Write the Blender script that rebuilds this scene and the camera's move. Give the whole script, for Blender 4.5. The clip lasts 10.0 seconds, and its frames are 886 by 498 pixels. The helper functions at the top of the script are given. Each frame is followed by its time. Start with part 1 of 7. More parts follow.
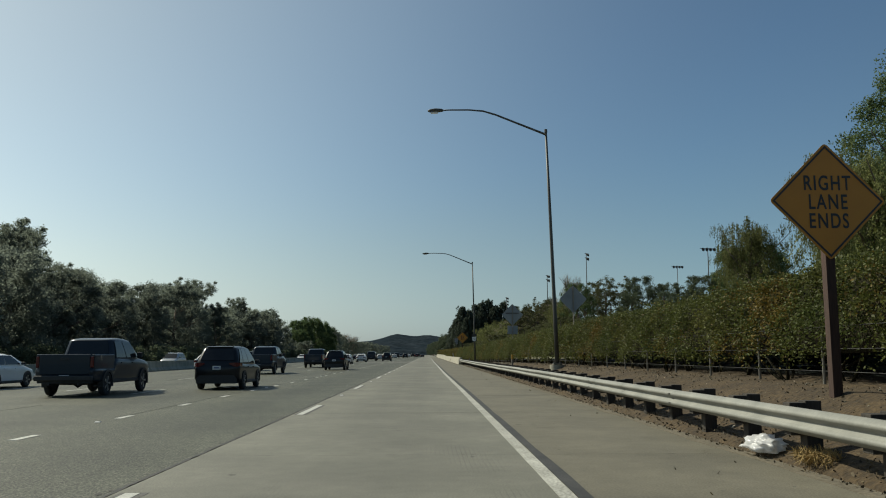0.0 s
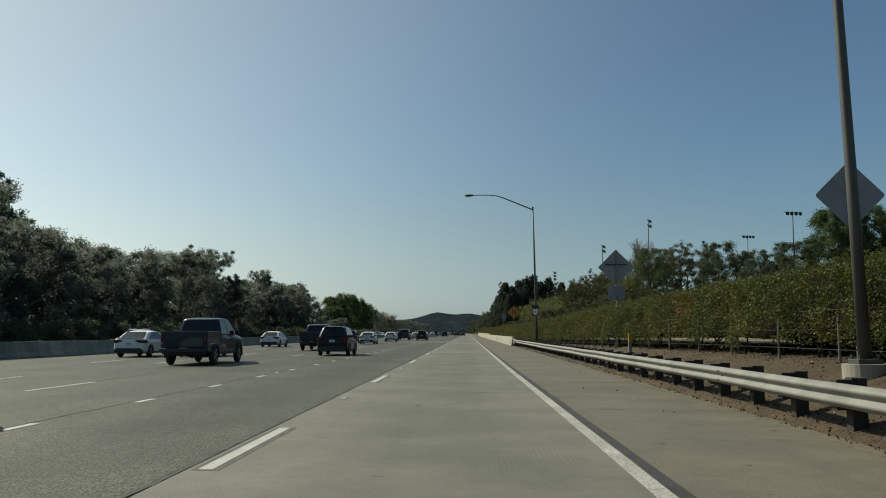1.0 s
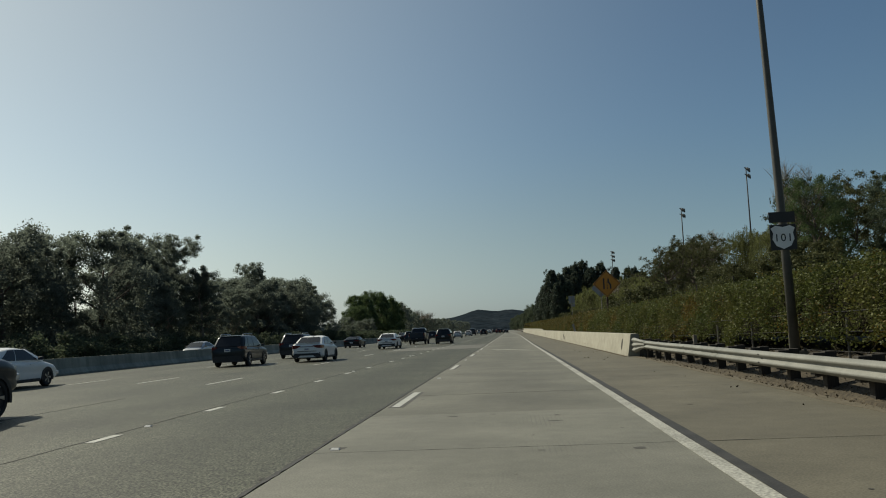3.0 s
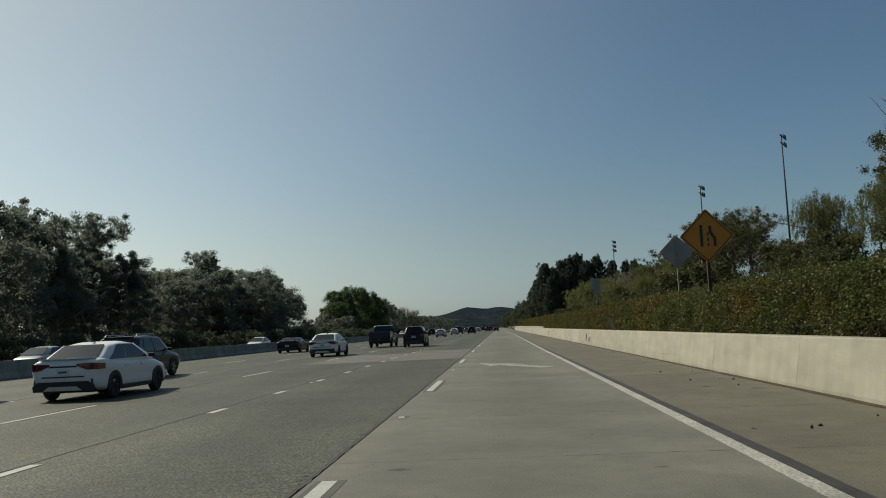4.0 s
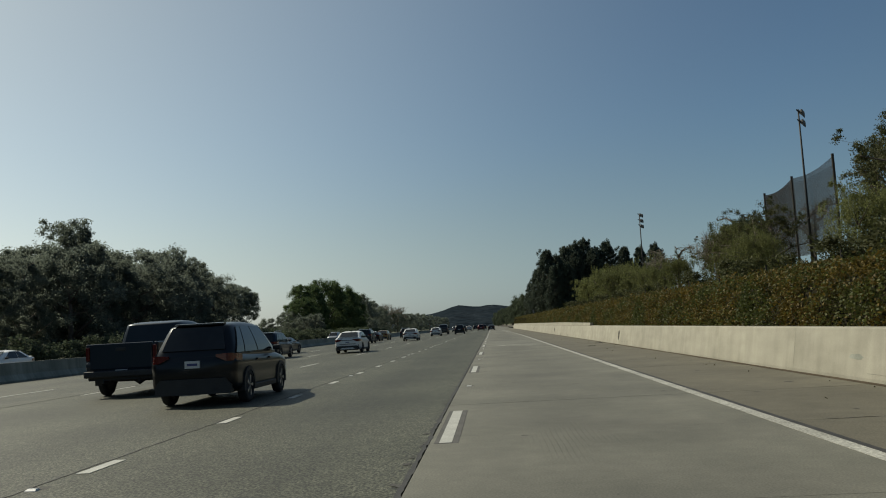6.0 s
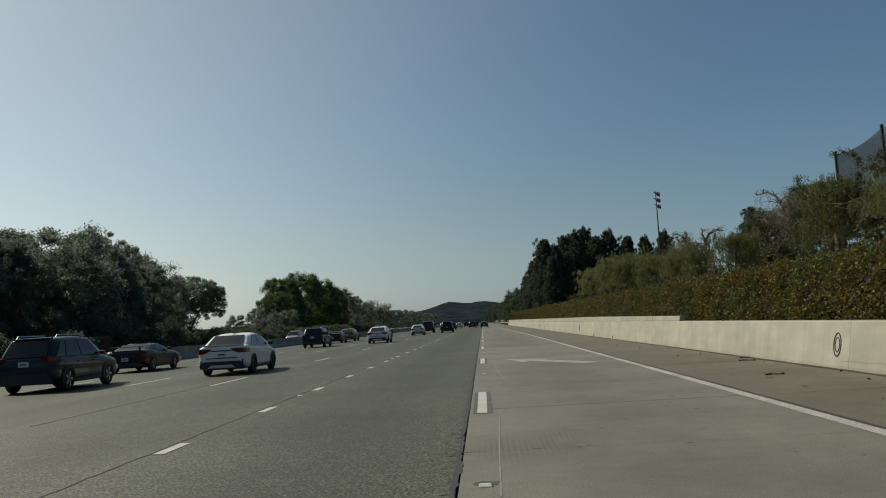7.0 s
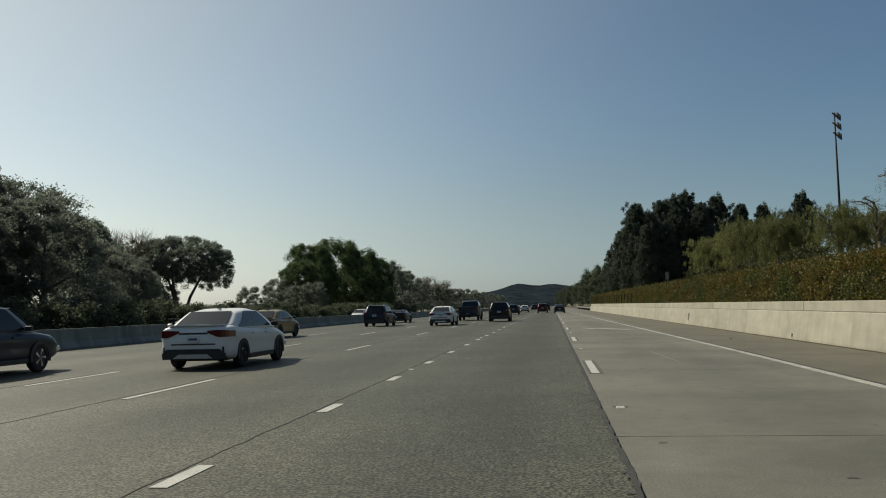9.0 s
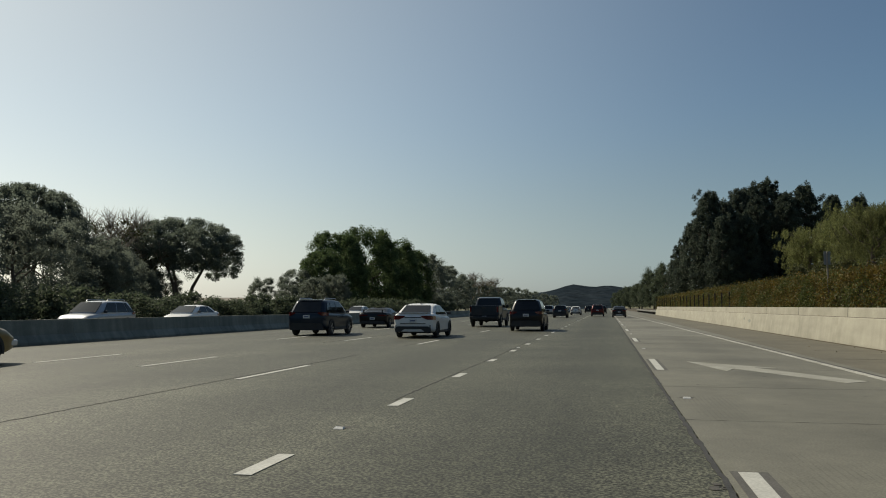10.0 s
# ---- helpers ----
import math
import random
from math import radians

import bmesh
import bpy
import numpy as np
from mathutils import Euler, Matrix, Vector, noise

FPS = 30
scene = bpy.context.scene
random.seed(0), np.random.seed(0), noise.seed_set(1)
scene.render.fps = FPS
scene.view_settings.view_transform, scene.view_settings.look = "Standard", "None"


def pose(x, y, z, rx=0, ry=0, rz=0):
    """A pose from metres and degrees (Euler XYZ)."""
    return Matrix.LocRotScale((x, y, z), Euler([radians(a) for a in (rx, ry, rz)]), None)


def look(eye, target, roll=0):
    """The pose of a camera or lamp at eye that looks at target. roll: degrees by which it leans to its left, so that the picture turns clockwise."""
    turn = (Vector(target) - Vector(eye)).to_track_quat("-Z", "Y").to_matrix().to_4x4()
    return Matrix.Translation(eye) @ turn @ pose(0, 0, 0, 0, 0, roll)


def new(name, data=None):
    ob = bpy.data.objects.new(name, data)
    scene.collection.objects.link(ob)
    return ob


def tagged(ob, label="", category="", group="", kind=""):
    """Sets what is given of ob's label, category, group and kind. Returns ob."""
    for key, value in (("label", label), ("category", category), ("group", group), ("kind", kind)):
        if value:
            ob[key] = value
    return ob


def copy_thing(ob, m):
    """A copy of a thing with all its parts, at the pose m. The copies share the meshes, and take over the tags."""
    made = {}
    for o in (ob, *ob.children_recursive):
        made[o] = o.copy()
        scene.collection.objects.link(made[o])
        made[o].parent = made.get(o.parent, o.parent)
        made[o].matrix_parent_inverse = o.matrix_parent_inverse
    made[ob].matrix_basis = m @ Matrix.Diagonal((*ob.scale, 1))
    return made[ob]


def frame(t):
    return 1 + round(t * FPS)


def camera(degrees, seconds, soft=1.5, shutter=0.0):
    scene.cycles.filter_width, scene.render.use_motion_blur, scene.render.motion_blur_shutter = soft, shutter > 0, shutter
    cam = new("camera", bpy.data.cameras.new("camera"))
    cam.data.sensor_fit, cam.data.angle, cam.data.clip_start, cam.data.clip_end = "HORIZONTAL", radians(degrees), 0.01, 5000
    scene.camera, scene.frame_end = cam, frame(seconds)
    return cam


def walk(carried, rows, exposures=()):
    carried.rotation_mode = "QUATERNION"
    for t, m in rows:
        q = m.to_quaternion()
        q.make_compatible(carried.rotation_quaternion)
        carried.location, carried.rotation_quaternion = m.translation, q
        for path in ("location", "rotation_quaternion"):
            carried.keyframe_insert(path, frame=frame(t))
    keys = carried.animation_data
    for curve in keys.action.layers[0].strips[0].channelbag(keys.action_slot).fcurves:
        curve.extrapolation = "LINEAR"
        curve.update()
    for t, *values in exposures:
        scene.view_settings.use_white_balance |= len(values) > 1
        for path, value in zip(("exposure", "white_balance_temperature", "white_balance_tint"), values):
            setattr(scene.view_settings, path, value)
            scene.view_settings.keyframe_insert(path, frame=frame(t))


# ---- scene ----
cam = camera(56.0, 10.0, soft=1.05)
# seconds, x, y, z, tilt, lean, turn
ROWS = [
    (0.0, 3.169, 0.923, 1.381, 97.199, 0.169, -1.021),
    (0.5, 2.955, 13.779, 1.351, 96.524, 0.249, 0.248),
    (1.0, 2.822, 26.8, 1.363, 95.74, -0.09, 1.721),
    (1.5, 2.755, 39.579, 1.383, 95.808, 1.346, 2.052),
    (2.0, 2.687, 52.425, 1.356, 95.823, 2.042, 4.529),
    (3.5, 2.168, 91.062, 1.356, 95.62, 2.704, 4.442),
    (4.0, 1.86, 104.132, 1.368, 95.516, 2.597, 3.896),
    (4.5, 1.606, 117.261, 1.405, 95.48, 2.785, 4.167),
    (5.0, 1.358, 130.426, 1.352, 95.494, 2.818, 3.92),
    (5.5, 1.103, 143.65, 1.349, 95.451, 2.989, 3.731),
    (7.0, 0.292, 183.646, 1.342, 95.154, 3.373, 2.73),
    (7.5, 0.062, 197.006, 1.367, 94.813, 3.139, 3.205),
    (8.0, -0.162, 210.415, 1.356, 94.354, 2.27, 5.77),
    (8.5, -0.391, 224.209, 1.351, 94.188, 1.65, 7.578),
    (9.0, -0.595, 238.177, 1.332, 94.048, 1.428, 7.44),
    (9.5, -0.738, 252.161, 1.287, 94.09, 1.117, 10.405),
    (10.0, -0.863, 265.962, 1.295, 94.01, 0.0, 11.15),
]
# exposure in stops, white balance in kelvin and tint
walk(cam, [(t, pose(*r)) for t, *r in ROWS], [(0.0, -0.03, 6750, 1), (1.0, -0.08, 6800, 1), (2.0, -0.12, 6850, 2), (3.5, -0.30, 6900, 3), (5.5, -0.30, 6900, 3), (7.0, -0.32, 6820, 4), (8.0, -0.20, 6900, 4), (10.0, -0.22, 7030, 6)])

# ---------------------------------------------------------------- light
SUN_AZ, SUN_EL = 58.0, 42.0          # degrees left of the road's direction, above the horizon
world = bpy.data.worlds.new("world")
scene.world = world
world.use_nodes = True
wn = world.node_tree.nodes
sky = wn.new("ShaderNodeTexSky")
sky.sky_type = 'NISHITA'
sky.sun_disc = False
sky.sun_elevation = radians(SUN_EL)
sky.sun_rotation = radians(360 - SUN_AZ)
sky.altitude = 250.0
sky.air_density = 1.0
sky.dust_density = 0.9
sky.ozone_density = 1.0
wn["Background"].inputs["Strength"].default_value = 0.085
_az, _el = radians(SUN_AZ), radians(SUN_EL)
SUN_DIR = Vector((-math.sin(_az) * math.cos(_el), math.cos(_az) * math.cos(_el), math.sin(_el)))
wl = world.node_tree.links
# pale haze low over the horizon, and a wide bright aureole round the sun
way = wn.new("ShaderNodeTexCoord")
sep = wn.new("ShaderNodeSeparateXYZ")
wl.new(way.outputs["Generated"], sep.inputs[0])
low = wn.new("ShaderNodeMapRange")
low.interpolation_type = 'SMOOTHSTEP'
low.inputs[1].default_value, low.inputs[2].default_value = 0.0, 0.24
low.inputs[3].default_value, low.inputs[4].default_value = 0.62, 0.0
wl.new(sep.outputs["Z"], low.inputs[0])
grey = wn.new("ShaderNodeRGBToBW")
wl.new(sky.outputs["Color"], grey.inputs[0])
tone = wn.new("ShaderNodeMix")
tone.data_type, tone.blend_type = 'RGBA', 'MULTIPLY'
tone.inputs[0].default_value = 1.0
tone.inputs[7].default_value = (0.77, 1.0, 1.21, 1)
wl.new(grey.outputs[0], tone.inputs[6])
side = wn.new("ShaderNodeVectorMath")
side.operation = 'DOT_PRODUCT'
wl.new(way.outputs["Generated"], side.inputs[0])
side.inputs[1].default_value = SUN_DIR
pale = wn.new("ShaderNodeMapRange")
pale.inputs[1].default_value, pale.inputs[2].default_value = 0.45, 1.0
pale.inputs[3].default_value, pale.inputs[4].default_value = 0.0, 0.75
wl.new(side.outputs["Value"], pale.inputs[0])
most = wn.new("ShaderNodeMath")
most.operation = 'MAXIMUM'
wl.new(low.outputs[0], most.inputs[0])
wl.new(pale.outputs[0], most.inputs[1])
haze = wn.new("ShaderNodeMix")
haze.data_type = 'RGBA'
wl.new(most.outputs[0], haze.inputs[0])
wl.new(sky.outputs["Color"], haze.inputs[6])
wl.new(tone.outputs[2], haze.inputs[7])
near = wn.new("ShaderNodeVectorMath")
near.operation = 'DOT_PRODUCT'
wl.new(way.outputs["Generated"], near.inputs[0])
near.inputs[1].default_value = SUN_DIR
glow = wn.new("ShaderNodeMapRange")
glow.interpolation_type = 'SMOOTHERSTEP'
glow.inputs[1].default_value, glow.inputs[2].default_value = 0.30, 1.05
glow.inputs[3].default_value, glow.inputs[4].default_value = 0.84, 1.55
wl.new(near.outputs["Value"], glow.inputs[0])
lit = wn.new("ShaderNodeVectorMath")
lit.operation = 'SCALE'
wl.new(haze.outputs[2], lit.inputs[0])
wl.new(glow.outputs[0], lit.inputs["Scale"])
# deeper blue away from the sun, whiter towards it
span = wn.new("ShaderNodeMapRange")
span.inputs[1].default_value, span.inputs[2].default_value = 0.33, 0.92
lift = wn.new("ShaderNodeMath")
lift.operation = 'MULTIPLY_ADD'
lift.inputs[1].default_value = 0.32
wl.new(low.outputs[0], lift.inputs[0])
wl.new(near.outputs["Value"], lift.inputs[2])
wl.new(lift.outputs[0], span.inputs[0])
hue = wn.new("ShaderNodeMix")
hue.data_type = 'RGBA'
hue.inputs[6].default_value = (0.84, 1.0, 1.12, 1)
hue.inputs[7].default_value = (1.12, 0.99, 0.885, 1)
wl.new(span.outputs[0], hue.inputs[0])
tint = wn.new("ShaderNodeVectorMath")
tint.operation = 'MULTIPLY'
wl.new(lit.outputs[0], tint.inputs[0])
wl.new(hue.outputs[2], tint.inputs[1])
wl.new(tint.outputs[0], wn["Background"].inputs["Color"])
sun = new("sun", bpy.data.lights.new("sun", 'SUN'))
sun.data.energy = 5.0
sun.data.angle = radians(0.6)
sun.data.color = (1.0, 0.93, 0.82)
sun.matrix_world = look(SUN_DIR * 50, (0, 0, 0))

# ---------------------------------------------------------------- materials
def mat(name, c1, c2, rough=0.7, metal=0.0, scale=3.0, fine=60.0, bump=0.15, fine_amount=0.35, vary=0.0, dist=0.01, spec=0.5,
        stretch=(1, 1, 1), coat=0.0, trans=0.0, island=0.0):
    """A surface with two colours mixed by a broad noise, a fine grain, a bump and, if asked, a change from object to object."""
    m = bpy.data.materials.new(name)
    m.use_nodes = True
    nt = m.node_tree
    n, lk = nt.nodes, nt.links
    b = n["Principled BSDF"]
    b.inputs["Roughness"].default_value = rough
    b.inputs["Metallic"].default_value = metal
    b.inputs["Specular IOR Level"].default_value = spec
    b.inputs["Coat Weight"].default_value = coat
    tc = n.new("ShaderNodeTexCoord")
    mp = n.new("ShaderNodeMapping")
    mp.inputs["Scale"].default_value = stretch
    lk.new(tc.outputs["Object"], mp.inputs["Vector"])
    big = n.new("ShaderNodeTexNoise")
    big.inputs["Scale"].default_value = scale
    big.inputs["Detail"].default_value = 4
    small = n.new("ShaderNodeTexNoise")
    small.inputs["Scale"].default_value = fine
    small.inputs["Detail"].default_value = 3
    for t in (big, small):
        lk.new(mp.outputs["Vector"], t.inputs["Vector"])
    ramp = n.new("ShaderNodeMapRange")
    ramp.inputs[1].default_value, ramp.inputs[2].default_value = 0.3, 0.7
    lk.new(big.outputs["Fac"], ramp.inputs[0])
    mx = n.new("ShaderNodeMix")
    mx.data_type = 'RGBA'
    mx.inputs[6].default_value = (*c1, 1)
    mx.inputs[7].default_value = (*c2, 1)
    lk.new(ramp.outputs[0], mx.inputs[0])
    hsv = n.new("ShaderNodeHueSaturation")
    lk.new(mx.outputs[2], hsv.inputs["Color"])
    val = n.new("ShaderNodeMapRange")
    val.inputs[1].default_value, val.inputs[2].default_value = 0.25, 0.75
    val.inputs[3].default_value, val.inputs[4].default_value = 1 - fine_amount, 1 + fine_amount
    lk.new(small.outputs["Fac"], val.inputs[0])
    last = val.outputs[0]
    for amount, node, sock in ((vary, "ShaderNodeObjectInfo", "Random"), (island, "ShaderNodeNewGeometry", "Random Per Island")):
        if amount:
            src = n.new(node)
            r = n.new("ShaderNodeMapRange")
            r.inputs[3].default_value, r.inputs[4].default_value = 1 - amount, 1 + amount
            lk.new(src.outputs[sock], r.inputs[0])
            mul = n.new("ShaderNodeMath")
            mul.operation = 'MULTIPLY'
            lk.new(last, mul.inputs[0])
            lk.new(r.outputs[0], mul.inputs[1])
            last = mul.outputs[0]
    lk.new(last, hsv.inputs["Value"])
    lk.new(hsv.outputs["Color"], b.inputs["Base Color"])
    if bump:
        bp = n.new("ShaderNodeBump")
        bp.inputs["Strength"].default_value = bump
        bp.inputs["Distance"].default_value = dist
        lk.new(small.outputs["Fac"], bp.inputs["Height"])
        lk.new(bp.outputs["Normal"], b.inputs["Normal"])
    if trans:
        tr = n.new("ShaderNodeBsdfTranslucent")
        lk.new(hsv.outputs["Color"], tr.inputs["Color"])
        sh = n.new("ShaderNodeMixShader")
        sh.inputs[0].default_value = trans
        lk.new(b.outputs[0], sh.inputs[1])
        lk.new(tr.outputs[0], sh.inputs[2])
        lk.new(sh.outputs[0], n["Material Output"].inputs["Surface"])
    return m


def lane_wear(m, amount, period, offset):
    """Darker wheel tracks and oil strips along the road, with a noisy edge."""
    nt = m.node_tree
    n, lk = nt.nodes, nt.links
    b = n["Principled BSDF"]
    src = b.inputs["Base Color"].links[0].from_socket
    geo = n.new("ShaderNodeNewGeometry")
    sep = n.new("ShaderNodeSeparateXYZ")
    lk.new(geo.outputs["Position"], sep.inputs[0])
    a = n.new("ShaderNodeMath"); a.operation = 'ADD'; a.inputs[1].default_value = offset
    lk.new(sep.outputs["X"], a.inputs[0])
    f = n.new("ShaderNodeMath"); f.operation = 'MULTIPLY'; f.inputs[1].default_value = 2 * math.pi / period
    lk.new(a.outputs[0], f.inputs[0])
    c = n.new("ShaderNodeMath"); c.operation = 'COSINE'
    lk.new(f.outputs[0], c.inputs[0])
    noise_n = n.new("ShaderNodeTexNoise")
    mp = n.new("ShaderNodeMapping"); mp.inputs["Scale"].default_value = (1.2, 0.05, 1)
    lk.new(geo.outputs["Position"], mp.inputs["Vector"])
    lk.new(mp.outputs["Vector"], noise_n.inputs["Vector"])
    noise_n.inputs["Scale"].default_value = 1.0
    noise_n.inputs["Detail"].default_value = 5
    s = n.new("ShaderNodeMath"); s.operation = 'MULTIPLY_ADD'
    lk.new(c.outputs[0], s.inputs[0]); s.inputs[1].default_value = 0.25; lk.new(noise_n.outputs["Fac"], s.inputs[2])
    r = n.new("ShaderNodeMapRange")
    r.inputs[1].default_value, r.inputs[2].default_value = 0.2, 0.85
    r.inputs[3].default_value, r.inputs[4].default_value = 1 + amount * 0.5, 1 - amount
    lk.new(s.outputs[0], r.inputs[0])
    h = n.new("ShaderNodeHueSaturation")
    lk.new(src, h.inputs["Color"]); lk.new(r.outputs[0], h.inputs["Value"])
    lk.new(h.outputs["Color"], b.inputs["Base Color"])
    return m


def speckle(m, scale, low, high, coarse=5.0, mottle=0.15, broad=0.0):
    """Stones and pits in a road surface: dark and pale grains, a mottle some decimetres wide and, if asked, broad stains."""
    nt = m.node_tree
    n, lk = nt.nodes, nt.links
    b = n["Principled BSDF"]
    src = b.inputs["Base Color"].links[0].from_socket
    geo = n.new("ShaderNodeNewGeometry")
    last = None
    for s, a0, a1, v0, v1, det in ((scale, 0.42, 0.58, low, high, 1.0), (coarse, 0.3, 0.7, 1 - mottle, 1 + mottle, 4.0), (0.45, 0.35, 0.65, 1 - broad, 1 + broad, 6.0)):
        t = n.new("ShaderNodeTexNoise")
        t.inputs["Scale"].default_value = s
        t.inputs["Detail"].default_value = det
        lk.new(geo.outputs["Position"], t.inputs["Vector"])
        r = n.new("ShaderNodeMapRange")
        r.inputs[1].default_value, r.inputs[2].default_value, r.inputs[3].default_value, r.inputs[4].default_value = a0, a1, v0, v1
        lk.new(t.outputs["Fac"], r.inputs[0])
        if last is None:
            last = r.outputs[0]
        else:
            mu = n.new("ShaderNodeMath"); mu.operation = 'MULTIPLY'
            lk.new(last, mu.inputs[0]); lk.new(r.outputs[0], mu.inputs[1])
            last = mu.outputs[0]
    h = n.new("ShaderNodeHueSaturation")
    lk.new(src, h.inputs["Color"]); lk.new(last, h.inputs["Value"])
    lk.new(h.outputs["Color"], b.inputs["Base Color"])
    return m


def grooves(m, period, depth):
    """Fine grooves raked into concrete along the road, worn away in places."""
    nt = m.node_tree
    n, lk = nt.nodes, nt.links
    b = n["Principled BSDF"]
    src = b.inputs["Base Color"].links[0].from_socket
    geo = n.new("ShaderNodeNewGeometry")
    wob = n.new("ShaderNodeTexNoise"); wob.inputs["Scale"].default_value = 1.2
    lk.new(geo.outputs["Position"], wob.inputs["Vector"])
    sep = n.new("ShaderNodeSeparateXYZ"); lk.new(geo.outputs["Position"], sep.inputs[0])
    ad = n.new("ShaderNodeMath"); ad.operation = 'MULTIPLY_ADD'; ad.inputs[1].default_value = 0.03
    lk.new(wob.outputs["Fac"], ad.inputs[0]); lk.new(sep.outputs["X"], ad.inputs[2])
    f = n.new("ShaderNodeMath"); f.operation = 'MULTIPLY'; f.inputs[1].default_value = 2 * math.pi / period
    lk.new(ad.outputs[0], f.inputs[0])
    c = n.new("ShaderNodeMath"); c.operation = 'COSINE'; lk.new(f.outputs[0], c.inputs[0])
    line = n.new("ShaderNodeMapRange")
    line.inputs[1].default_value, line.inputs[2].default_value = 0.55, 0.95
    lk.new(c.outputs[0], line.inputs[0])
    mp = n.new("ShaderNodeMapping"); mp.inputs["Scale"].default_value = (0.9, 0.35, 1)
    lk.new(geo.outputs["Position"], mp.inputs["Vector"])
    mask = n.new("ShaderNodeTexNoise"); mask.inputs["Scale"].default_value = 1.0; mask.inputs["Detail"].default_value = 5
    lk.new(mp.outputs["Vector"], mask.inputs["Vector"])
    mr = n.new("ShaderNodeMapRange")
    mr.inputs[1].default_value, mr.inputs[2].default_value, mr.inputs[3].default_value, mr.inputs[4].default_value = 0.57, 0.70, 0.0, depth
    lk.new(mask.outputs["Fac"], mr.inputs[0])
    mu = n.new("ShaderNodeMath"); mu.operation = 'MULTIPLY'
    lk.new(line.outputs[0], mu.inputs[0]); lk.new(mr.outputs[0], mu.inputs[1])
    inv = n.new("ShaderNodeMath"); inv.operation = 'SUBTRACT'; inv.inputs[0].default_value = 1.0
    lk.new(mu.outputs[0], inv.inputs[1])
    h = n.new("ShaderNodeHueSaturation")
    lk.new(src, h.inputs["Color"]); lk.new(inv.outputs[0], h.inputs["Value"])
    lk.new(h.outputs["Color"], b.inputs["Base Color"])
    return m


def streaks(m, amount):
    """Rain streaks and blotches down a concrete face."""
    nt = m.node_tree
    n, lk = nt.nodes, nt.links
    b = n["Principled BSDF"]
    src = b.inputs["Base Color"].links[0].from_socket
    geo = n.new("ShaderNodeNewGeometry")
    last = None
    for sc, det, k in (((1.0, 2.6, 0.35), 6, 1.0), ((1.0, 0.5, 1.6), 5, 0.8), ((1.0, 5.0, 1.5), 4, 0.35)):
        mp = n.new("ShaderNodeMapping"); mp.inputs["Scale"].default_value = sc
        lk.new(geo.outputs["Position"], mp.inputs["Vector"])
        t = n.new("ShaderNodeTexNoise"); t.inputs["Scale"].default_value = 1.0; t.inputs["Detail"].default_value = det
        lk.new(mp.outputs["Vector"], t.inputs["Vector"])
        r = n.new("ShaderNodeMapRange")
        r.inputs[1].default_value, r.inputs[2].default_value, r.inputs[3].default_value, r.inputs[4].default_value = 0.3, 0.62, 1 - amount * k, 1 + 0.35 * amount * k
        lk.new(t.outputs["Fac"], r.inputs[0])
        if last is None:
            last = r.outputs[0]
        else:
            mu = n.new("ShaderNodeMath"); mu.operation = 'MULTIPLY'
            lk.new(last, mu.inputs[0]); lk.new(r.outputs[0], mu.inputs[1])
            last = mu.outputs[0]
    h = n.new("ShaderNodeHueSaturation")
    lk.new(src, h.inputs["Color"]); lk.new(last, h.inputs["Value"])
    lk.new(h.outputs["Color"], b.inputs["Base Color"])
    return m


M = {}
M['asphalt'] = speckle(lane_wear(mat("asphalt", (0.056, 0.0575, 0.040), (0.077, 0.078, 0.055), 0.66, scale=0.25, fine=75, bump=0.3, fine_amount=0.8, dist=0.004, spec=0.3), 0.22, 3.66, 1.8), 32, 0.35, 1.65, 6.0, 0.28, 0.12)
M['asphalt_far'] = mat("asphalt_worn", (0.08, 0.08, 0.076), (0.112, 0.108, 0.1), 0.85, scale=0.2, fine=60, bump=0.4)
M['concrete_lane'] = grooves(speckle(lane_wear(mat("road_concrete", (0.120, 0.118, 0.092), (0.155, 0.150, 0.119), 0.74, scale=0.5, fine=45, bump=0.3, fine_amount=0.14, vary=0.05), 0.14, 4.4, -2.2), 50, 0.86, 1.10, 4.0, 0.09, 0.13), 0.062, 0.32)
M['concrete_pale'] = grooves(speckle(mat("newer_concrete", (0.138, 0.136, 0.109), (0.170, 0.166, 0.135), 0.74, scale=0.5, fine=45, bump=0.3, fine_amount=0.14, vary=0.05), 50, 0.86, 1.10, 4.0, 0.09, 0.13), 0.062, 0.2)
M['shoulder'] = speckle(mat("shoulder_concrete", (0.104, 0.095, 0.067), (0.130, 0.119, 0.085), 0.78, scale=0.6, fine=40, bump=0.3, fine_amount=0.16, vary=0.05), 45, 0.84, 1.12, 3.0, 0.10, 0.13)
M['barrier'] = streaks(mat("barrier_concrete", (0.282, 0.268, 0.211), (0.350, 0.332, 0.267), 0.85, scale=0.9, fine=30, bump=0.25, fine_amount=0.12, vary=0.06, stretch=(1, 1, 2.5)), 0.10)
M['median'] = streaks(mat("median_concrete", (0.205, 0.215, 0.18), (0.27, 0.28, 0.235), 0.85, scale=0.5, fine=25, bump=0.25, fine_amount=0.15), 0.25)
M['paint'] = mat("road_paint_white", (0.374, 0.374, 0.34), (0.476, 0.476, 0.4335), 0.7, scale=2.5, fine=45, bump=0.3, fine_amount=0.22)
M['paint_edge'] = speckle(mat("road_paint_dirty", (0.31, 0.306, 0.265), (0.43, 0.424, 0.375), 0.75, scale=1.2, fine=40, bump=0.3, fine_amount=0.25), 30, 0.7, 1.12, 2.0, 0.14, 0.12)
M['paint_worn'] = mat("road_paint_worn", (0.216, 0.212, 0.176), (0.32, 0.316, 0.276), 0.75, scale=1.6, fine=35, bump=0.3, fine_amount=0.25)
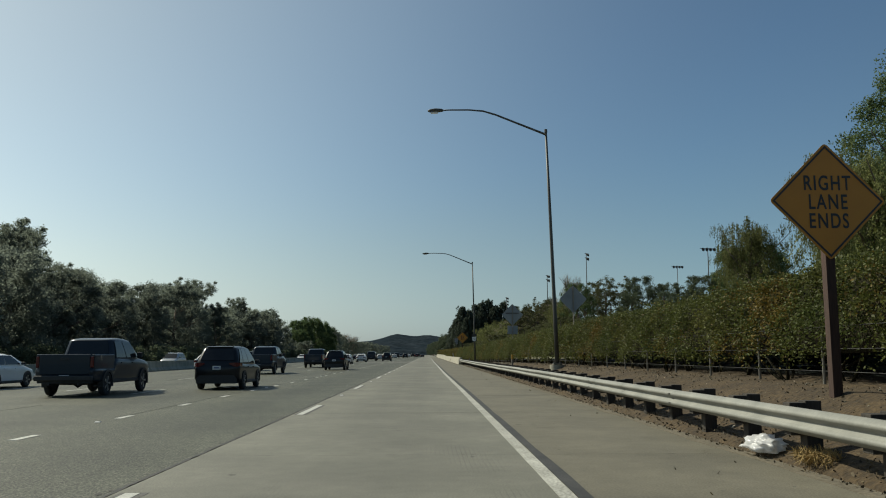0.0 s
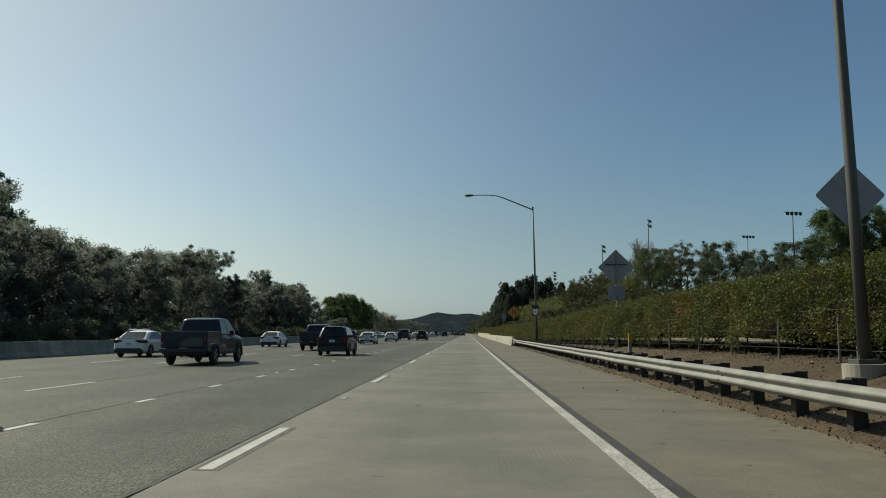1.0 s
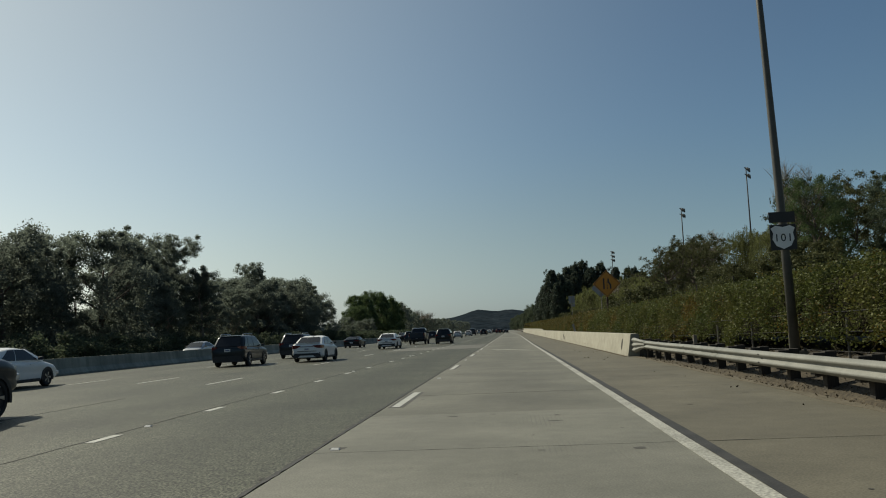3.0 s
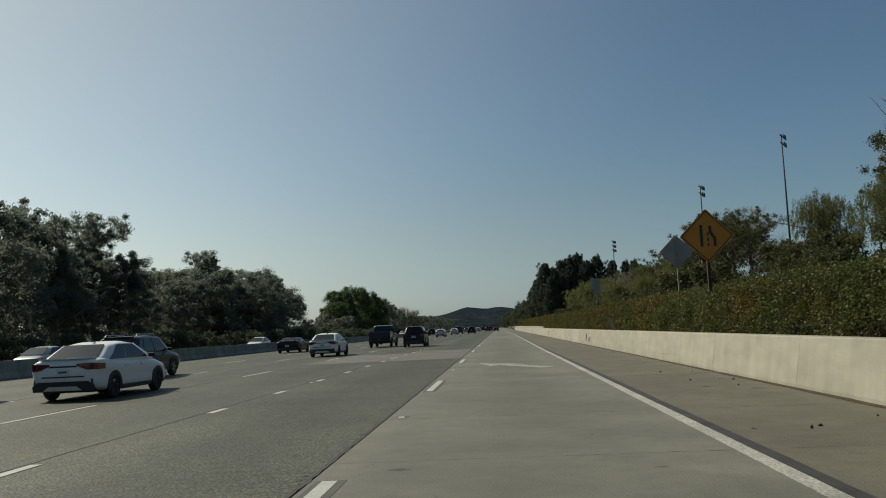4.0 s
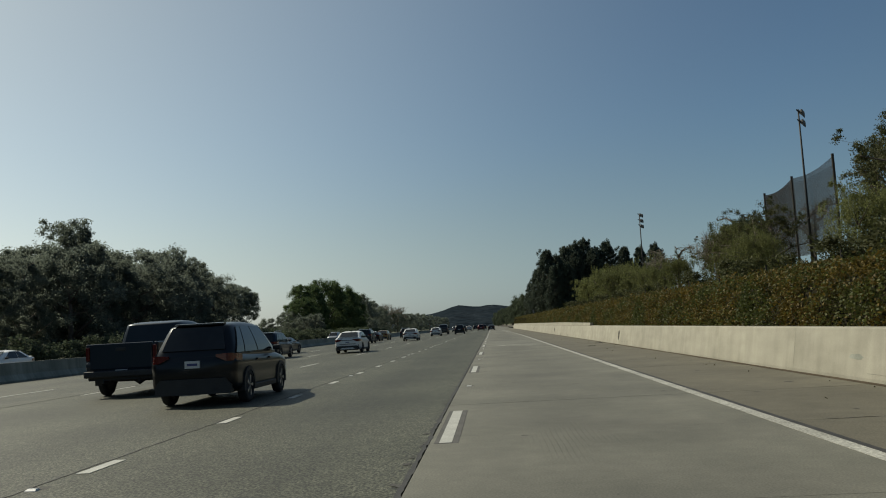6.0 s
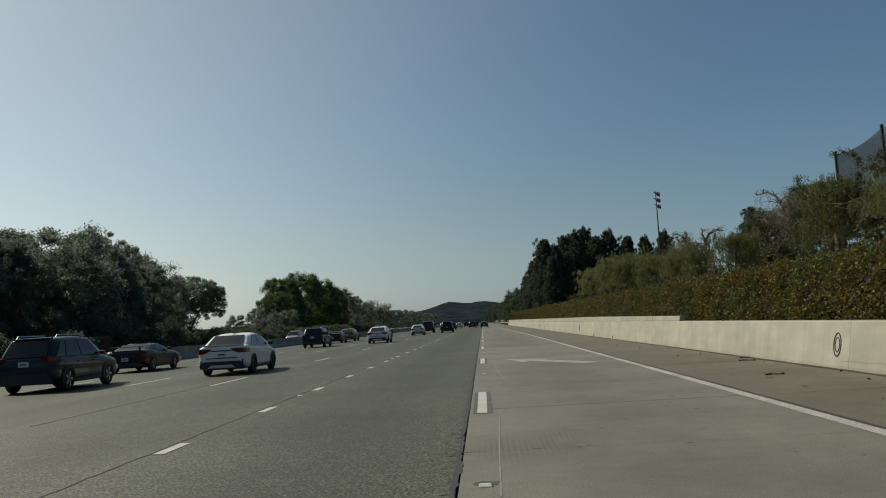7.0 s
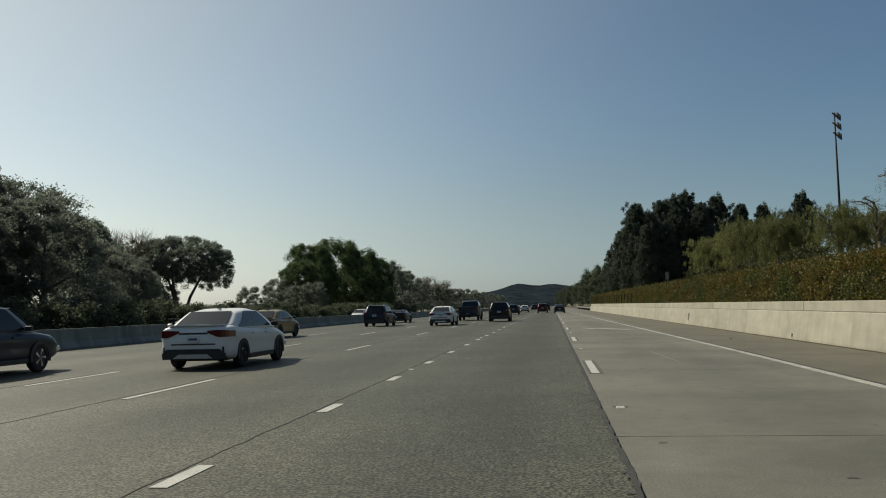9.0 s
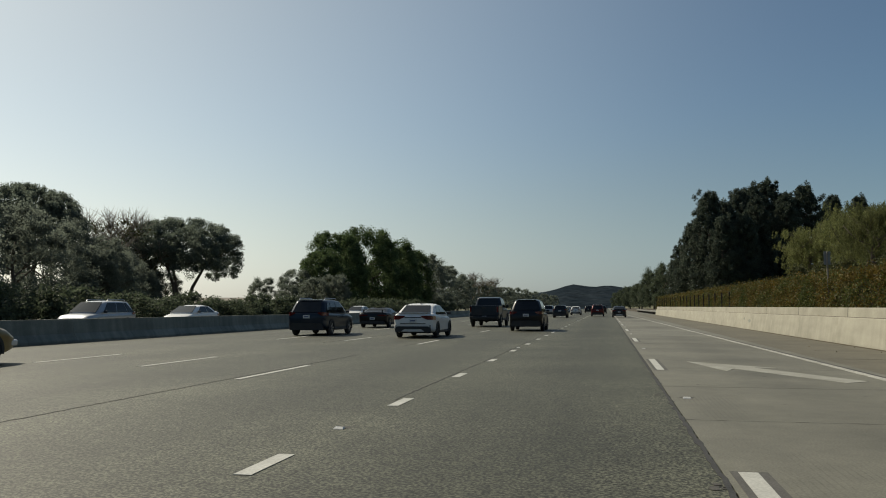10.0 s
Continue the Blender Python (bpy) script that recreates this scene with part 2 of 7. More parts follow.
M['patch'] = grooves(speckle(mat("patch_concrete", (0.102, 0.0994, 0.0833), (0.136, 0.1318, 0.1088), 0.75, scale=0.6, fine=45, bump=0.3, fine_amount=0.2, vary=0.05), 45, 0.8, 1.15, 4.0, 0.12, 0.12), 0.05, 0.3)
M['tar'] = mat("tar_black", (0.02, 0.02, 0.019), (0.045, 0.043, 0.04), 0.75, scale=2, fine=40, bump=0.4)
M['contrast'] = mat("contrast_paint", (0.06, 0.058, 0.052), (0.10, 0.095, 0.085), 0.8, scale=2, fine=50, bump=0.3)
M['grey_dirt'] = mat("grey_dirt", (0.037, 0.029, 0.0175), (0.068, 0.054, 0.034), 0.95, scale=1.1, fine=11, bump=1.0, fine_amount=0.5, dist=0.05)
M['dirt'] = mat("dirt", (0.037, 0.0242, 0.0103), (0.066, 0.0435, 0.0187), 0.95, scale=1.1, fine=11, bump=1.0, fine_amount=0.55, dist=0.05)
M['field'] = mat("dry_ground", (0.15, 0.13, 0.075), (0.10, 0.11, 0.05), 0.95, scale=0.05, fine=2.5, bump=0.6, fine_amount=0.35, dist=0.1)
# Scrub tinted dark blue: the haze of distance is put into its colour.
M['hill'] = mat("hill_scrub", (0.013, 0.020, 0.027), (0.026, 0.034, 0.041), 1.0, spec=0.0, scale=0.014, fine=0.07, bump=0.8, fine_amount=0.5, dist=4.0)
M['steel'] = mat("galvanised_steel", (0.165, 0.167, 0.147), (0.24, 0.238, 0.21), 0.62, 0.2, scale=1.5, fine=25, bump=0.08, fine_amount=0.1, vary=0.06)
M['pole'] = mat("lamp_pole_steel", (0.055, 0.055, 0.049), (0.085, 0.084, 0.075), 0.55, 0.15, scale=1.5, fine=20, bump=0.05, fine_amount=0.1)
M['dark_steel'] = mat("dark_mast_steel", (0.016, 0.016, 0.016), (0.028, 0.028, 0.027), 0.7, 0.1, scale=1.5, fine=20, bump=0.05, fine_amount=0.1)
M['post_wood'] = mat("weathered_post", (0.024, 0.021, 0.017), (0.045, 0.038, 0.030), 0.9, scale=4, fine=40, bump=0.5, stretch=(1, 1, 0.15))
M['sign_wood'] = mat("brown_post", (0.036, 0.019, 0.013), (0.058, 0.030, 0.021), 0.85, scale=3, fine=35, bump=0.4, stretch=(1, 1, 0.12))
M['grey_wood'] = mat("grey_post", (0.20, 0.18, 0.15), (0.28, 0.25, 0.21), 0.9, scale=3, fine=35, bump=0.4, stretch=(1, 1, 0.12))
M['grey_post'] = mat("dull_fence_post", (0.09, 0.085, 0.072), (0.15, 0.14, 0.12), 0.85, scale=3, fine=35, bump=0.4, stretch=(1, 1, 0.12))
M['sign_orange'] = mat("sign_orange", (0.43, 0.168, 0.008), (0.49, 0.197, 0.011), 0.45, scale=2, fine=80, bump=0.02, fine_amount=0.05)
M['sign_yellow'] = mat("sign_yellow", (0.42, 0.23, 0.02), (0.48, 0.27, 0.03), 0.45, scale=2, fine=80, bump=0.02, fine_amount=0.05)
M['sign_black'] = mat("sign_black", (0.015, 0.015, 0.015), (0.02, 0.02, 0.02), 0.5, scale=3, fine=60, bump=0.02)
M['sign_back'] = mat("sign_aluminium", (0.22, 0.23, 0.235), (0.28, 0.29, 0.295), 0.6, 0.3, scale=2, fine=30, bump=0.04, fine_amount=0.08)
M['sign_white'] = mat("sign_white", (0.72, 0.72, 0.70), (0.78, 0.78, 0.76), 0.45, scale=2, fine=60, bump=0.02, fine_amount=0.05)
M['bark'] = mat("bark", (0.07, 0.055, 0.042), (0.12, 0.098, 0.078), 0.95, scale=1.5, fine=12, bump=0.8, dist=0.04, stretch=(1, 1, 0.3))
M['pale_bark'] = mat("pale_bark", (0.20, 0.17, 0.13), (0.30, 0.26, 0.21), 0.9, scale=1.0, fine=9, bump=0.6, dist=0.03, stretch=(1, 1, 0.25))


def leaf(name, c1, c2, trans=0.3, island=0.4, rough=0.7, scale=0.5, spec=0.2, vary=0.1):
    return mat(name, c1, c2, rough, scale=scale, fine=3, bump=0, fine_amount=0.2, vary=vary, trans=trans, island=island, spec=spec)


M['leaf_vine'] = leaf("vine_leaves", (0.060, 0.080, 0.021), (0.104, 0.108, 0.031), 0.35, 0.38, 0.6, spec=0.22)
M['leaf_rust'] = leaf("vine_leaves_rust", (0.114, 0.084, 0.018), (0.150, 0.106, 0.024), 0.28, 0.38, 0.6, spec=0.22)
# Brown of the stems; also the near-black painted shade of the hedge's core.
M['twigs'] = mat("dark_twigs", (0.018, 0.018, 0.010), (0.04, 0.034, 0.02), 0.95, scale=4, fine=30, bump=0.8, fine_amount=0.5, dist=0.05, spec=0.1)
M['leaf_euc'] = leaf("eucalyptus_leaves", (0.125, 0.147, 0.120), (0.172, 0.196, 0.155), 0.75, 0.22, spec=0.1)
M['leaf_dark'] = leaf("dark_leaves", (0.066, 0.085, 0.054), (0.098, 0.120, 0.074), 0.5, 0.3)
# Broad leaves again, greyed and lightened: the belt's haze is put into the colour.
M['leaf_hazed'] = leaf("dusty_leaves", (0.125, 0.147, 0.122), (0.170, 0.194, 0.157), 0.75, 0.22, spec=0.1)
M['leaf_pine'] = leaf("pine_needles", (0.054, 0.072, 0.054), (0.090, 0.110, 0.078), 0.32, 0.35)
M['leaf_green'] = leaf("fresh_leaves", (0.068, 0.102, 0.042), (0.105, 0.145, 0.06), 0.45, 0.35)
M['leaf_willow'] = leaf("pepper_leaves", (0.112, 0.126, 0.048), (0.175, 0.184, 0.074), 0.55, 0.4, vary=0.3)
M['leaf_oak'] = leaf("oak_leaves", (0.060, 0.070, 0.031), (0.102, 0.101, 0.042), 0.3, 0.35)
M['leaf_stone_pine'] = leaf("stone_pine_needles", (0.115, 0.140, 0.112), (0.155, 0.182, 0.145), 0.70, 0.25)
M['scraps'] = leaf("pale_scraps", (0.20, 0.155, 0.10), (0.36, 0.31, 0.24), 0.0, 0.5)
M['litter'] = leaf("leaf_litter", (0.056, 0.045, 0.027), (0.110, 0.088, 0.054), 0.0, 0.5)

M['glass'] = mat("tinted_glass", (0.012, 0.014, 0.016), (0.02, 0.022, 0.024), 0.04, scale=1, fine=5, bump=0, fine_amount=0.1, spec=0.35)
M['tyre'] = mat("tyre_rubber", (0.018, 0.018, 0.018), (0.03, 0.03, 0.03), 0.85, scale=6, fine=60, bump=0.3)
M['rim'] = mat("alloy_rim", (0.45, 0.45, 0.46), (0.55, 0.55, 0.56), 0.35, 0.8, scale=6, fine=60, bump=0.02, fine_amount=0.1)
M['trim'] = mat("black_trim", (0.02, 0.02, 0.02), (0.03, 0.03, 0.03), 0.6, scale=3, fine=60, bump=0.1)
M['tail'] = mat("tail_lamp_red", (0.085, 0.006, 0.005), (0.12, 0.009, 0.008), 0.25, scale=5, fine=40, bump=0, fine_amount=0.1, coat=0.3, spec=0.3)
M['head'] = mat("head_lamp", (0.6, 0.6, 0.58), (0.7, 0.7, 0.68), 0.15, scale=5, fine=40, bump=0, fine_amount=0.05, coat=0.6)
M['plate'] = mat("number_plate", (0.6, 0.6, 0.58), (0.66, 0.66, 0.64), 0.5, scale=5, fine=40, bump=0, fine_amount=0.05)
M['bar'] = mat("plate_bar", (0.05, 0.06, 0.16), (0.07, 0.08, 0.2), 0.5, scale=5, fine=40, bump=0, fine_amount=0.05)
M['plastic'] = mat("white_plastic_film", (0.7, 0.7, 0.7), (0.8, 0.8, 0.8), 0.3, scale=4, fine=20, bump=0.2, trans=0.4, fine_amount=0.1)
M['sand'] = mat("washed_sand", (0.096, 0.083, 0.056), (0.142, 0.122, 0.086), 0.95, scale=1.5, fine=18, bump=0.5, fine_amount=0.4, dist=0.02)
M['spall'] = mat("broken_concrete", (0.055, 0.046, 0.035), (0.20, 0.175, 0.135), 0.95, scale=7, fine=40, bump=0.8, fine_amount=0.4, dist=0.02)
M['scuff'] = mat("rubber_scuff", (0.045, 0.043, 0.04), (0.09, 0.086, 0.075), 0.9, scale=6, fine=40, bump=0.1, fine_amount=0.4)
M['pale_scratch'] = mat("pale_scratch", (0.20, 0.195, 0.165), (0.25, 0.243, 0.21), 0.8, scale=6, fine=40, bump=0.1, fine_amount=0.3)
M['stucco'] = mat("pale_stucco", (0.62, 0.60, 0.55), (0.70, 0.68, 0.63), 0.85, scale=1, fine=15, bump=0.1, fine_amount=0.08)
M['reflector'] = mat("marker_ceramic", (0.55, 0.55, 0.52), (0.68, 0.67, 0.63), 0.3, scale=8, fine=60, bump=0.05, fine_amount=0.15)
M['straw'] = mat("dry_straw", (0.22, 0.15, 0.055), (0.32, 0.225, 0.085), 0.9, scale=3, fine=20, bump=0.1, island=0.3)


def paint(name, c, metal=0.25, rough=0.32):
    c2 = tuple(min(1.0, v * 1.12 + 0.002) for v in c)
    return mat(name, c, c2, rough, metal, scale=0.8, fine=120, bump=0, fine_amount=0.05, coat=0.2, spec=0.25)


M['car_white'] = paint("paint_white", (0.72, 0.72, 0.70), 0.0)
M['car_black'] = paint("paint_black", (0.008, 0.009, 0.011), 0.0)
M['car_grey'] = paint("paint_grey", (0.016, 0.024, 0.034), 0.1)
M['car_blue'] = paint("paint_dark_blue", (0.012, 0.022, 0.036), 0.2)
M['car_silver'] = paint("paint_silver", (0.40, 0.41, 0.42), 0.6)
M['car_red'] = paint("paint_dark_red", (0.10, 0.012, 0.012), 0.3)
M['car_gold'] = paint("paint_gold", (0.24, 0.17, 0.07), 0.3)
M['car_slate'] = paint("paint_slate", (0.018, 0.024, 0.028), 0.2)

# ---------------------------------------------------------------- mesh tools
def mesh_from(name, bm, material, smooth=False):
    me = bpy.data.meshes.new(name)
    bm.to_mesh(me)
    bm.free()
    me.materials.append(material)
    if smooth:
        me.polygons.foreach_set("use_smooth", [True] * len(me.polygons))
    return me


def part(name, bm, material, parent=None, label="", smooth=False, at=None):
    ob = new(name, mesh_from(name, bm, material, smooth))
    if parent is not None:
        ob.parent = parent
    if at is not None:
        ob.matrix_basis = at
    if label:
        ob["label"] = label
    return ob


def thing(name, label, category, group="", kind="", at=None):
    ob = new(name)
    ob.empty_display_size = 0.3
    if at is not None:
        ob.matrix_basis = at
    return tagged(ob, label, category, group, kind)


def box(bm, x0, x1, y0, y1, z0, z1, bevel=0.0):
    r = bmesh.ops.create_cube(bm, size=1.0)
    vs = r["verts"]
    for v in vs:
        v.co = Vector((x0 + (v.co.x + 0.5) * (x1 - x0), y0 + (v.co.y + 0.5) * (y1 - y0), z0 + (v.co.z + 0.5) * (z1 - z0)))
    if bevel:
        es = list({e for v in vs for e in v.link_edges})
        bmesh.ops.bevel(bm, geom=es, offset=bevel, segments=2, affect='EDGES', profile=0.5)
    return bm


def tube(bm, points, radii, sides=8, cap=True):
    """A tapered tube along points."""
    rings = []
    n = len(points)
    for i, p in enumerate(points):
        p = Vector(p)
        d = (Vector(points[min(i + 1, n - 1)]) - Vector(points[max(i - 1, 0)])).normalized()
        a = d.orthogonal().normalized() if abs(d.z) < 0.999 else Vector((1, 0, 0))
        if abs(d.z) < 0.999:
            a = d.cross(Vector((0, 0, 1))).normalized()
        b = d.cross(a)
        rings.append([bm.verts.new(p + radii[i] * (math.cos(2 * math.pi * k / sides) * a + math.sin(2 * math.pi * k / sides) * b)) for k in range(sides)])
    for r0, r1 in zip(rings, rings[1:]):
        for k in range(sides):
            bm.faces.new((r0[k], r0[(k + 1) % sides], r1[(k + 1) % sides], r1[k]))
    if cap:
        bm.faces.new(rings[0][::-1])
        bm.faces.new(rings[-1])
    return bm


def loft(bm, rings, cap=True):
    """Quads between closed rings of points, one after the other."""
    vr = [[bm.verts.new(p) for p in r] for r in rings]
    k = len(vr[0])
    for a, b in zip(vr, vr[1:]):
        for i in range(k):
            bm.faces.new((a[i], a[(i + 1) % k], b[(i + 1) % k], b[i]))
    if cap:
        bm.faces.new(vr[0][::-1])
        bm.faces.new(vr[-1])
    bmesh.ops.recalc_face_normals(bm, faces=bm.faces)
    return bm


def prism(bm, outline, axis, lo, hi):
    """An outline in two axes, pushed out along the third (axis 'x', 'y' or 'z')."""
    def put(a, b, c):
        return {'x': (c, a, b), 'y': (a, c, b), 'z': (a, b, c)}[axis]
    return loft(bm, [[put(a, b, lo) for a, b in outline], [put(a, b, hi) for a, b in outline]])


def cards(name, centres, sizes, material, rng, up=0.0, droop=0.0, aspect=0.6):
    """A mesh of many small leaves (one four-cornered blade each) at the centres."""
    n = len(centres)
    d = rng.normal(size=(n, 3))
    d[:, 2] += up
    if droop:
        d = d * (1 - droop) + np.array([0, 0, -1.6]) * droop
    d /= np.linalg.norm(d, axis=1)[:, None]
    o = rng.normal(size=(n, 3))
    s = np.cross(d, o)
    s /= np.linalg.norm(s, axis=1)[:, None]
    L = sizes[:, None] * d * 0.5
    W = sizes[:, None] * s * 0.5 * aspect
    v = np.stack([centres - L, centres + W * 0.9 - L * 0.1, centres + L, centres - W * 0.9 - L * 0.1], axis=1).reshape(-1, 3)
    me = bpy.data.meshes.new(name)
    me.vertices.add(4 * n)
    me.vertices.foreach_set("co", v.astype(np.float32).ravel())
    me.loops.add(4 * n)
    me.loops.foreach_set("vertex_index", np.arange(4 * n, dtype=np.int32))
    me.polygons.add(n)
    me.polygons.foreach_set("loop_start", np.arange(0, 4 * n, 4, dtype=np.int32))
    me.update(calc_edges=True)
    me.materials.append(material)
    return me

# ---------------------------------------------------------------- ground, road, barriers
J, FACE, LEFT = 0.0, 7.30, -20.3      # pavement seam, barrier face, median barrier
Y0, Y1, SLAB = -24.88, 424.0, 4.18      # first and last joint, length of a slab


def smooth(v, a, b):
    t = min(1.0, max(0.0, (v - a) / (b - a)))
    return t * t * (3 - 2 * t)


def bank(x, y):
    """Height of the ground beside the road."""
    if x < 7.7:
        return -0.16 if x > -41 else -0.16 - 0.3 * smooth(-x, 41, 60)
    low = 0.80 - 0.25 * smooth(y, 50, 110)
    z = low * smooth(x, 7.7, 9.8) - 0.02
    z += 0.13 * smooth(x, 7.62, 7.82) * (1 - smooth(x, 8.0, 9.2)) * (1 - smooth(y, 100, 114))
    z += 0.25 * smooth(x, 9.8, 12.5)
    z += 5.2 * smooth(x, 14, 34) + 3.0 * smooth(x, 34, 80)
    return z


def ground():
    xs = [-4500, -1800, -700, -300, -150, -90, -60, -45, -41, -20.8, 7.55, 7.72, 7.9, 8.15, 8.45, 8.8, 9.2, 9.6, 10.1, 10.7, 11.3, 12, 13, 15, 18, 22, 27,
          34, 45, 60, 80, 120, 250, 600, 1800, 4500]
    ys = [-400, -150, -60] + [-30 + 0.6 * i for i in range(250)] + [125 + 9 * i for i in range(36)] + [460, 520, 600, 750, 1000, 1400, 2000, 2800, 3600, 4800]
    bm = bmesh.new()
    grid = []
    for y in ys:
        row = []
        for x in xs:
            z = bank(x, y)
            if 7.8 < x < 14:
                z += 0.07 * noise.noise((x * 0.9, y * 0.5, 0)) + 0.05 * noise.noise((x * 2.5, y * 2.1, 3))
            row.append(bm.verts.new((x, y, z)))
        grid.append(row)
    for j in range(len(ys) - 1):
        for i in range(len(xs) - 1):
            f = bm.faces.new((grid[j][i], grid[j][i + 1], grid[j + 1][i + 1], grid[j + 1][i]))
            f.smooth = True
            f.material_index = 0 if not 7.5 < xs[i] < 14 else 2 if ys[j] + 10 * noise.noise((xs[i] * 0.8, ys[j] * 0.3, 6)) > 60 else 1
    ob = part("ground", bm, M['field'])
    ob.data.materials.append(M['dirt'])
    ob.data.materials.append(M['grey_dirt'])
    tagged(ob, "bare brown dirt verge and dry open ground beside the freeway", "ground", kind="structure")


ground()


def strip(points, width, z, thick=0.004, bm=None):
    """A thin ribbon laid along points (x, y) on the road."""
    bm = bm or bmesh.new()
    prev = None
    for x, y, w in [(p[0], p[1], p[2] if len(p) > 2 else width) for p in points]:
        ring = [bm.verts.new((x - w / 2, y, z)), bm.verts.new((x + w / 2, y, z)), bm.verts.new((x + w / 2, y, z - thick)), bm.verts.new((x - w / 2, y, z - thick))]
        if prev:
            bm.faces.new((prev[0], prev[1], ring[1], ring[0]))
            bm.faces.new((prev[1], prev[2], ring[2], ring[1]))
            bm.faces.new((prev[3], prev[0], ring[0], ring[3]))
        prev = ring
    return bm


def road():
    bm = box(bmesh.new(), LEFT, J - 0.012, -60, 1600, -0.3, -0.003)
    tagged(part("road", bm, M['asphalt']), "dark grey worn asphalt freeway lanes", "road", kind="structure")
    bm = box(bmesh.new(), -40, LEFT - 0.62, -60, 1600, -0.3, -0.02)
    tagged(part("road_opposite", bm, M['asphalt_far']), "grey asphalt carriageway of the opposite direction", "road", kind="structure")
    # a short concrete stretch let into the two nearest asphalt lanes
    patch = thing("road_patch", "pale concrete stretch set into the asphalt lanes", "road", kind="structure")
    for i in range(4):
        for k in range(1 if i == 3 else 2):
            bm = box(bmesh.new(), -3.72 - 3.7 * k + 0.006, -0.03 - 3.7 * k, 143.0 + 4.12 * i, 143.0 + 4.12 * i + 4.11, -0.1, 0.0025)
            part("slab", bm, M['patch'], patch)


def pavement():
    tagged(part("pavement_base", box(bmesh.new(), J, 7.76, Y0 - 30, 1600, -0.4, -0.03), M['tar']), "dark filler under the concrete slabs", "pavement", kind="structure")
    lane = thing("lane_pavement", "pale concrete slabs of the ending right lane", "pavement", kind="structure")
    side = thing("shoulder_pavement", "weathered concrete slabs of the shoulder", "pavement", kind="structure")
    n = int((Y1 - Y0) / SLAB)
    slabs = []
    for edge in (4.62, 4.48, 4.37):
        slabs.append([mesh_from("slab", box(bmesh.new(), J + 0.012, edge, 0.004, SLAB - 0.004, -0.2, 0.0), M[m]) for m in ('concrete_lane', 'concrete_pale')]
                     + [mesh_from("slab", box(bmesh.new(), edge + 0.02, 7.75, 0.004, SLAB - 0.004, -0.2, -0.003), M['shoulder'])])
    for i in range(n):
        y = Y0 + SLAB * i
        lm, pm, sm = slabs[0 if y < 36 else 1 if y < 100 else 2]
        pale = any(lo < y + 2 < hi for lo, hi in ((83, 92), (209, 226), (306, 316), (326, 343)))
        for me, par in ((pm if pale else lm, lane), (sm, side)):
            ob = new("slab", me)
            ob.parent = par
            ob.location = (0, y, random.uniform(-0.002, 0.001))
    y = Y0 + SLAB * n
    bm = box(bmesh.new(), J + 0.012, 7.75, y + 0.004, 1600, -0.2, -0.001)
    tagged(part("pavement_far", bm, M['concrete_lane']), "pale concrete pavement running on ahead", "pavement", kind="structure")


road()
pavement()


def edge_x(y):
    return float(np.interp(y, [-30, 11, 34, 62, 113, 153, 195, 242], [4.54, 4.53, 4.48, 4.36, 4.30, 4.20, 4.24, 4.25])) - 0.012 * max(0.0, y - 262)


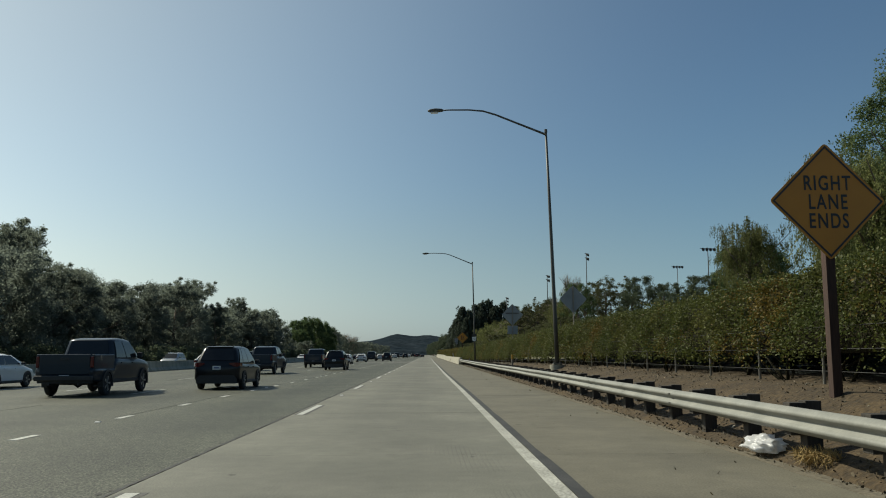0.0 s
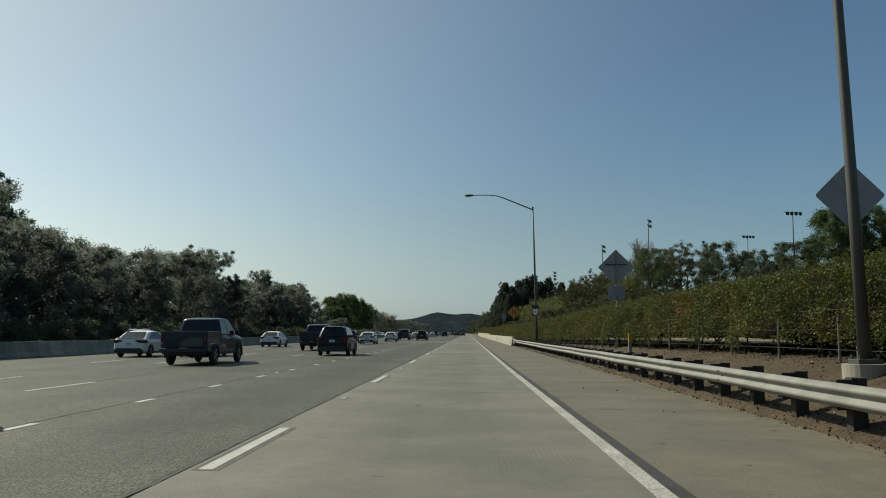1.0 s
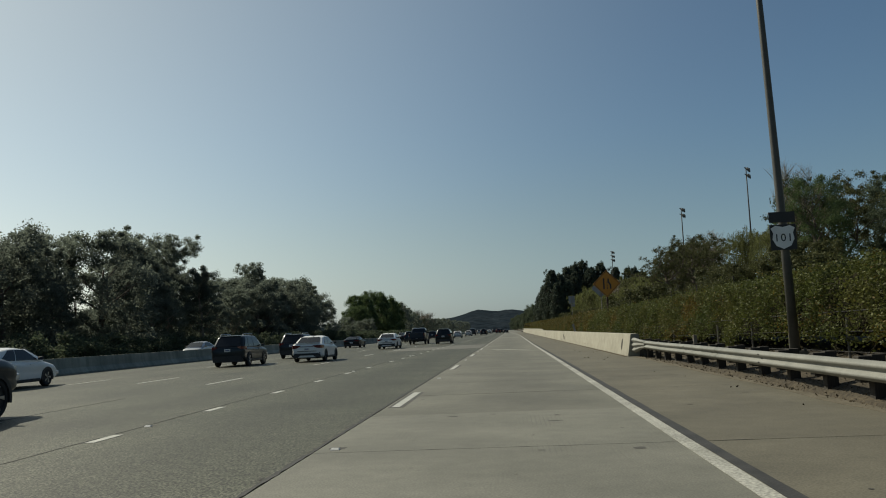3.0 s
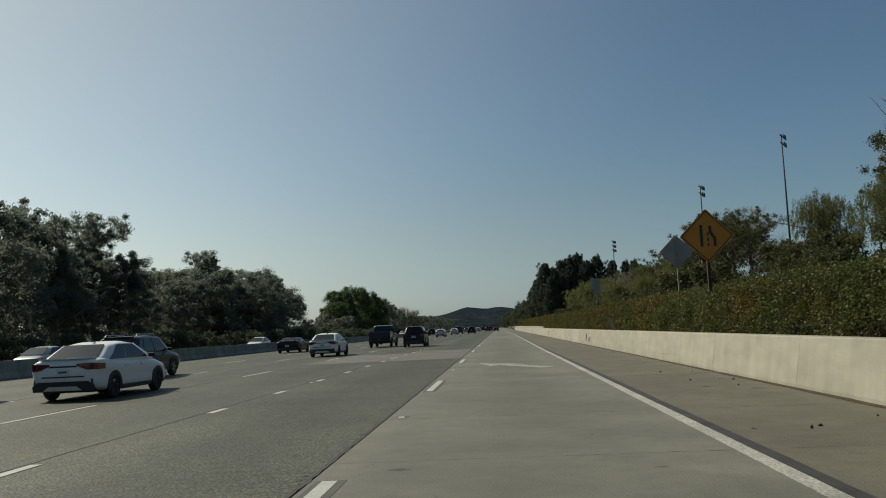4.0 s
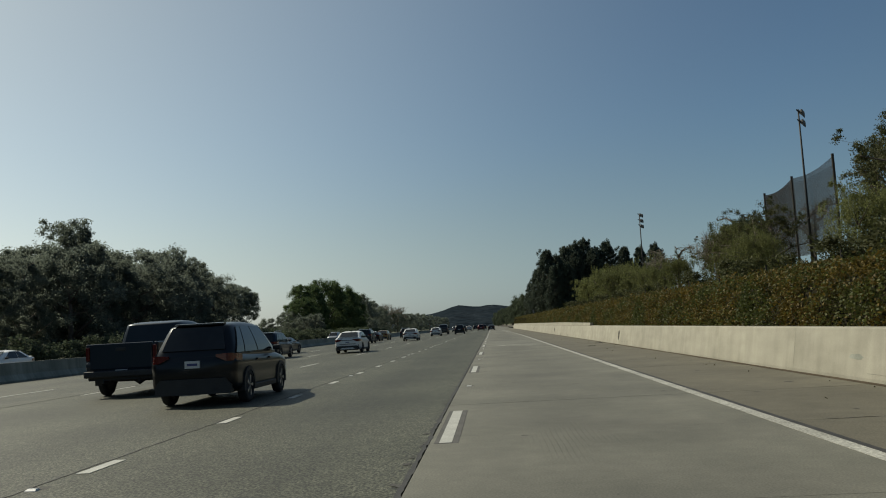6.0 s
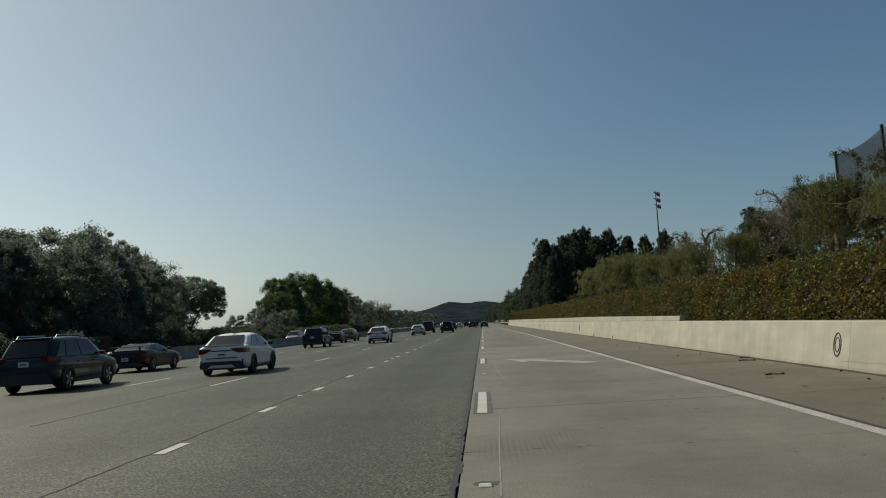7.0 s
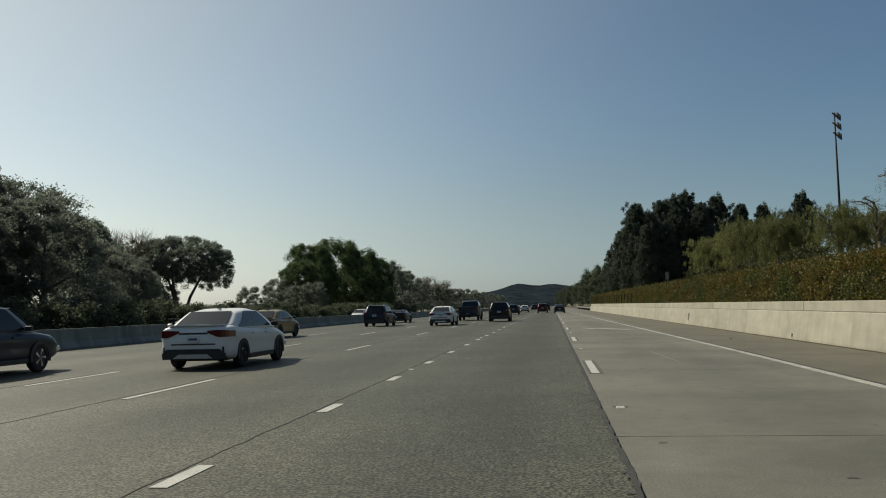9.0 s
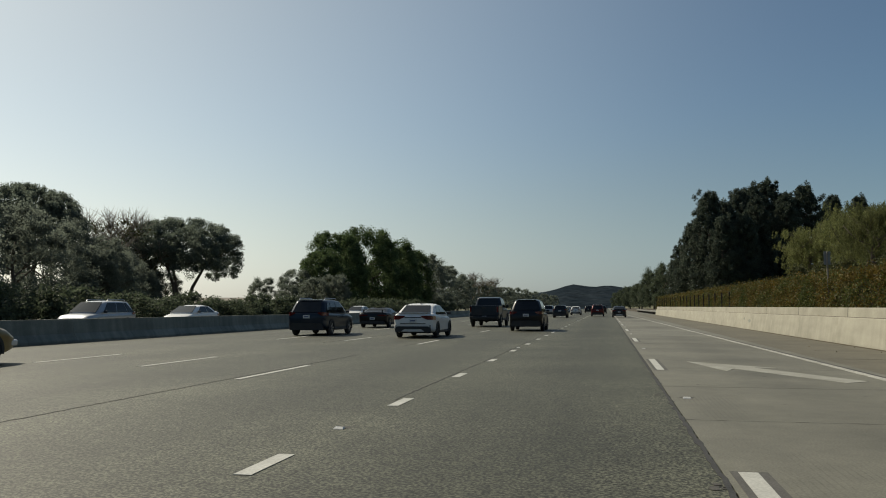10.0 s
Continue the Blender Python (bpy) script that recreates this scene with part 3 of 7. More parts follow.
def markings():
    # right edge line with its dark joint
    pts = [(edge_x(y), y) for y in range(-24, 470, 6)]
    tagged(part("edge_line", strip(pts, 0.17, 0.006), M['paint_edge']), "solid white painted edge line", "road marking", kind="structure")
    pts = [(edge_x(y) + 0.17 - 0.04 * smooth(y, 135, 175) + 0.012 * noise.noise((0, y * 0.7, 5)), y, 0.145 - 0.065 * smooth(y, 135, 175) + 0.04 * noise.noise((3, y * 0.4, 1))) for y in np.arange(-24, 420, 1.5)]
    tagged(part("edge_joint", strip(pts, 0.1, 0.0045), M['tar']), "dark joint beside the white edge line", "road joint", kind="structure")
    # seam between concrete and asphalt
    pts = [(J - 0.025 + 0.02 * noise.noise((0, y * 0.9, 9)) + 0.03 * noise.noise((0, y * 4.7, 9)), y, 0.05 + 0.05 * noise.noise((7, y * 3.3, 2)) + 0.03 * noise.noise((7, y * 0.5, 4))) for y in np.arange(-20, 420, 0.12)]
    tagged(part("pavement_seam", strip(pts, 0.05, 0.003), M['tar']), "dark uneven seam between asphalt and concrete", "road joint", kind="structure")
    # cracks along the lane lines
    for x, w, seed in ((-3.80, 0.030, 1), (-7.62, 0.03, 2), (-11.15, 0.035, 3)):
        bm = bmesh.new()
        run = []
        for y in np.arange(20, 420, 0.15):
            a = noise.noise((seed * 9.1, y * 0.06, 0)) + 0.35 * noise.noise((seed, y * 0.9, 4))
            if a < (-0.30 if seed == 1 else -0.02):
                if len(run) > 24:
                    strip(run, w, 0.002, bm=bm)
                run = []
                continue
            run.append((x + 0.05 * noise.noise((seed, y * 0.12, 2)) + 0.025 * noise.noise((seed, y * 0.9, 2)) + random.uniform(-0.014, 0.014), y, w * (0.7 + 0.8 * noise.noise((seed, y * 1.7, 8)))))
        if len(run) > 2:
            strip(run, w, 0.002, bm=bm)
        tagged(part("road_crack", bm, M['tar']), "dark sealed crack along the asphalt lane", "road crack", kind="structure")
    # dashes between asphalt and concrete, with dark flanks
    dash = mesh_from("dash", box(bmesh.new(), -0.075, 0.075, -1.83, 1.83, 0.0005, 0.006), M['paint'])
    flank = mesh_from("flank", box(bmesh.new(), -0.135, 0.155, -1.87, 1.87, 0.0, 0.003), M['contrast'])
    for k in range(-2, 28):
        root = thing("lane_dash", "white painted dash with dark flanks on concrete", "road marking", "lane dashes", "structure", pose(0.2, 22.4 + 14.63 * k, 0.0))
        for me in (flank, dash):
            ob = new(me.name, me)
            ob.parent = root
    short = mesh_from("short_dash", box(bmesh.new(), -0.075, 0.075, -0.46, 0.46, 0.0, 0.005), M['paint'])
    for y in [1.4 + 4.68 * k for k in range(13)] + [62.5 + 4.62 * k for k in range(12)] + [120.1 + 4.62 * k for k in range(66)]:
        ob = new("short_dash", short)
        ob.location = (-3.66, y, -0.001)
        tagged(ob, "short white painted dash on asphalt", "road marking", "short lane dashes", "structure")
    longd = mesh_from("long_dash", box(bmesh.new(), -0.06, 0.06, -1.83, 1.83, 0.0, 0.005), M['paint'])
    for x, ph in ((-7.45, 4.0), (-10.95, 6.6), (-14.1, 7.3)):
        for k in range(0, 36):
            ob = new("long_dash", longd)
            y = ph + 14.63 * k
            ob.location = (x, y, -0.001)
            tagged(ob, "long white painted dash on asphalt", "road marking", "long lane dashes", "structure")
    # merge arrows
    shape = [(0.98, 2.9), (1.50, -0.1), (1.74, 0.65), (3.14, -2.5), (3.60, -2.1), (2.20, 1.05), (2.68, 1.0)]
    for y in (133.8, 210.1, 283.9, 358.5):
        bm = prism(bmesh.new(), shape, 'z', 0.0, 0.005)
        tagged(part("merge_arrow", bm, M['paint_worn'], at=pose(0, y, 0.001)), "worn white merge arrow painted on concrete", "road marking", "merge arrows", "structure")


markings()


def blot(bm, x, y, rx, ry, z, rng):
    """A small irregular flat patch on the road."""
    n = 9
    vs = []
    for k in range(n):
        a = 2 * math.pi * k / n
        f = rng.uniform(0.6, 1.15)
        vs.append(bm.verts.new((x + rx * f * math.cos(a), y + ry * f * math.sin(a), z)))
    bm.faces.new(vs)


def road_wear():
    rng = random.Random(31)
    # dark pop-outs and tar drops on the concrete
    bm = bmesh.new()
    for k in range(760):
        x = rng.choice((rng.uniform(0.4, 4.0), rng.uniform(4.8, 7.2)))
        y = rng.uniform(0, 330)
        r = 0.012 + 0.05 * rng.random() ** 3
        blot(bm, x, y, r * rng.uniform(0.9, 2.2), r * rng.uniform(0.7, 1.6), 0.0012, rng)
    for x, y, r in ((0.16, 147.4, 0.07), (1.36, 145.5, 0.05), (5.74, 151.0, 0.16), (3.55, 139.7, 0.11), (5.3, 282.0, 0.10)):
        blot(bm, x, y, r, r * 0.6, 0.0012, rng)
    tagged(part("tar_spots", bm, M['scuff']), "small dark tar spots and chips on the concrete", "road stains", kind="stuff")
    # broken edges along the slab joints
    bm = bmesh.new()
    n = int((Y1 - Y0) / SLAB)
    for i in range(n):
        yy = Y0 + SLAB * i
        x = 0.05
        while x < 4.5:
            w = rng.uniform(0.03, 0.35)
            if rng.random() < 0.5:
                blot(bm, x, yy + rng.uniform(-0.01, 0.01), w * 0.5, rng.uniform(0.006, 0.02), 0.0014, rng)
            x += w + rng.uniform(0.05, 0.5)
        for k in range(rng.randrange(2, 7)):
            blot(bm, rng.uniform(4.7, 7.2), yy + rng.uniform(-0.01, 0.01), rng.uniform(0.04, 0.3), rng.uniform(0.006, 0.018), 0.0014, rng)
    for k in range(700):
        y = rng.uniform(0, 330)
        r = rng.uniform(0.012, 0.05)
        blot(bm, J - 0.03 - abs(rng.gauss(0, 0.07)), y, r, r * rng.uniform(1.0, 2.5), 0.0015, rng)
    tagged(part("joint_chips", bm, M['scuff']), "chipped dark edges along the slab joints and seam", "road joint", kind="stuff")
    # short rubber scrapes across the edge line, pale saw marks
    bm = bmesh.new()
    for x, y, dx, ln in ((4.55, 153.8, 0.10, 0.9), (4.72, 154.0, 0.12, 0.8), (4.40, 153.5, 0.08, 0.6), (3.62, 151.6, 0.18, 0.7), (3.78, 151.9, 0.2, 0.9), (3.35, 150.9, 0.1, 0.5)):
        strip([(x, y - ln / 2, 0.02), (x + dx * 0.5, y, 0.05), (x + dx, y + ln / 2, 0.02)], 0.04, 0.0016, bm=bm)
    tagged(part("rubber_scrapes", bm, M['scuff']), "short dark rubber scrapes on the concrete", "road stains", kind="structure")
    for pts in (((0.58, 210.2), (0.60, 208.0), (0.63, 205.9), (0.70, 203.2)), ((0.34, 240.1), (0.36, 237.0), (0.39, 233.5), (0.42, 230.6)), ((0.66, 157.3), (0.72, 155.0), (0.75, 152.9), (0.75, 150.8)), ((0.47, 196.4), (0.42, 194.4), (0.38, 192.5), (0.35, 190.2)), ((2.05, 262.0), (2.12, 259.4), (2.2, 257.2))):
        tagged(part("saw_mark", strip(pts, 0.014, 0.0018), M['pale_scratch']), "thin pale scratch line on the concrete", "road stains", kind="structure")
    # raised markers between the dashes
    base = mesh_from("body", loft(bmesh.new(), [[(-0.055, -0.05, 0), (0.055, -0.05, 0), (0.055, 0.05, 0), (-0.055, 0.05, 0)], [(-0.055, -0.045, 0.006), (0.055, -0.045, 0.006), (0.055, 0.045, 0.006), (-0.055, 0.045, 0.006)],
                                          [(-0.045, -0.022, 0.020), (0.045, -0.022, 0.020), (0.045, 0.022, 0.020), (-0.045, 0.022, 0.020)]]), M['reflector'])
    # dark blot behind each marker, painted as its shadow
    shadow = bmesh.new()
    blot(shadow, 0.02, 0.11, 0.12, 0.12, 0.0, rng)
    shadow = mesh_from("glue_pad", shadow, M['scuff'])
    for x, y in [(0.23, 29.7 + 14.63 * k) for k in range(0, 26)] + [(-3.70, 0.415 + 18.28 * k) for k in range(0, 22)]:
        root = thing("pavement_marker", "small raised ceramic marker with a dark patch painted as its shadow", "road marker", "raised pavement markers", at=pose(x, y, 0.001 if x > 0 else -0.002))
        for me, dz in ((base, 0.0), (shadow, 0.0008)):
            ob = new(me.name, me)
            ob.parent = root
            ob.location = (0, 0, dz)


road_wear()


def barrier_right():
    wall = thing("wall_right", "pale cast concrete barrier wall along the shoulder", "concrete barrier", kind="structure")
    low = [(FACE - 0.02, -0.1), (FACE - 0.02, 0.06), (FACE + 0.13, 0.92), (FACE + 0.15, 0.94), (FACE + 0.45, 0.94), (FACE + 0.47, 0.92), (FACE + 0.47, -0.1)]
    step = 6.16
    n = int((420 - 114) / step)
    me = mesh_from("panel", prism(bmesh.new(), [(a, b) for a, b in low], 'y', 0.004, step - 0.004), M['barrier'])
    for i in range(n):
        ob = new("panel", me)
        ob.parent = wall
        ob.location = (0, 114 + step * i, 0)
    # taller coping set back on top, from 215 m on
    y, span = 214.9, 4.91
    while y < 414:
        h0, h1 = (1.12 + min(0.085, 0.0035 * (v - 214)) + 0.001 * (v - 214) for v in (y, y + span))
        ring = lambda yy, h: [(FACE + 0.235, yy, 0.93), (FACE + 0.255, yy, h - 0.015), (FACE + 0.27, yy, h), (FACE + 0.45, yy, h), (FACE + 0.46, yy, 0.93)]
        bm = loft(bmesh.new(), [ring(y + 0.014, h0), ring(y + span - 0.014, h1)])
        part("coping", bm, M['barrier'], wall)
        y += span
        span = 7.82
        part("joint_seal", loft(bmesh.new(), [[(a - 0.004, b + c, d) for a, b, d in ring(y, h1)[:3]] + [(a + 0.02, b + c, d - 0.02) for a, b, d in reversed(ring(y, h1)[:3])] for c in (-0.019, 0.019)]), M['scuff'], wall, "dark open joint")
    # dark tube and strip on the ledge, put there as the coping's shadow line
    rim = [(FACE + 0.236, v, 0.944 + 0.012 * noise.noise((2, v * 0.4, 4))) for v in np.arange(214.9, 414, 1.0)]
    part("ledge_grime", tube(bmesh.new(), rim, [0.02] * len(rim), 5, cap=False), M['spall'], wall, "dark line painted as shadow in the corner of the ledge")
    dirt = [(FACE + 0.208 - 0.022 * abs(noise.noise((3, v * 0.7, 1))), v, 0.045 + 0.04 * noise.noise((0, v * 0.6, 9))) for v in np.arange(214.9, 414, 0.5)]
    part("ledge_dirt", strip(dirt, 0.05, 0.942), M['spall'], wall, "dark strip painted as shadow along the ledge")
    # drain slots and dark scuffs on the face
    for y, z, h, w in ((160.1, 0.14, 0.16, 0.1), (229.7, 0.10, 0.14, 0.1), (237.4, 0.09, 0.14, 0.1), (267.3, 0.13, 0.14, 0.1)):
        x = FACE - 0.02 + 0.15 * max(0, z - 0.06) / 0.86 - 0.004
        bm = prism(bmesh.new(), [(y + w / 2 * math.cos(a), z + h / 2 * math.sin(a)) for a in [k * math.pi / 6 for k in range(12)]], 'x', x - 0.012, x + 0.03)
        part("drain_slot", bm, M['tar'], wall, "dark drain slot")
    for y in (116.3, 158.3, 200.8, 245.6, 288.8):
        bm = bmesh.new()
        for s, r in ((1.0, 0.016), (0.62, 0.012)):
            pts = []
            for k in range(17):
                a = 2 * math.pi * k / 16
                z = 0.47 + 0.23 * s * math.sin(a)
                pts.append((FACE - 0.022 + 0.15 * (z - 0.06) / 0.86, y + 0.17 * s * math.cos(a), z))
            tube(bm, pts, [r] * 17, 5, cap=False)
        part("tyre_mark", bm, M['tar'], wall, "dark ring mark")
    # broken-out spot and smeared scuffs, each a shallow patch on the sloping face
    rng = random.Random(6)
    def face_x(z):
        return FACE - 0.02 + 0.15 * max(0.0, z - 0.06) / 0.86 - 0.003
    def face_patch(name, y, z, ry, rz, m, label):
        bm = bmesh.new()
        vs = []
        for k in range(14):
            a = 2 * math.pi * k / 14
            f = rng.uniform(0.65, 1.15)
            zz = z + rz * f * math.sin(a)
            vs.append(bm.verts.new((face_x(zz), y + ry * f * math.cos(a), zz)))
        c = bm.verts.new((face_x(z) + 0.001, y, z))
        for a, b in zip(vs, vs[1:] + vs[:1]):
            bm.faces.new((a, b, c))
        bmesh.ops.recalc_face_normals(bm, faces=bm.faces)
        part(name, bm, m, wall, label)
    face_patch("spall", 156.45, 0.36, 0.50, 0.20, M['spall'], "brown broken-out spot in the concrete")
    for y, z, ry, rz in ((155.6, 0.72, 0.22, 0.05), (172.5, 0.42, 0.35, 0.05), (318.0, 0.5, 0.5, 0.12), (320.0, 0.62, 0.3, 0.08)):
        face_patch("scuff", y, z, ry, rz, M['median'], "grey scuff")
    for y, z, ln in ((131.0, 0.26, 5.0), (140.0, 0.20, 4.0), (166.0, 0.22, 6.0), (196.0, 0.25, 4.5), (233.0, 0.2, 5.0)):
        pts = []
        for j in range(24):
            zz = z + 0.05 * noise.noise((y, j * 0.25, 2)) - 0.004 * j
            pts.append((face_x(zz), y + ln * j / 23, zz))
        part("crack", tube(bmesh.new(), pts, [0.0018] * 24, 3, cap=False), M['scuff'], wall, "hairline crack")
    return wall


def shoulder_dirt():
    pts = [(7.215 - 0.05 * abs(noise.noise((1, y * 0.5, 3))), y, 0.10 + 0.12 * noise.noise((0, y * 0.8, 6)) + 0.05) for y in np.arange(114, 415, 0.5)]
    sand = [(7.60 + 0.07 * noise.noise((1, y * 0.3, 8)), y, 0.34 + 0.22 * noise.noise((0, y * 0.45, 2)) + 0.08 * noise.noise((5, y * 2.1, 2))) for y in np.arange(-20, 114, 0.4)]
    tagged(part("verge_sand", strip(sand, 0.3, 0.003), M['sand']), "band of washed tan sand along the shoulder's edge", "dirt", kind="structure")
    tagged(part("gutter_dirt", strip(pts, 0.1, 0.004), M['dirt']), "thin line of dirt along the foot of the barrier", "dirt", kind="structure")


shoulder_dirt()


def barrier_left():
    prof = [(LEFT, -0.1), (LEFT, 0.08), (LEFT - 0.16, 0.33), (LEFT - 0.22, 0.86), (LEFT - 0.38, 0.86), (LEFT - 0.44, 0.33), (LEFT - 0.6, 0.08), (LEFT - 0.6, -0.1)]
    wall = thing("wall_left", "grey concrete median barrier between the carriageways", "concrete barrier", kind="structure")
    me = mesh_from("panel", prism(bmesh.new(), prof, 'y', 0.01, 11.99), M['median'])
    for i in range(60):
        ob = new("panel", me)
        ob.parent = wall
        ob.location = (0, -30 + 12 * i, 0)
    part("panel", prism(bmesh.new(), prof, 'y', 690.01, 1500), M['median'], wall)


barrier_right()
barrier_left()


def hills():
    def ridge(name, y, pts, depth, label):
        bm = bmesh.new()
        rows = []
        xs = np.linspace(pts[0][0], pts[-1][0], 160)
        zs = np.interp(xs, [p[0] for p in pts], [p[1] for p in pts])
        for j in range(14):
            t = j / 13
            row = []
            for x, z in zip(xs, zs):
                k = 1 - t
                zz = z * (1 - (1 - k) ** 1.6) if j else z
                zz = z * (1 - t) ** 0.8
                zz += (3.0 * noise.noise((x * 0.02, t * 6, y)) + 1.4 * noise.noise((x * 0.07, t * 12, y))) * (0.35 + t * 2 * (1 - t))
                row.append(bm.verts.new((x, y - depth * t, max(zz, -2) if t < 1 else -3)))
            rows.append(row)
        for a, b in zip(rows, rows[1:]):
            for i in range(len(xs) - 1):
                bm.faces.new((a[i], a[i + 1], b[i + 1], b[i]))
        bmesh.ops.recalc_face_normals(bm, faces=bm.faces)
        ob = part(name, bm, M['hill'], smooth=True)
        tagged(ob, label, "hill", kind="structure")
    ridge("hill", 2390, [(-1500, 8), (-900, 22), (-500, 30), (-330, 33), (-250, 34), (-200, 37), (-165, 39), (-140, 44), (-118, 50), (-100, 57), (-85, 59), (-70, 57), (-48, 54), (-30, 52.5),
                         (-12, 55), (2, 56.5), (20, 54), (42, 50), (60, 46), (90, 40), (140, 34), (220, 28), (400, 24), (900, 12), (1500, 4)], 600,
          "distant scrub-covered hills beyond the freeway, haze blue put into their colour")


hills()

# ---------------------------------------------------------------- plants
def limbs(bm, rng, height, r0, spread, count, lean=0.0, first=0.35, curve=0.25):
    """A trunk with limbs; returns the limbs' ends, where foliage hangs."""
    pts, rad = [], []
    for i in range(7):
        t = i / 6
        pts.append(Vector((lean * height * t + 0.05 * height * t * rng.normal() * 0.3, 0.05 * height * t * rng.normal() * 0.3, height * t - 0.3 * (i == 0))))
        rad.append(r0 * (1 - 0.75 * t) * (1.25 if i == 0 else 1))
    tube(bm, pts, rad, 8)
    ends = [pts[-1]]
    for k in range(count):
        t = first + (1 - first) * (k + 0.5) / count
        i = min(5, int(t * 6))
        p = pts[i].lerp(pts[i + 1], t * 6 - i)
        a = 2.4 * k + rng.uniform(-0.5, 0.5)
        ln = spread * (1.15 - 0.55 * t) * rng.uniform(0.75, 1.1)
        d = Vector((math.cos(a), math.sin(a), rng.uniform(0.35, 0.9)))
        q1 = p + d * ln * 0.5
        q2 = p + d * ln * 0.8 + Vector((rng.normal(), rng.normal(), 0.6 + rng.normal() * 0.4)) * curve * ln
        r = r0 * (1 - 0.75 * t) * 0.55
        tube(bm, [p, q1, q2], [r, r * 0.65, r * 0.25], 6)
        ends += [q1, q2]
        for s in range(2):
            e = q1 + Vector((rng.normal(), rng.normal(), 0.5 + abs(rng.normal()) * 0.5)) * ln * 0.35
            tube(bm, [q1, q1.lerp(e, 0.5) + Vector((0, 0, 0.1 * ln)), e], [r * 0.45, r * 0.3, r * 0.12], 5)
            ends.append(e)
    return ends


def clump(rng, c, r, n, flat=0.8, shell=0.55):
    d = rng.normal(size=(n, 3))
    d /= np.linalg.norm(d, axis=1)[:, None]
    k = r * (shell + (1 - shell) * rng.random(n)) * (0.8 + 0.35 * rng.random(n))
    p = d * k[:, None]
    p[:, 2] *= flat
    return p + np.array(c)


TREES = {}


def tree_kind(kind, seed):
    """Builds one tree (trunk and crown meshes) at the origin."""
    rng = np.random.default_rng(seed)
    bm = bmesh.new()
    pts = []
    bark, lf, size, droop, aspect = M['bark'], M['leaf_dark'], 0.34, 0.0, 0.6
    if kind == "eucalyptus":                       # about 20 m, many small clumps with gaps between
        ends = limbs(bm, rng, 15, 0.42, 5.4, 13, rng.uniform(-0.05, 0.05), 0.25)
        for e in ends:
            for k in range(4):
                q = e + Vector((rng.normal() * 0.75, rng.normal() * 0.75, 0.5 + rng.normal() * 0.6))
                pts.append(clump(rng, q, rng.uniform(0.55, 1.05), 170, 0.85, 0.15))
        for k in range(14):
            a, u = rng.uniform(0, 6.3), rng.random()
            rr = rng.uniform(1.0, 4.4) * (1 - 0.45 * u)
            pts.append(clump(rng, (rr * math.cos(a), rr * math.sin(a), 11.0 + 7.6 * u), rng.uniform(0.6, 1.2), 280, 0.85, 0.15))
        for k in range(30):
            a = rng.uniform(0, 6.3)
            rr = rng.uniform(1.5, 5.2)
            pts.append(clump(rng, (rr * math.cos(a), rr * math.sin(a), rng.uniform(2.5, 11)), rng.uniform(0.8, 1.5), 380, 0.9, 0.2))
        bark, lf, size = M['pale_bark'], M['leaf_euc'], 0.235
    elif kind in ("broad", "hazed"):               # dense crown nearly down to the ground, 15 m
        ends = limbs(bm, rng, 10, 0.4, 6.0, 9, 0, 0.25)
        for k in range(150):
            a, u = rng.uniform(0, 6.3), rng.uniform(0.0, 1)
            rr = 5.9 * math.sqrt(max(0.05, 1 - (u * 1.15 - 0.35) ** 2)) * rng.uniform(0.35, 1.0) ** 0.6
            pts.append(clump(rng, (rr * math.cos(a), rr * math.sin(a), 1.4 + 12.4 * u), rng.uniform(0.7, 1.7), 260, 0.8, 0.15))
        lf, size = M['leaf_dark' if kind == "broad" else 'leaf_hazed'], 0.25
    elif kind == "umbrella":                       # stone pine: bare leaning trunks under a wide flat crown, 17 m
        for lean, a in ((0.10, 0.3), (-0.16, 2.6), (0.05, 4.2)):
            q = [Vector((0.3 * math.cos(a), 0.3 * math.sin(a), -0.3)), Vector((2.0 * lean * 6, 0.8 * math.sin(a), 5)), Vector((lean * 30, 1.8 * math.sin(a), 10.5))]
            tube(bm, q, [0.36, 0.28, 0.16], 8)
            for k in range(6):
                b = a + k * 1.05
                e = q[2] + Vector((6.0 * math.cos(b), 6.0 * math.sin(b), rng.uniform(1.0, 2.5)))
                tube(bm, [q[1].lerp(q[2], 0.55 + 0.07 * k), q[2].lerp(e, 0.5), e], [0.13, 0.09, 0.04], 6)
        for k in range(620):
            a, u = rng.uniform(0, 6.3), math.sqrt(rng.random())
            rr = 10.2 * u
            dome = 10.6 + 5.9 * math.sqrt(max(0.0, 1 - u * u)) + 0.5 * math.sin(3 * a) * u
            z = dome - (rng.random() ** 1.7) * (dome - 7.3 - 1.4 * (1 - u) + 0.7 * math.sin(5 * a))
            pts.append(clump(rng, (rr * math.cos(a), rr * math.sin(a), z), rng.uniform(0.6, 1.15), 185, 0.75, 0.3))
        for k in range(22):
            a = rng.uniform(0, 6.3)
            rr = rng.uniform(6.5, 10.6)
            pts.append(clump(rng, (rr * math.cos(a), rr * math.sin(a), rng.uniform(8.2, 11)), rng.uniform(0.6, 1.1), 150, 0.6, 0.3))
        for k in range(20):
            a = rng.uniform(0, 6.3)
            rr = rng.uniform(5.0, 9.6)
            pts.append(clump(rng, (rr * math.cos(a), rr * math.sin(a), rng.uniform(5.8, 8.4)), rng.uniform(0.7, 1.2), 170, 0.7, 0.3))
        lf, size = M['leaf_stone_pine'], 0.25
    elif kind == "green":                          # fresh green round-headed tree, 19 m
        ends = limbs(bm, rng, 12, 0.45, 7.0, 10, 0, 0.2)
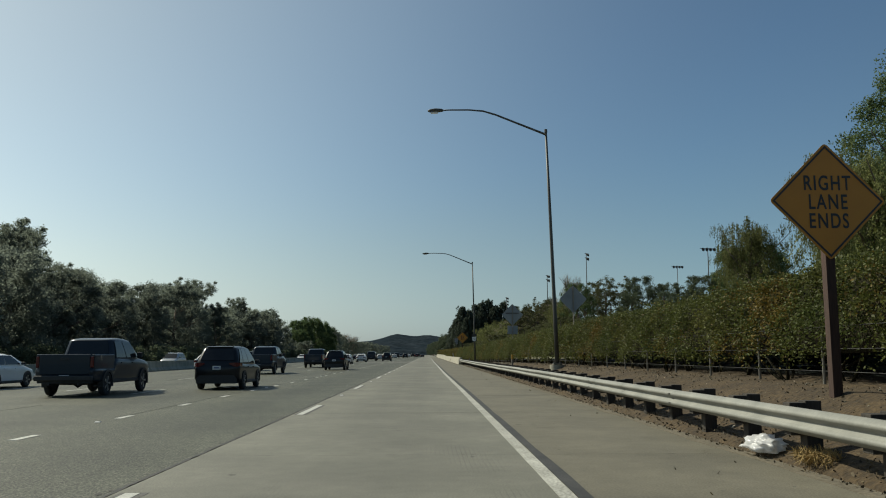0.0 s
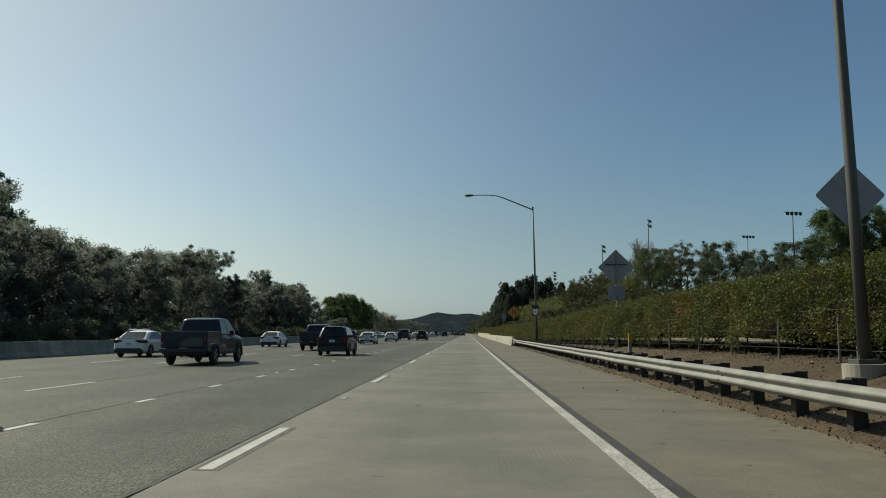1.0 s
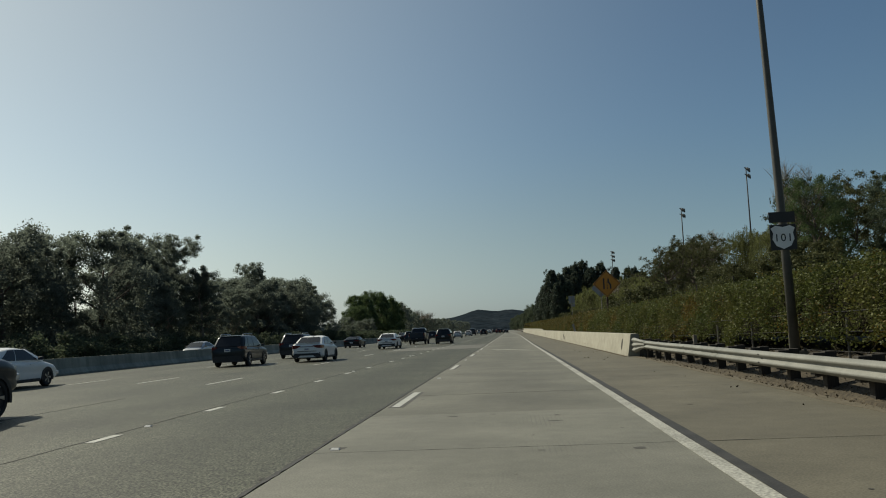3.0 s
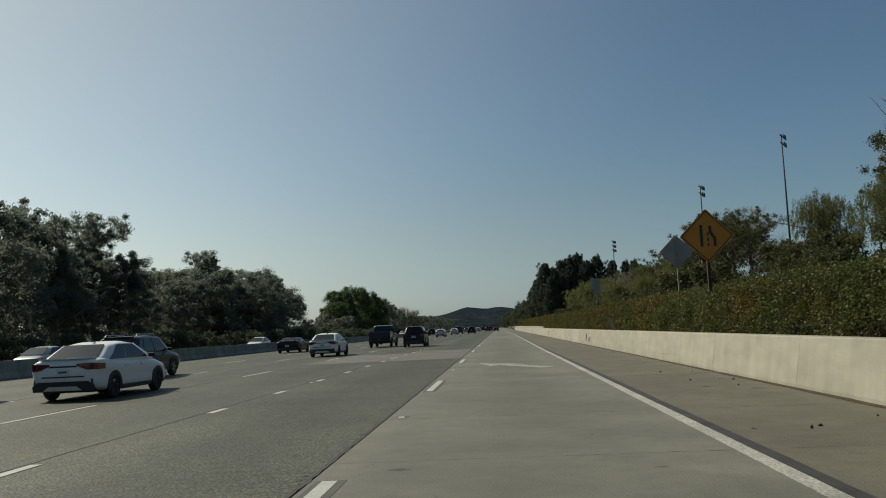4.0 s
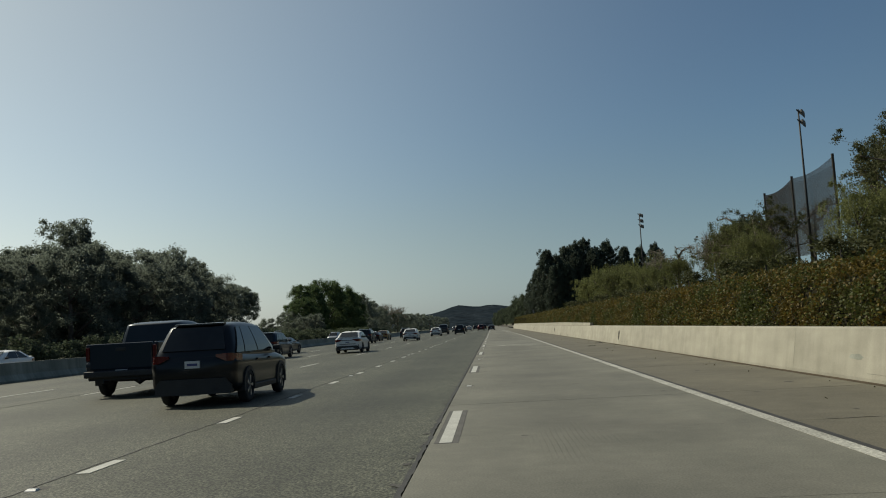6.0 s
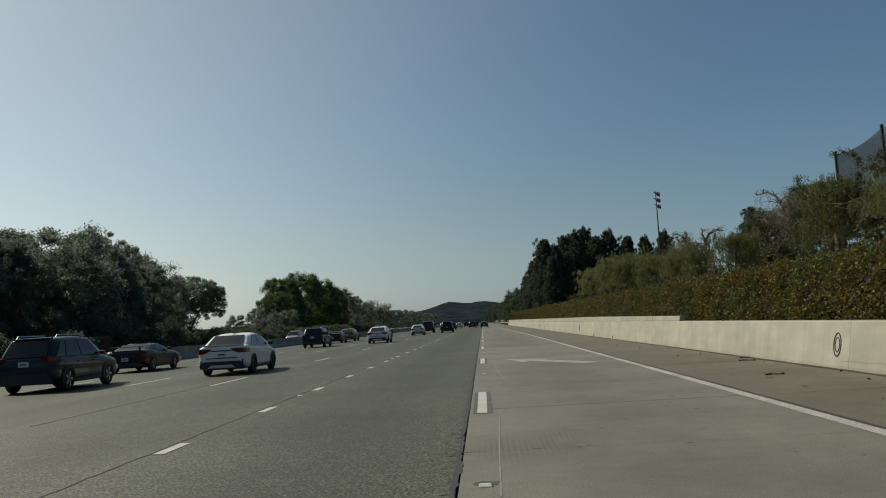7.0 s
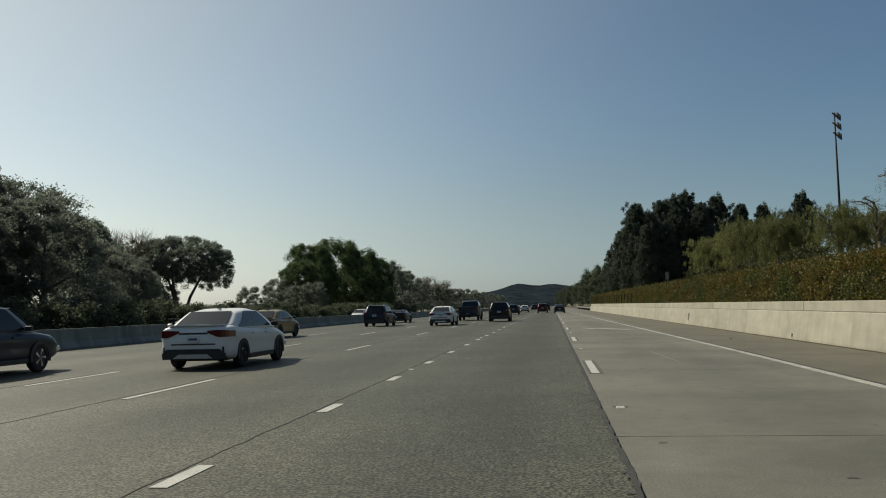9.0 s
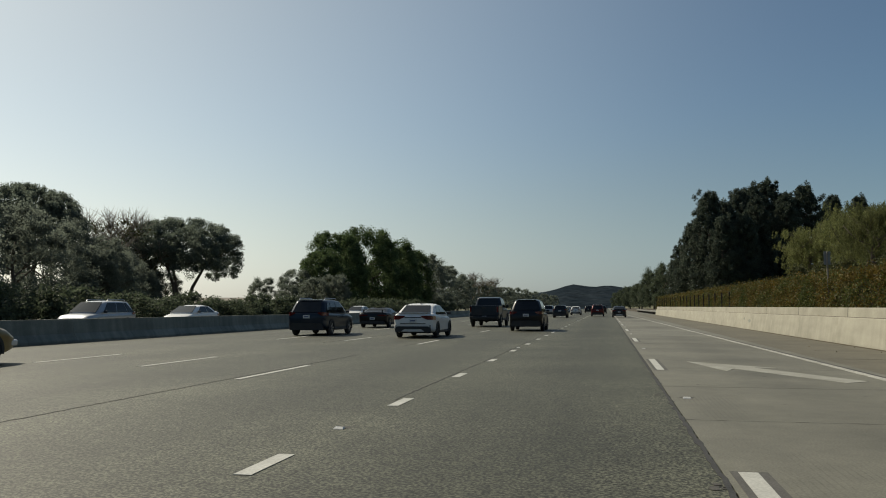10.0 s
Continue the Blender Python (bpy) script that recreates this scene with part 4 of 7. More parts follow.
        for k in range(250):
            a, u = rng.uniform(0, 6.3), rng.random()
            rr = 7.3 * math.sqrt(max(0.04, 1 - (u * 1.25 - 0.35) ** 2)) * rng.uniform(0.6, 1.0)
            pts.append(clump(rng, (rr * math.cos(a), rr * math.sin(a), 1.4 + 16.2 * u), rng.uniform(0.9, 1.7), 220, 0.9, 0.2))
        lf, size = M['leaf_green'], 0.33
    elif kind == "leafy":                          # the same, nearer: finer leaves in more clumps, 16 m
        ends = limbs(bm, rng, 11, 0.4, 6.0, 12, 0, 0.2)
        for k in range(120):
            a, u = rng.uniform(0, 6.3), rng.random()
            rr = 6.0 * math.sqrt(max(0.04, 1 - (u * 1.25 - 0.35) ** 2)) * rng.uniform(0.55, 1.0)
            pts.append(clump(rng, (rr * math.cos(a), rr * math.sin(a), 1.8 + 13.0 * u), rng.uniform(0.8, 1.6), 330, 0.9, 0.3))
        lf, size = M['leaf_green'], 0.19
    elif kind == "pine":                           # tall dark pine, 26 m, ragged column
        tube(bm, [(0, 0, -0.3), (0.2, 0, 12), (0, 0.2, 24)], [0.5, 0.32, 0.06], 8)
        for k in range(84):
            u = k / 83
            a = 2.4 * k
            w = (6.6 * (1 - u) ** 0.5 * (0.6 + 0.4 * smooth(u, 0, 0.3)) + 0.4) * rng.uniform(0.6, 1.05)
            z = 2.0 + 22.5 * u
            e = Vector((w * math.cos(a), w * math.sin(a), z + 0.25 * w))
            tube(bm, [(0, 0, z), e], [0.09, 0.03], 4)
            for q in (0.9, 0.62):
                pts.append(clump(rng, Vector((e.x * q, e.y * q, e.z + rng.normal() * 0.4)), rng.uniform(0.7, 1.2) * (1.15 - 0.6 * u), int(170 - 70 * u), 1.5, 0.2))
            if u > 0.6:
                pts.append(clump(rng, (rng.normal() * 0.8, rng.normal() * 0.8, z + rng.normal() * 0.7), rng.uniform(0.4, 0.8), 100, 1.6, 0.2))
        for k in range(150):
            a, u = rng.uniform(0, 6.3), rng.random()
            w = (6.2 * (1 - u) ** 0.5 * (0.6 + 0.4 * smooth(u, 0, 0.3)) + 0.4) * rng.uniform(0.3, 1.0)
            pts.append(clump(rng, (w * math.cos(a), w * math.sin(a), 1.6 + 22.0 * u), rng.uniform(0.7, 1.3) * (1.15 - 0.5 * u), 150, 1.5, 0.15))
        lf, size = M['leaf_pine'], 0.36
    elif kind in ("pepper", "open_pepper"):        # drooping strands from twisted limbs, 9 m
        full = kind == "pepper"
        hang = []
        if full:
            ends = limbs(bm, rng, 6.4, 0.34, 4.5, 12, 0.05, 0.22, 0.45)
            hang = [e + Vector((rng.normal() * 0.6, rng.normal() * 0.6, 0.35 + rng.normal() * 0.35)) for e in ends for k in range(3)]
            for k in range(110):
                a, u = rng.uniform(0, 6.3), rng.random()
                z = 1.8 + 6.6 * u
                rr = 4.7 * math.sqrt(max(0.02, 1 - ((z - 4.2) / 4.4) ** 2)) * rng.uniform(0.5, 1.0)
                hang.append(Vector((rr * math.cos(a), rr * math.sin(a), z)))
        else:
            # a short dark trunk with thick limbs that twist up, arch over and hang
            tube(bm, [(0, 0, -0.4), (0.15, -0.1, 1.2), (-0.1, 0.1, 2.4)], [0.46, 0.34, 0.30], 9)
            for k in range(9):
                a = 2.4 * k + rng.uniform(-0.4, 0.4)
                reach, high = rng.uniform(2.2, 4.4), rng.uniform(5.0, 8.6)
                line = []
                for i in range(8):
                    u = i / 7
                    rr = reach * (0.15 * u + 0.85 * u * u)
                    w = 0.34 * math.sin(u * math.pi)
                    line.append(Vector((rr * math.cos(a) + w * rng.normal(), rr * math.sin(a) + w * rng.normal(), 2.2 + (high - 2.2) * math.sin(min(1.0, u * 1.12) * math.pi * 0.56) / 0.98 - 0.3 * max(0.0, u - 0.8))))
                tube(bm, line, [0.21 * (1 - 0.82 * i / 7) + 0.012 for i in range(8)], 6)
                for i in range(3, 8):
                    for m in range(2):
                        side = Vector((rng.normal() * 0.8, rng.normal() * 0.8, rng.uniform(0.1, 0.7)))
                        e = line[i] + side
                        tube(bm, [line[i], line[i].lerp(e, 0.5) + Vector((0, 0, 0.18)), e], [0.05, 0.03, 0.012], 4)
                        hang += [e, line[i].lerp(e, 0.5)]
                    hang.append(line[i])
        for q in hang:
            far = math.hypot(q.x, q.y)
            if full and far > 4.8:
                q.x, q.y = q.x * 4.8 / far, q.y * 4.8 / far
            # each place carries a few thin strands of leaves
            for m in range(5 if full else 1):
                ln = rng.uniform(0.6, max(0.9, min(2.6 - 0.36 * far if full else 2.6, q.z - 0.4)))
                n = int((24 if full else 10) * ln)
                t = rng.random(n)
                ox, oy = rng.normal(size=2) * (0.26 if full else 0.15)
                pts.append(np.stack([q.x * (1 + 0.05 * t) + ox + rng.normal(size=n) * 0.07, q.y * (1 + 0.05 * t) + oy + rng.normal(size=n) * 0.07, q.z + 0.12 * rng.normal(size=n) - ln * t], 1))
        bark, lf, size, droop, aspect = M['bark'], M['leaf_willow'], 0.20 if full else 0.16, 0.55, 0.34
    elif kind == "oak":                            # twisted open oak with limbs showing, 11 m
        ends = limbs(bm, rng, 7.5, 0.4, 6.0, 12, -0.04, 0.2, 0.4)
        for e in ends:
            for k in range(3):
                q = e + Vector((rng.normal() * 0.55, rng.normal() * 0.55, 0.25 + rng.normal() * 0.4))
                pts.append(clump(rng, q, rng.uniform(0.35, 0.85), 105, 0.8, 0.1))
        for k in range(26):
            a, u = rng.uniform(0, 6.3), rng.random()
            rr = 4.4 * rng.uniform(0.3, 1.0)
            pts.append(clump(rng, (rr * math.cos(a), rr * math.sin(a), 1.0 + 6.0 * u), rng.uniform(0.6, 1.3), 200, 0.8, 0.2))
        lf, size = M['leaf_oak'], 0.175
    elif kind == "bare":                           # leafless crown of twigs, 10 m
        ends = limbs(bm, rng, 6.0, 0.17, 3.6, 12, 0, 0.25, 0.35)
        for e in ends:
            for s in range(7):
                q = e + Vector((rng.normal() * 0.8, rng.normal() * 0.8, 0.7 + rng.random())) * 0.9
                tube(bm, [e, e.lerp(q, 0.55) + Vector((0.08, 0.05, 0)), q], [0.032, 0.02, 0.007], 4)
                for u in range(2):
                    f = q + Vector((rng.normal() * 0.6, rng.normal() * 0.6, 0.5 * rng.random())) * 0.7
                    tube(bm, [e.lerp(q, 0.6), f], [0.014, 0.005], 3)
        for e in ends:
            pts.append(clump(rng, e, 0.9, 34, 0.8, 0.2))
        bark, lf, size = M['pale_bark'], M['leaf_oak'], 0.22
    elif kind == "bush":                           # loose olive bush down to the ground, 4 m
        tube(bm, [(0, 0, -0.2), (0.1, 0, 0.8), (0, 0.1, 2.2)], [0.10, 0.08, 0.03], 6)
        for k in range(30):
            a, u = rng.uniform(0, 6.3), rng.random()
            rr = 2.2 * rng.uniform(0.2, 1.0) * (1 - 0.4 * u)
            pts.append(clump(rng, (rr * math.cos(a), rr * math.sin(a), 0.3 + 3.2 * u), rng.uniform(0.5, 1.0), 170, 0.9, 0.25))
        lf, size = M['leaf_oak'], 0.20
    elif kind == "shrub":                          # rounded dark shrub, 3 m
        tube(bm, [(0, 0, -0.2), (0.1, 0, 0.8), (0, 0.1, 1.6)], [0.12, 0.09, 0.04], 6)
        for k in range(22):
            a, u = rng.uniform(0, 6.3), rng.random()
            rr = 2.0 * rng.uniform(0.3, 1.0)
            pts.append(clump(rng, (rr * math.cos(a), rr * math.sin(a), 0.4 + 2.0 * u), rng.uniform(0.6, 1.0), 170, 0.85, 0.3))
        lf, size = M['leaf_dark'], 0.24
    centres = np.concatenate(pts)
    centres = centres[centres[:, 2] > 0.05]
    sizes = size * (0.6 + 0.8 * rng.random(len(centres)))
    crown = cards("crown", centres, sizes, lf, rng, 0.3, droop, aspect)
    return mesh_from("trunk", bm, bark, True), crown


LABELS = {
    "eucalyptus": ("eucalyptus_tree", "tall grey-green eucalyptus with loose open crown", "tree"),
    "broad": ("broadleaf_tree", "dense dark broad-leaved tree", "tree"),
    "umbrella": ("stone_pine", "dark stone pine with wide domed umbrella crown", "tree"),
    "green": ("leafy_tree", "fresh green round-headed leafy tree", "tree"),
    "leafy": ("leafy_tree", "fresh green leafy tree on the slope", "tree"),
    "pine": ("pine_tree", "tall dark green pine with ragged crown", "tree"),
    "pepper": ("pepper_tree", "yellow-green pepper tree with drooping foliage", "tree"),
    "oak": ("oak_tree", "twisted oak with sparse olive-brown foliage", "tree"),
    "bare": ("bare_tree", "nearly leafless tree with pale twigs", "tree"),
    "bush": ("bush", "loose olive-green bush on the slope behind the hedge", "bush"),
    "shrub": ("shrub", "dark green rounded shrub", "shrub"),
    "open_pepper": ("pepper_tree", "sparse pepper tree with twisted limbs showing through", "tree"),
    "hazed": ("broadleaf_tree", "dense broad-leaved tree beyond the carriageway, haze painted into its grey-green leaves", "tree"),
}


def plant(kind, x, y, top, variant=0, turn=None, wide=1.0):
    """A tree whose highest leaf reaches the height top."""
    key = (kind, variant)
    if key not in TREES:
        trunk, crown = tree_kind(kind, 17 + 31 * variant + 7 * list(LABELS).index(kind))
        co = np.empty(3 * len(crown.vertices), dtype=np.float32)
        crown.vertices.foreach_get("co", co)
        wood = np.empty(3 * len(trunk.vertices), dtype=np.float32)
        trunk.vertices.foreach_get("co", wood)
        TREES[key] = trunk, crown, max(float(np.percentile(co[2::3], 99.7)), float(wood[2::3].max()))
    trunk, crown, high = TREES[key]
    name, label, cat = LABELS[kind]
    turn = random.uniform(0, 360) if turn is None else turn
    z = bank(x, y) - 0.05
    s = (top - z) / high
    root = thing(name, label, cat, group=name + "s", at=pose(x, y, z, 0, 0, turn) @ Matrix.Diagonal((s * wide, s * wide, s, 1)))
    for me in (trunk, crown):
        ob = new(me.name, me)
        ob.parent = root
    return root


def stand(*trees):
    """Trees given by kind, place, height of the top and variant."""
    for kind, x, y, top, v in trees:
        plant(kind, x, y, top, v, None, 1.15 if kind == "pine" else 1.0)


random.seed(12)
# the belt of trees left of the opposite carriageway
def belt(y):
    return float(np.interp(y, [60, 100, 130, 150, 165, 185, 206, 230, 243, 268, 300, 316, 328, 345], [17, 17.5, 17.5, 15.8, 15.8, 16.8, 17.8, 16.8, 14.8, 15.6, 16.4, 15.0, 13.5, 11.5]))


k = 0
y = 62.0
while y < 323:
    loose = 195 < y < 262
    plant("eucalyptus" if k % 2 or loose else "hazed", -55.5 + random.uniform(-2, 2), y, belt(y) * random.uniform(0.80, 1.0), k % 3, None, 1.1)
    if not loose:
        plant("hazed" if k % 3 else "eucalyptus", -67 + random.uniform(-3, 3), y + 4, belt(y + 4) * random.uniform(0.92, 1.10), (k + 1) % 3, None, 1.1)
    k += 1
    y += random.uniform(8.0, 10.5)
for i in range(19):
    plant("hazed", -70 + 2.5 * math.sin(i * 2.3), 190 + 7.6 * i, 7.4 + 1.2 * math.sin(i * 1.7), i % 3, 47 * i, 1.5)
# eucalyptus stand left of the road
stand(
    ("eucalyptus", -71, 152, 26.0, 0), ("eucalyptus", -66, 138, 22.5, 1), ("eucalyptus", -58, 206, 19.8, 0), ("eucalyptus", -60, 228, 21.3, 1), ("eucalyptus", -62, 218, 19.5, 0),
    ("eucalyptus", -58, 273, 19.6, 1), ("hazed", -54, 291, 16.8, 0), ("eucalyptus", -55, 305, 17.4, 0), ("hazed", -66, 348, 13.0, 1), ("hazed", -70, 360, 12.5, 2),
    ("hazed", -74, 376, 11.5, 0), ("eucalyptus", -61, 322, 16.8, 1), ("eucalyptus", -65, 317, 19.0, 2), ("hazed", -63, 330, 17.3, 1),
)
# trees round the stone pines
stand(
    ("bare", -94, 412, 21.5, 0), ("bare", -90, 400, 19.5, 1), ("hazed", -79, 389, 10.5, 0), ("hazed", -76, 381, 9.5, 1), ("hazed", -86, 396, 11.4, 2),
    ("hazed", -84, 405, 8.0, 1), ("hazed", -92, 408, 11.6, 2), ("hazed", -100, 414, 13.5, 0), ("hazed", -95, 420, 12.0, 1), ("hazed", -91, 425, 8.2, 0),
    ("hazed", -91, 414, 9.2, 2), ("hazed", -95.5, 411, 11.0, 0), ("hazed", -72, 372, 9.5, 2),
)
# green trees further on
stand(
    ("hazed", -66, 430, 6.0, 2), ("hazed", -76, 440, 7.8, 1), ("hazed", -70, 445, 9.8, 0), ("hazed", -63, 438, 7.6, 1), ("hazed", -60, 442, 8.5, 0),
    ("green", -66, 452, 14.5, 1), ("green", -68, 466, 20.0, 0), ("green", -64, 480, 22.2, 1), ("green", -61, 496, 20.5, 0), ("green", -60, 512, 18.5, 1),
    ("hazed", -60, 530, 18.5, 0), ("hazed", -60, 548, 17.5, 1), ("hazed", -60, 566, 16.5, 2),
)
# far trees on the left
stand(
    ("hazed", -58, 585, 14.0, 0), ("hazed", -58, 604, 12.5, 1), ("bare", -60, 622, 17.0, 0), ("bare", -58, 640, 18.0, 1), ("bare", -56, 662, 16.5, 0),
    ("hazed", -54, 640, 11.0, 1), ("hazed", -53, 665, 11.0, 2), ("hazed", -52, 690, 11.5, 0), ("hazed", -51, 720, 12.0, 1), ("hazed", -50, 760, 12.0, 0),
    ("hazed", -48, 810, 11.5, 2), ("hazed", -46, 870, 11.0, 1), ("hazed", -44, 950, 11.0, 0),
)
for x, y, top, v, wide in ((-86.0, 422, 19.1, 0, 1.0), (-84.7, 373.7, 19.2, 1, 0.72)):
    plant("umbrella", x, y, top, v, None, wide)
for i in range(96):
    y = 60 + 4.6 * i + random.uniform(-1.5, 1.5)
    plant("shrub", -45.5 + random.uniform(-1.5, 1.5), y, random.uniform(2.0, 3.2), i % 2, None, 1.25)
# on the slope behind the hedge
# trees behind the hedge at the start
stand(
    ("pepper", 38, 66, 17.0, 0), ("pepper", 44, 76, 17.5, 1), ("leafy", 43.8, 66, 25.4, 0), ("leafy", 50, 80, 21.0, 1), ("green", 74, 188, 25.2, 0),
    ("broad", 66, 190, 19.0, 1), ("green", 80, 190, 25.8, 1), ("pepper", 29.5, 164, 10.8, 1), ("oak", 33, 168, 14.0, 0), ("leafy", 31.8, 160.0, 14.8, 1),
    ("oak", 41, 177, 17.7, 1), ("oak", 37.5, 173, 16.0, 0),
)
# oaks and bare trees on the slope
stand(
    ("pepper", 32, 182, 12.5, 1), ("broad", 49.5, 183, 18.0, 0), ("broad", 56, 182, 16.6, 1), ("broad", 52, 170, 13.8, 0), ("broad", 60, 178, 15.0, 1),
    ("broad", 44, 168, 13.5, 1), ("oak", 25, 199, 12.6, 0), ("oak", 30, 205, 14.0, 1), ("oak", 31, 219, 14.7, 0), ("oak", 37, 232, 17.0, 1),
    ("oak", 34, 212, 15.0, 0), ("pepper", 24, 208, 8.8, 1),
)
# mixed trees on the slope
stand(
    ("bare", 36, 218, 16.5, 1), ("pepper", 27.5, 248, 11.0, 0), ("oak", 28, 238, 11.8, 1), ("bare", 26, 251, 10.8, 0), ("pepper", 24, 230, 8.5, 1),
    ("pepper", 32, 258, 11.5, 1), ("open_pepper", 47.5, 279, 17.0, 0), ("oak", 44, 302, 13.0, 1), ("open_pepper", 47, 310, 19.3, 1),
    ("oak", 36, 288, 13.2, 1),
)
# pepper trees along the park
stand(
    ("broad", 40, 282, 15.0, 1), ("broad", 52, 318, 17.5, 0), ("broad", 47, 322, 16.5, 1), ("open_pepper", 35.4, 324.5, 14.7, 0), ("bare", 33, 318, 14.2, 1),
    ("pepper", 30, 310, 10.8, 1), ("open_pepper", 40, 332, 15.5, 1), ("pepper", 32, 338, 12.2, 0), ("pepper", 28, 322, 9.0, 0), ("pepper", 27.5, 300, 9.2, 0),
    ("pepper", 26, 282, 8.8, 1), ("pepper", 25, 265, 8.6, 0),
)
# pepper trees further on
stand(
    ("pepper", 29, 352, 12.0, 0), ("pepper", 34, 362, 14.0, 1), ("pepper", 31, 376, 13.8, 0), ("pepper", 33, 391, 15.6, 1), ("pepper", 38, 402, 17.0, 0),
    ("pepper", 42, 414, 18.6, 1), ("pepper", 29.5, 402, 14.4, 1), ("pine", 22, 462, 27.2, 0), ("pine", 26, 466, 25.5, 1), ("pine", 30, 472, 29.0, 0),
    ("pine", 34, 478, 30.5, 1), ("pine", 38, 482, 32.4, 0),
)
# tall pines
stand(
    ("pine", 19, 468, 21.0, 1), ("pine", 42, 480, 29.0, 0), ("pine", 47, 482, 31.0, 1), ("pine", 54, 486, 28.8, 0), ("pine", 60, 484, 28.2, 1),
    ("pine", 66, 480, 26.0, 0), ("pine", 55, 430, 24.6, 1), ("pine", 64, 379, 24.0, 0), ("pine", 16.5, 474, 16.0, 0), ("pine", 29, 458, 22.0, 1),
    ("pine", 24, 455, 21.0, 0), ("pine", 33, 466, 26.0, 1),
)
# far trees on the right
stand(
    ("pine", 40, 470, 27.0, 1), ("broad", 16, 500, 13.5, 0), ("broad", 13, 525, 11.5, 1), ("broad", 15, 545, 14.0, 2), ("broad", 11.5, 580, 10.0, 1),
    ("broad", 12, 620, 11.0, 0), ("broad", 10, 680, 11.5, 1), ("broad", 8, 760, 11.5, 0), ("broad", 6, 860, 11.5, 1),
)


plant("bare", 31.0, 162.5, 17.2, 0, None, 0.55)
plant("open_pepper", 38, 342, 13.2, 1)
plant("pepper", 40.5, 350, 12.6, 0)
plant("pepper", 27.3, 63, 11.3, 0, None, 0.75)
plant("pepper", 32.3, 60.5, 16.0, 1, None, 0.52)
for i in range(70):
    y = 20 + 6.1 * i + random.uniform(-2, 2)
    if i > 14:
        plant("bush", 16.5 + random.uniform(-1.0, 5.0) + 0.012 * y, y, bank(18, y) + random.uniform(2.4, 4.6), i % 2, None, 1.3)


for i in range(17):
    x, y = 13.6 + random.uniform(0, 1.6), 6 + 2.9 * i + random.uniform(-1, 1)
    plant("shrub", x, y, bank(x, y) + random.uniform(0.7, 1.3), i % 2, None, 2.0)
for i in range(14):
    y = 152 + 3.6 * i + random.uniform(-1.5, 1.5)
    x = 24 + random.uniform(0, 9)
    plant("bush", x, y, bank(x, y) + random.uniform(2.2, 3.4), i % 2, None, 1.35)


# vine-covered fence
def hedge_top(y):
    return float(np.interp(y, [0, 15, 20, 28, 41, 60, 90, 120, 150, 180, 210, 240, 270, 320, 420], [3.3, 3.2, 3.07, 3.02, 3.0, 2.93, 2.78, 2.65, 2.72, 2.68, 2.85, 3.0, 3.15, 3.4, 3.75]))


def hedge_face(y):
    return float(np.interp(y, [0, 40, 65, 97, 118, 130], [10.4, 10.2, 9.35, 8.95, 8.3, 8.0]))


def hedge_part(y):
    return float(np.interp(y, [40, 65, 97, 118, 130], [0.96, 0.86, 0.80, 0.74, 0.71]))


def hedge_mesh(seed, length, per_m):
    """Leaves over a thick vine wall; z runs 0 (bottom of the leaves) to 1 (top), to be scaled."""
    rng = np.random.default_rng(seed)
    n = int(per_m * length)
    y = rng.random(n) * length
    u = rng.random(n)                                  # 0 foot of the face, 1 back of the top
    face = u < 0.62
    t = np.where(face, u / 0.62, (u - 0.62) / 0.38)
    x = np.where(face, 0.35 * t * t, 0.35 + 2.3 * t)
    z = np.where(face, t * 0.95, 0.95 + 0.12 * np.sin(t * 1.6))
    wob = np.array([0.42 * noise.noise((a * 0.8, b * 2.0, seed)) + 0.24 * noise.noise((a * 2.3, b * 4.6, seed + 4)) for a, b in zip(y, z)])
    gap = np.array([noise.noise((a * 1.5, b * 3.4, seed + 9)) + 0.5 * noise.noise((a * 4.2, b * 8.5, seed + 2)) for a, b in zip(y, z)])
    foot = np.array([0.13 + 0.22 * noise.noise((a * 0.55, 0.0, seed + 5)) + 0.10 * noise.noise((a * 2.1, 0.0, seed + 7)) for a in y])
    x = x + np.where(face, wob, 0) + rng.normal(size=n) * 0.10
    z = z + np.where(face, 0, wob * 0.34) + rng.normal(size=n) * 0.03
    keep = (z > foot) | (rng.random(n) < 0.08)
    keep &= (gap < 0.16) | (rng.random(n) < 0.30)
    keep &= z > 0.02
    # thinner towards the foot, so stems and the core painted dark as shade show
    keep &= rng.random(n) < 0.42 + 0.58 * np.clip((z - 0.15) / 0.45, 0, 1)
    # loose shoots standing out of the top and the face
    m = int(length * 7)
    sy, sx, up = rng.random(m) * length, rng.uniform(0.0, 1.6, m), rng.uniform(0.05, 0.20, m)
    t = rng.random((m, 16))
    shoots = np.stack([sx[:, None] + t * rng.normal(size=(m, 1)) * 0.25, sy[:, None] + t * rng.normal(size=(m, 1)) * 0.3, 0.97 + t * up[:, None]], 2).reshape(-1, 3)
    shoots += rng.normal(size=shoots.shape) * np.array([0.05, 0.05, 0.02])
    p = np.concatenate([np.stack([x, y, z], 1)[keep], shoots])
    return p, rng


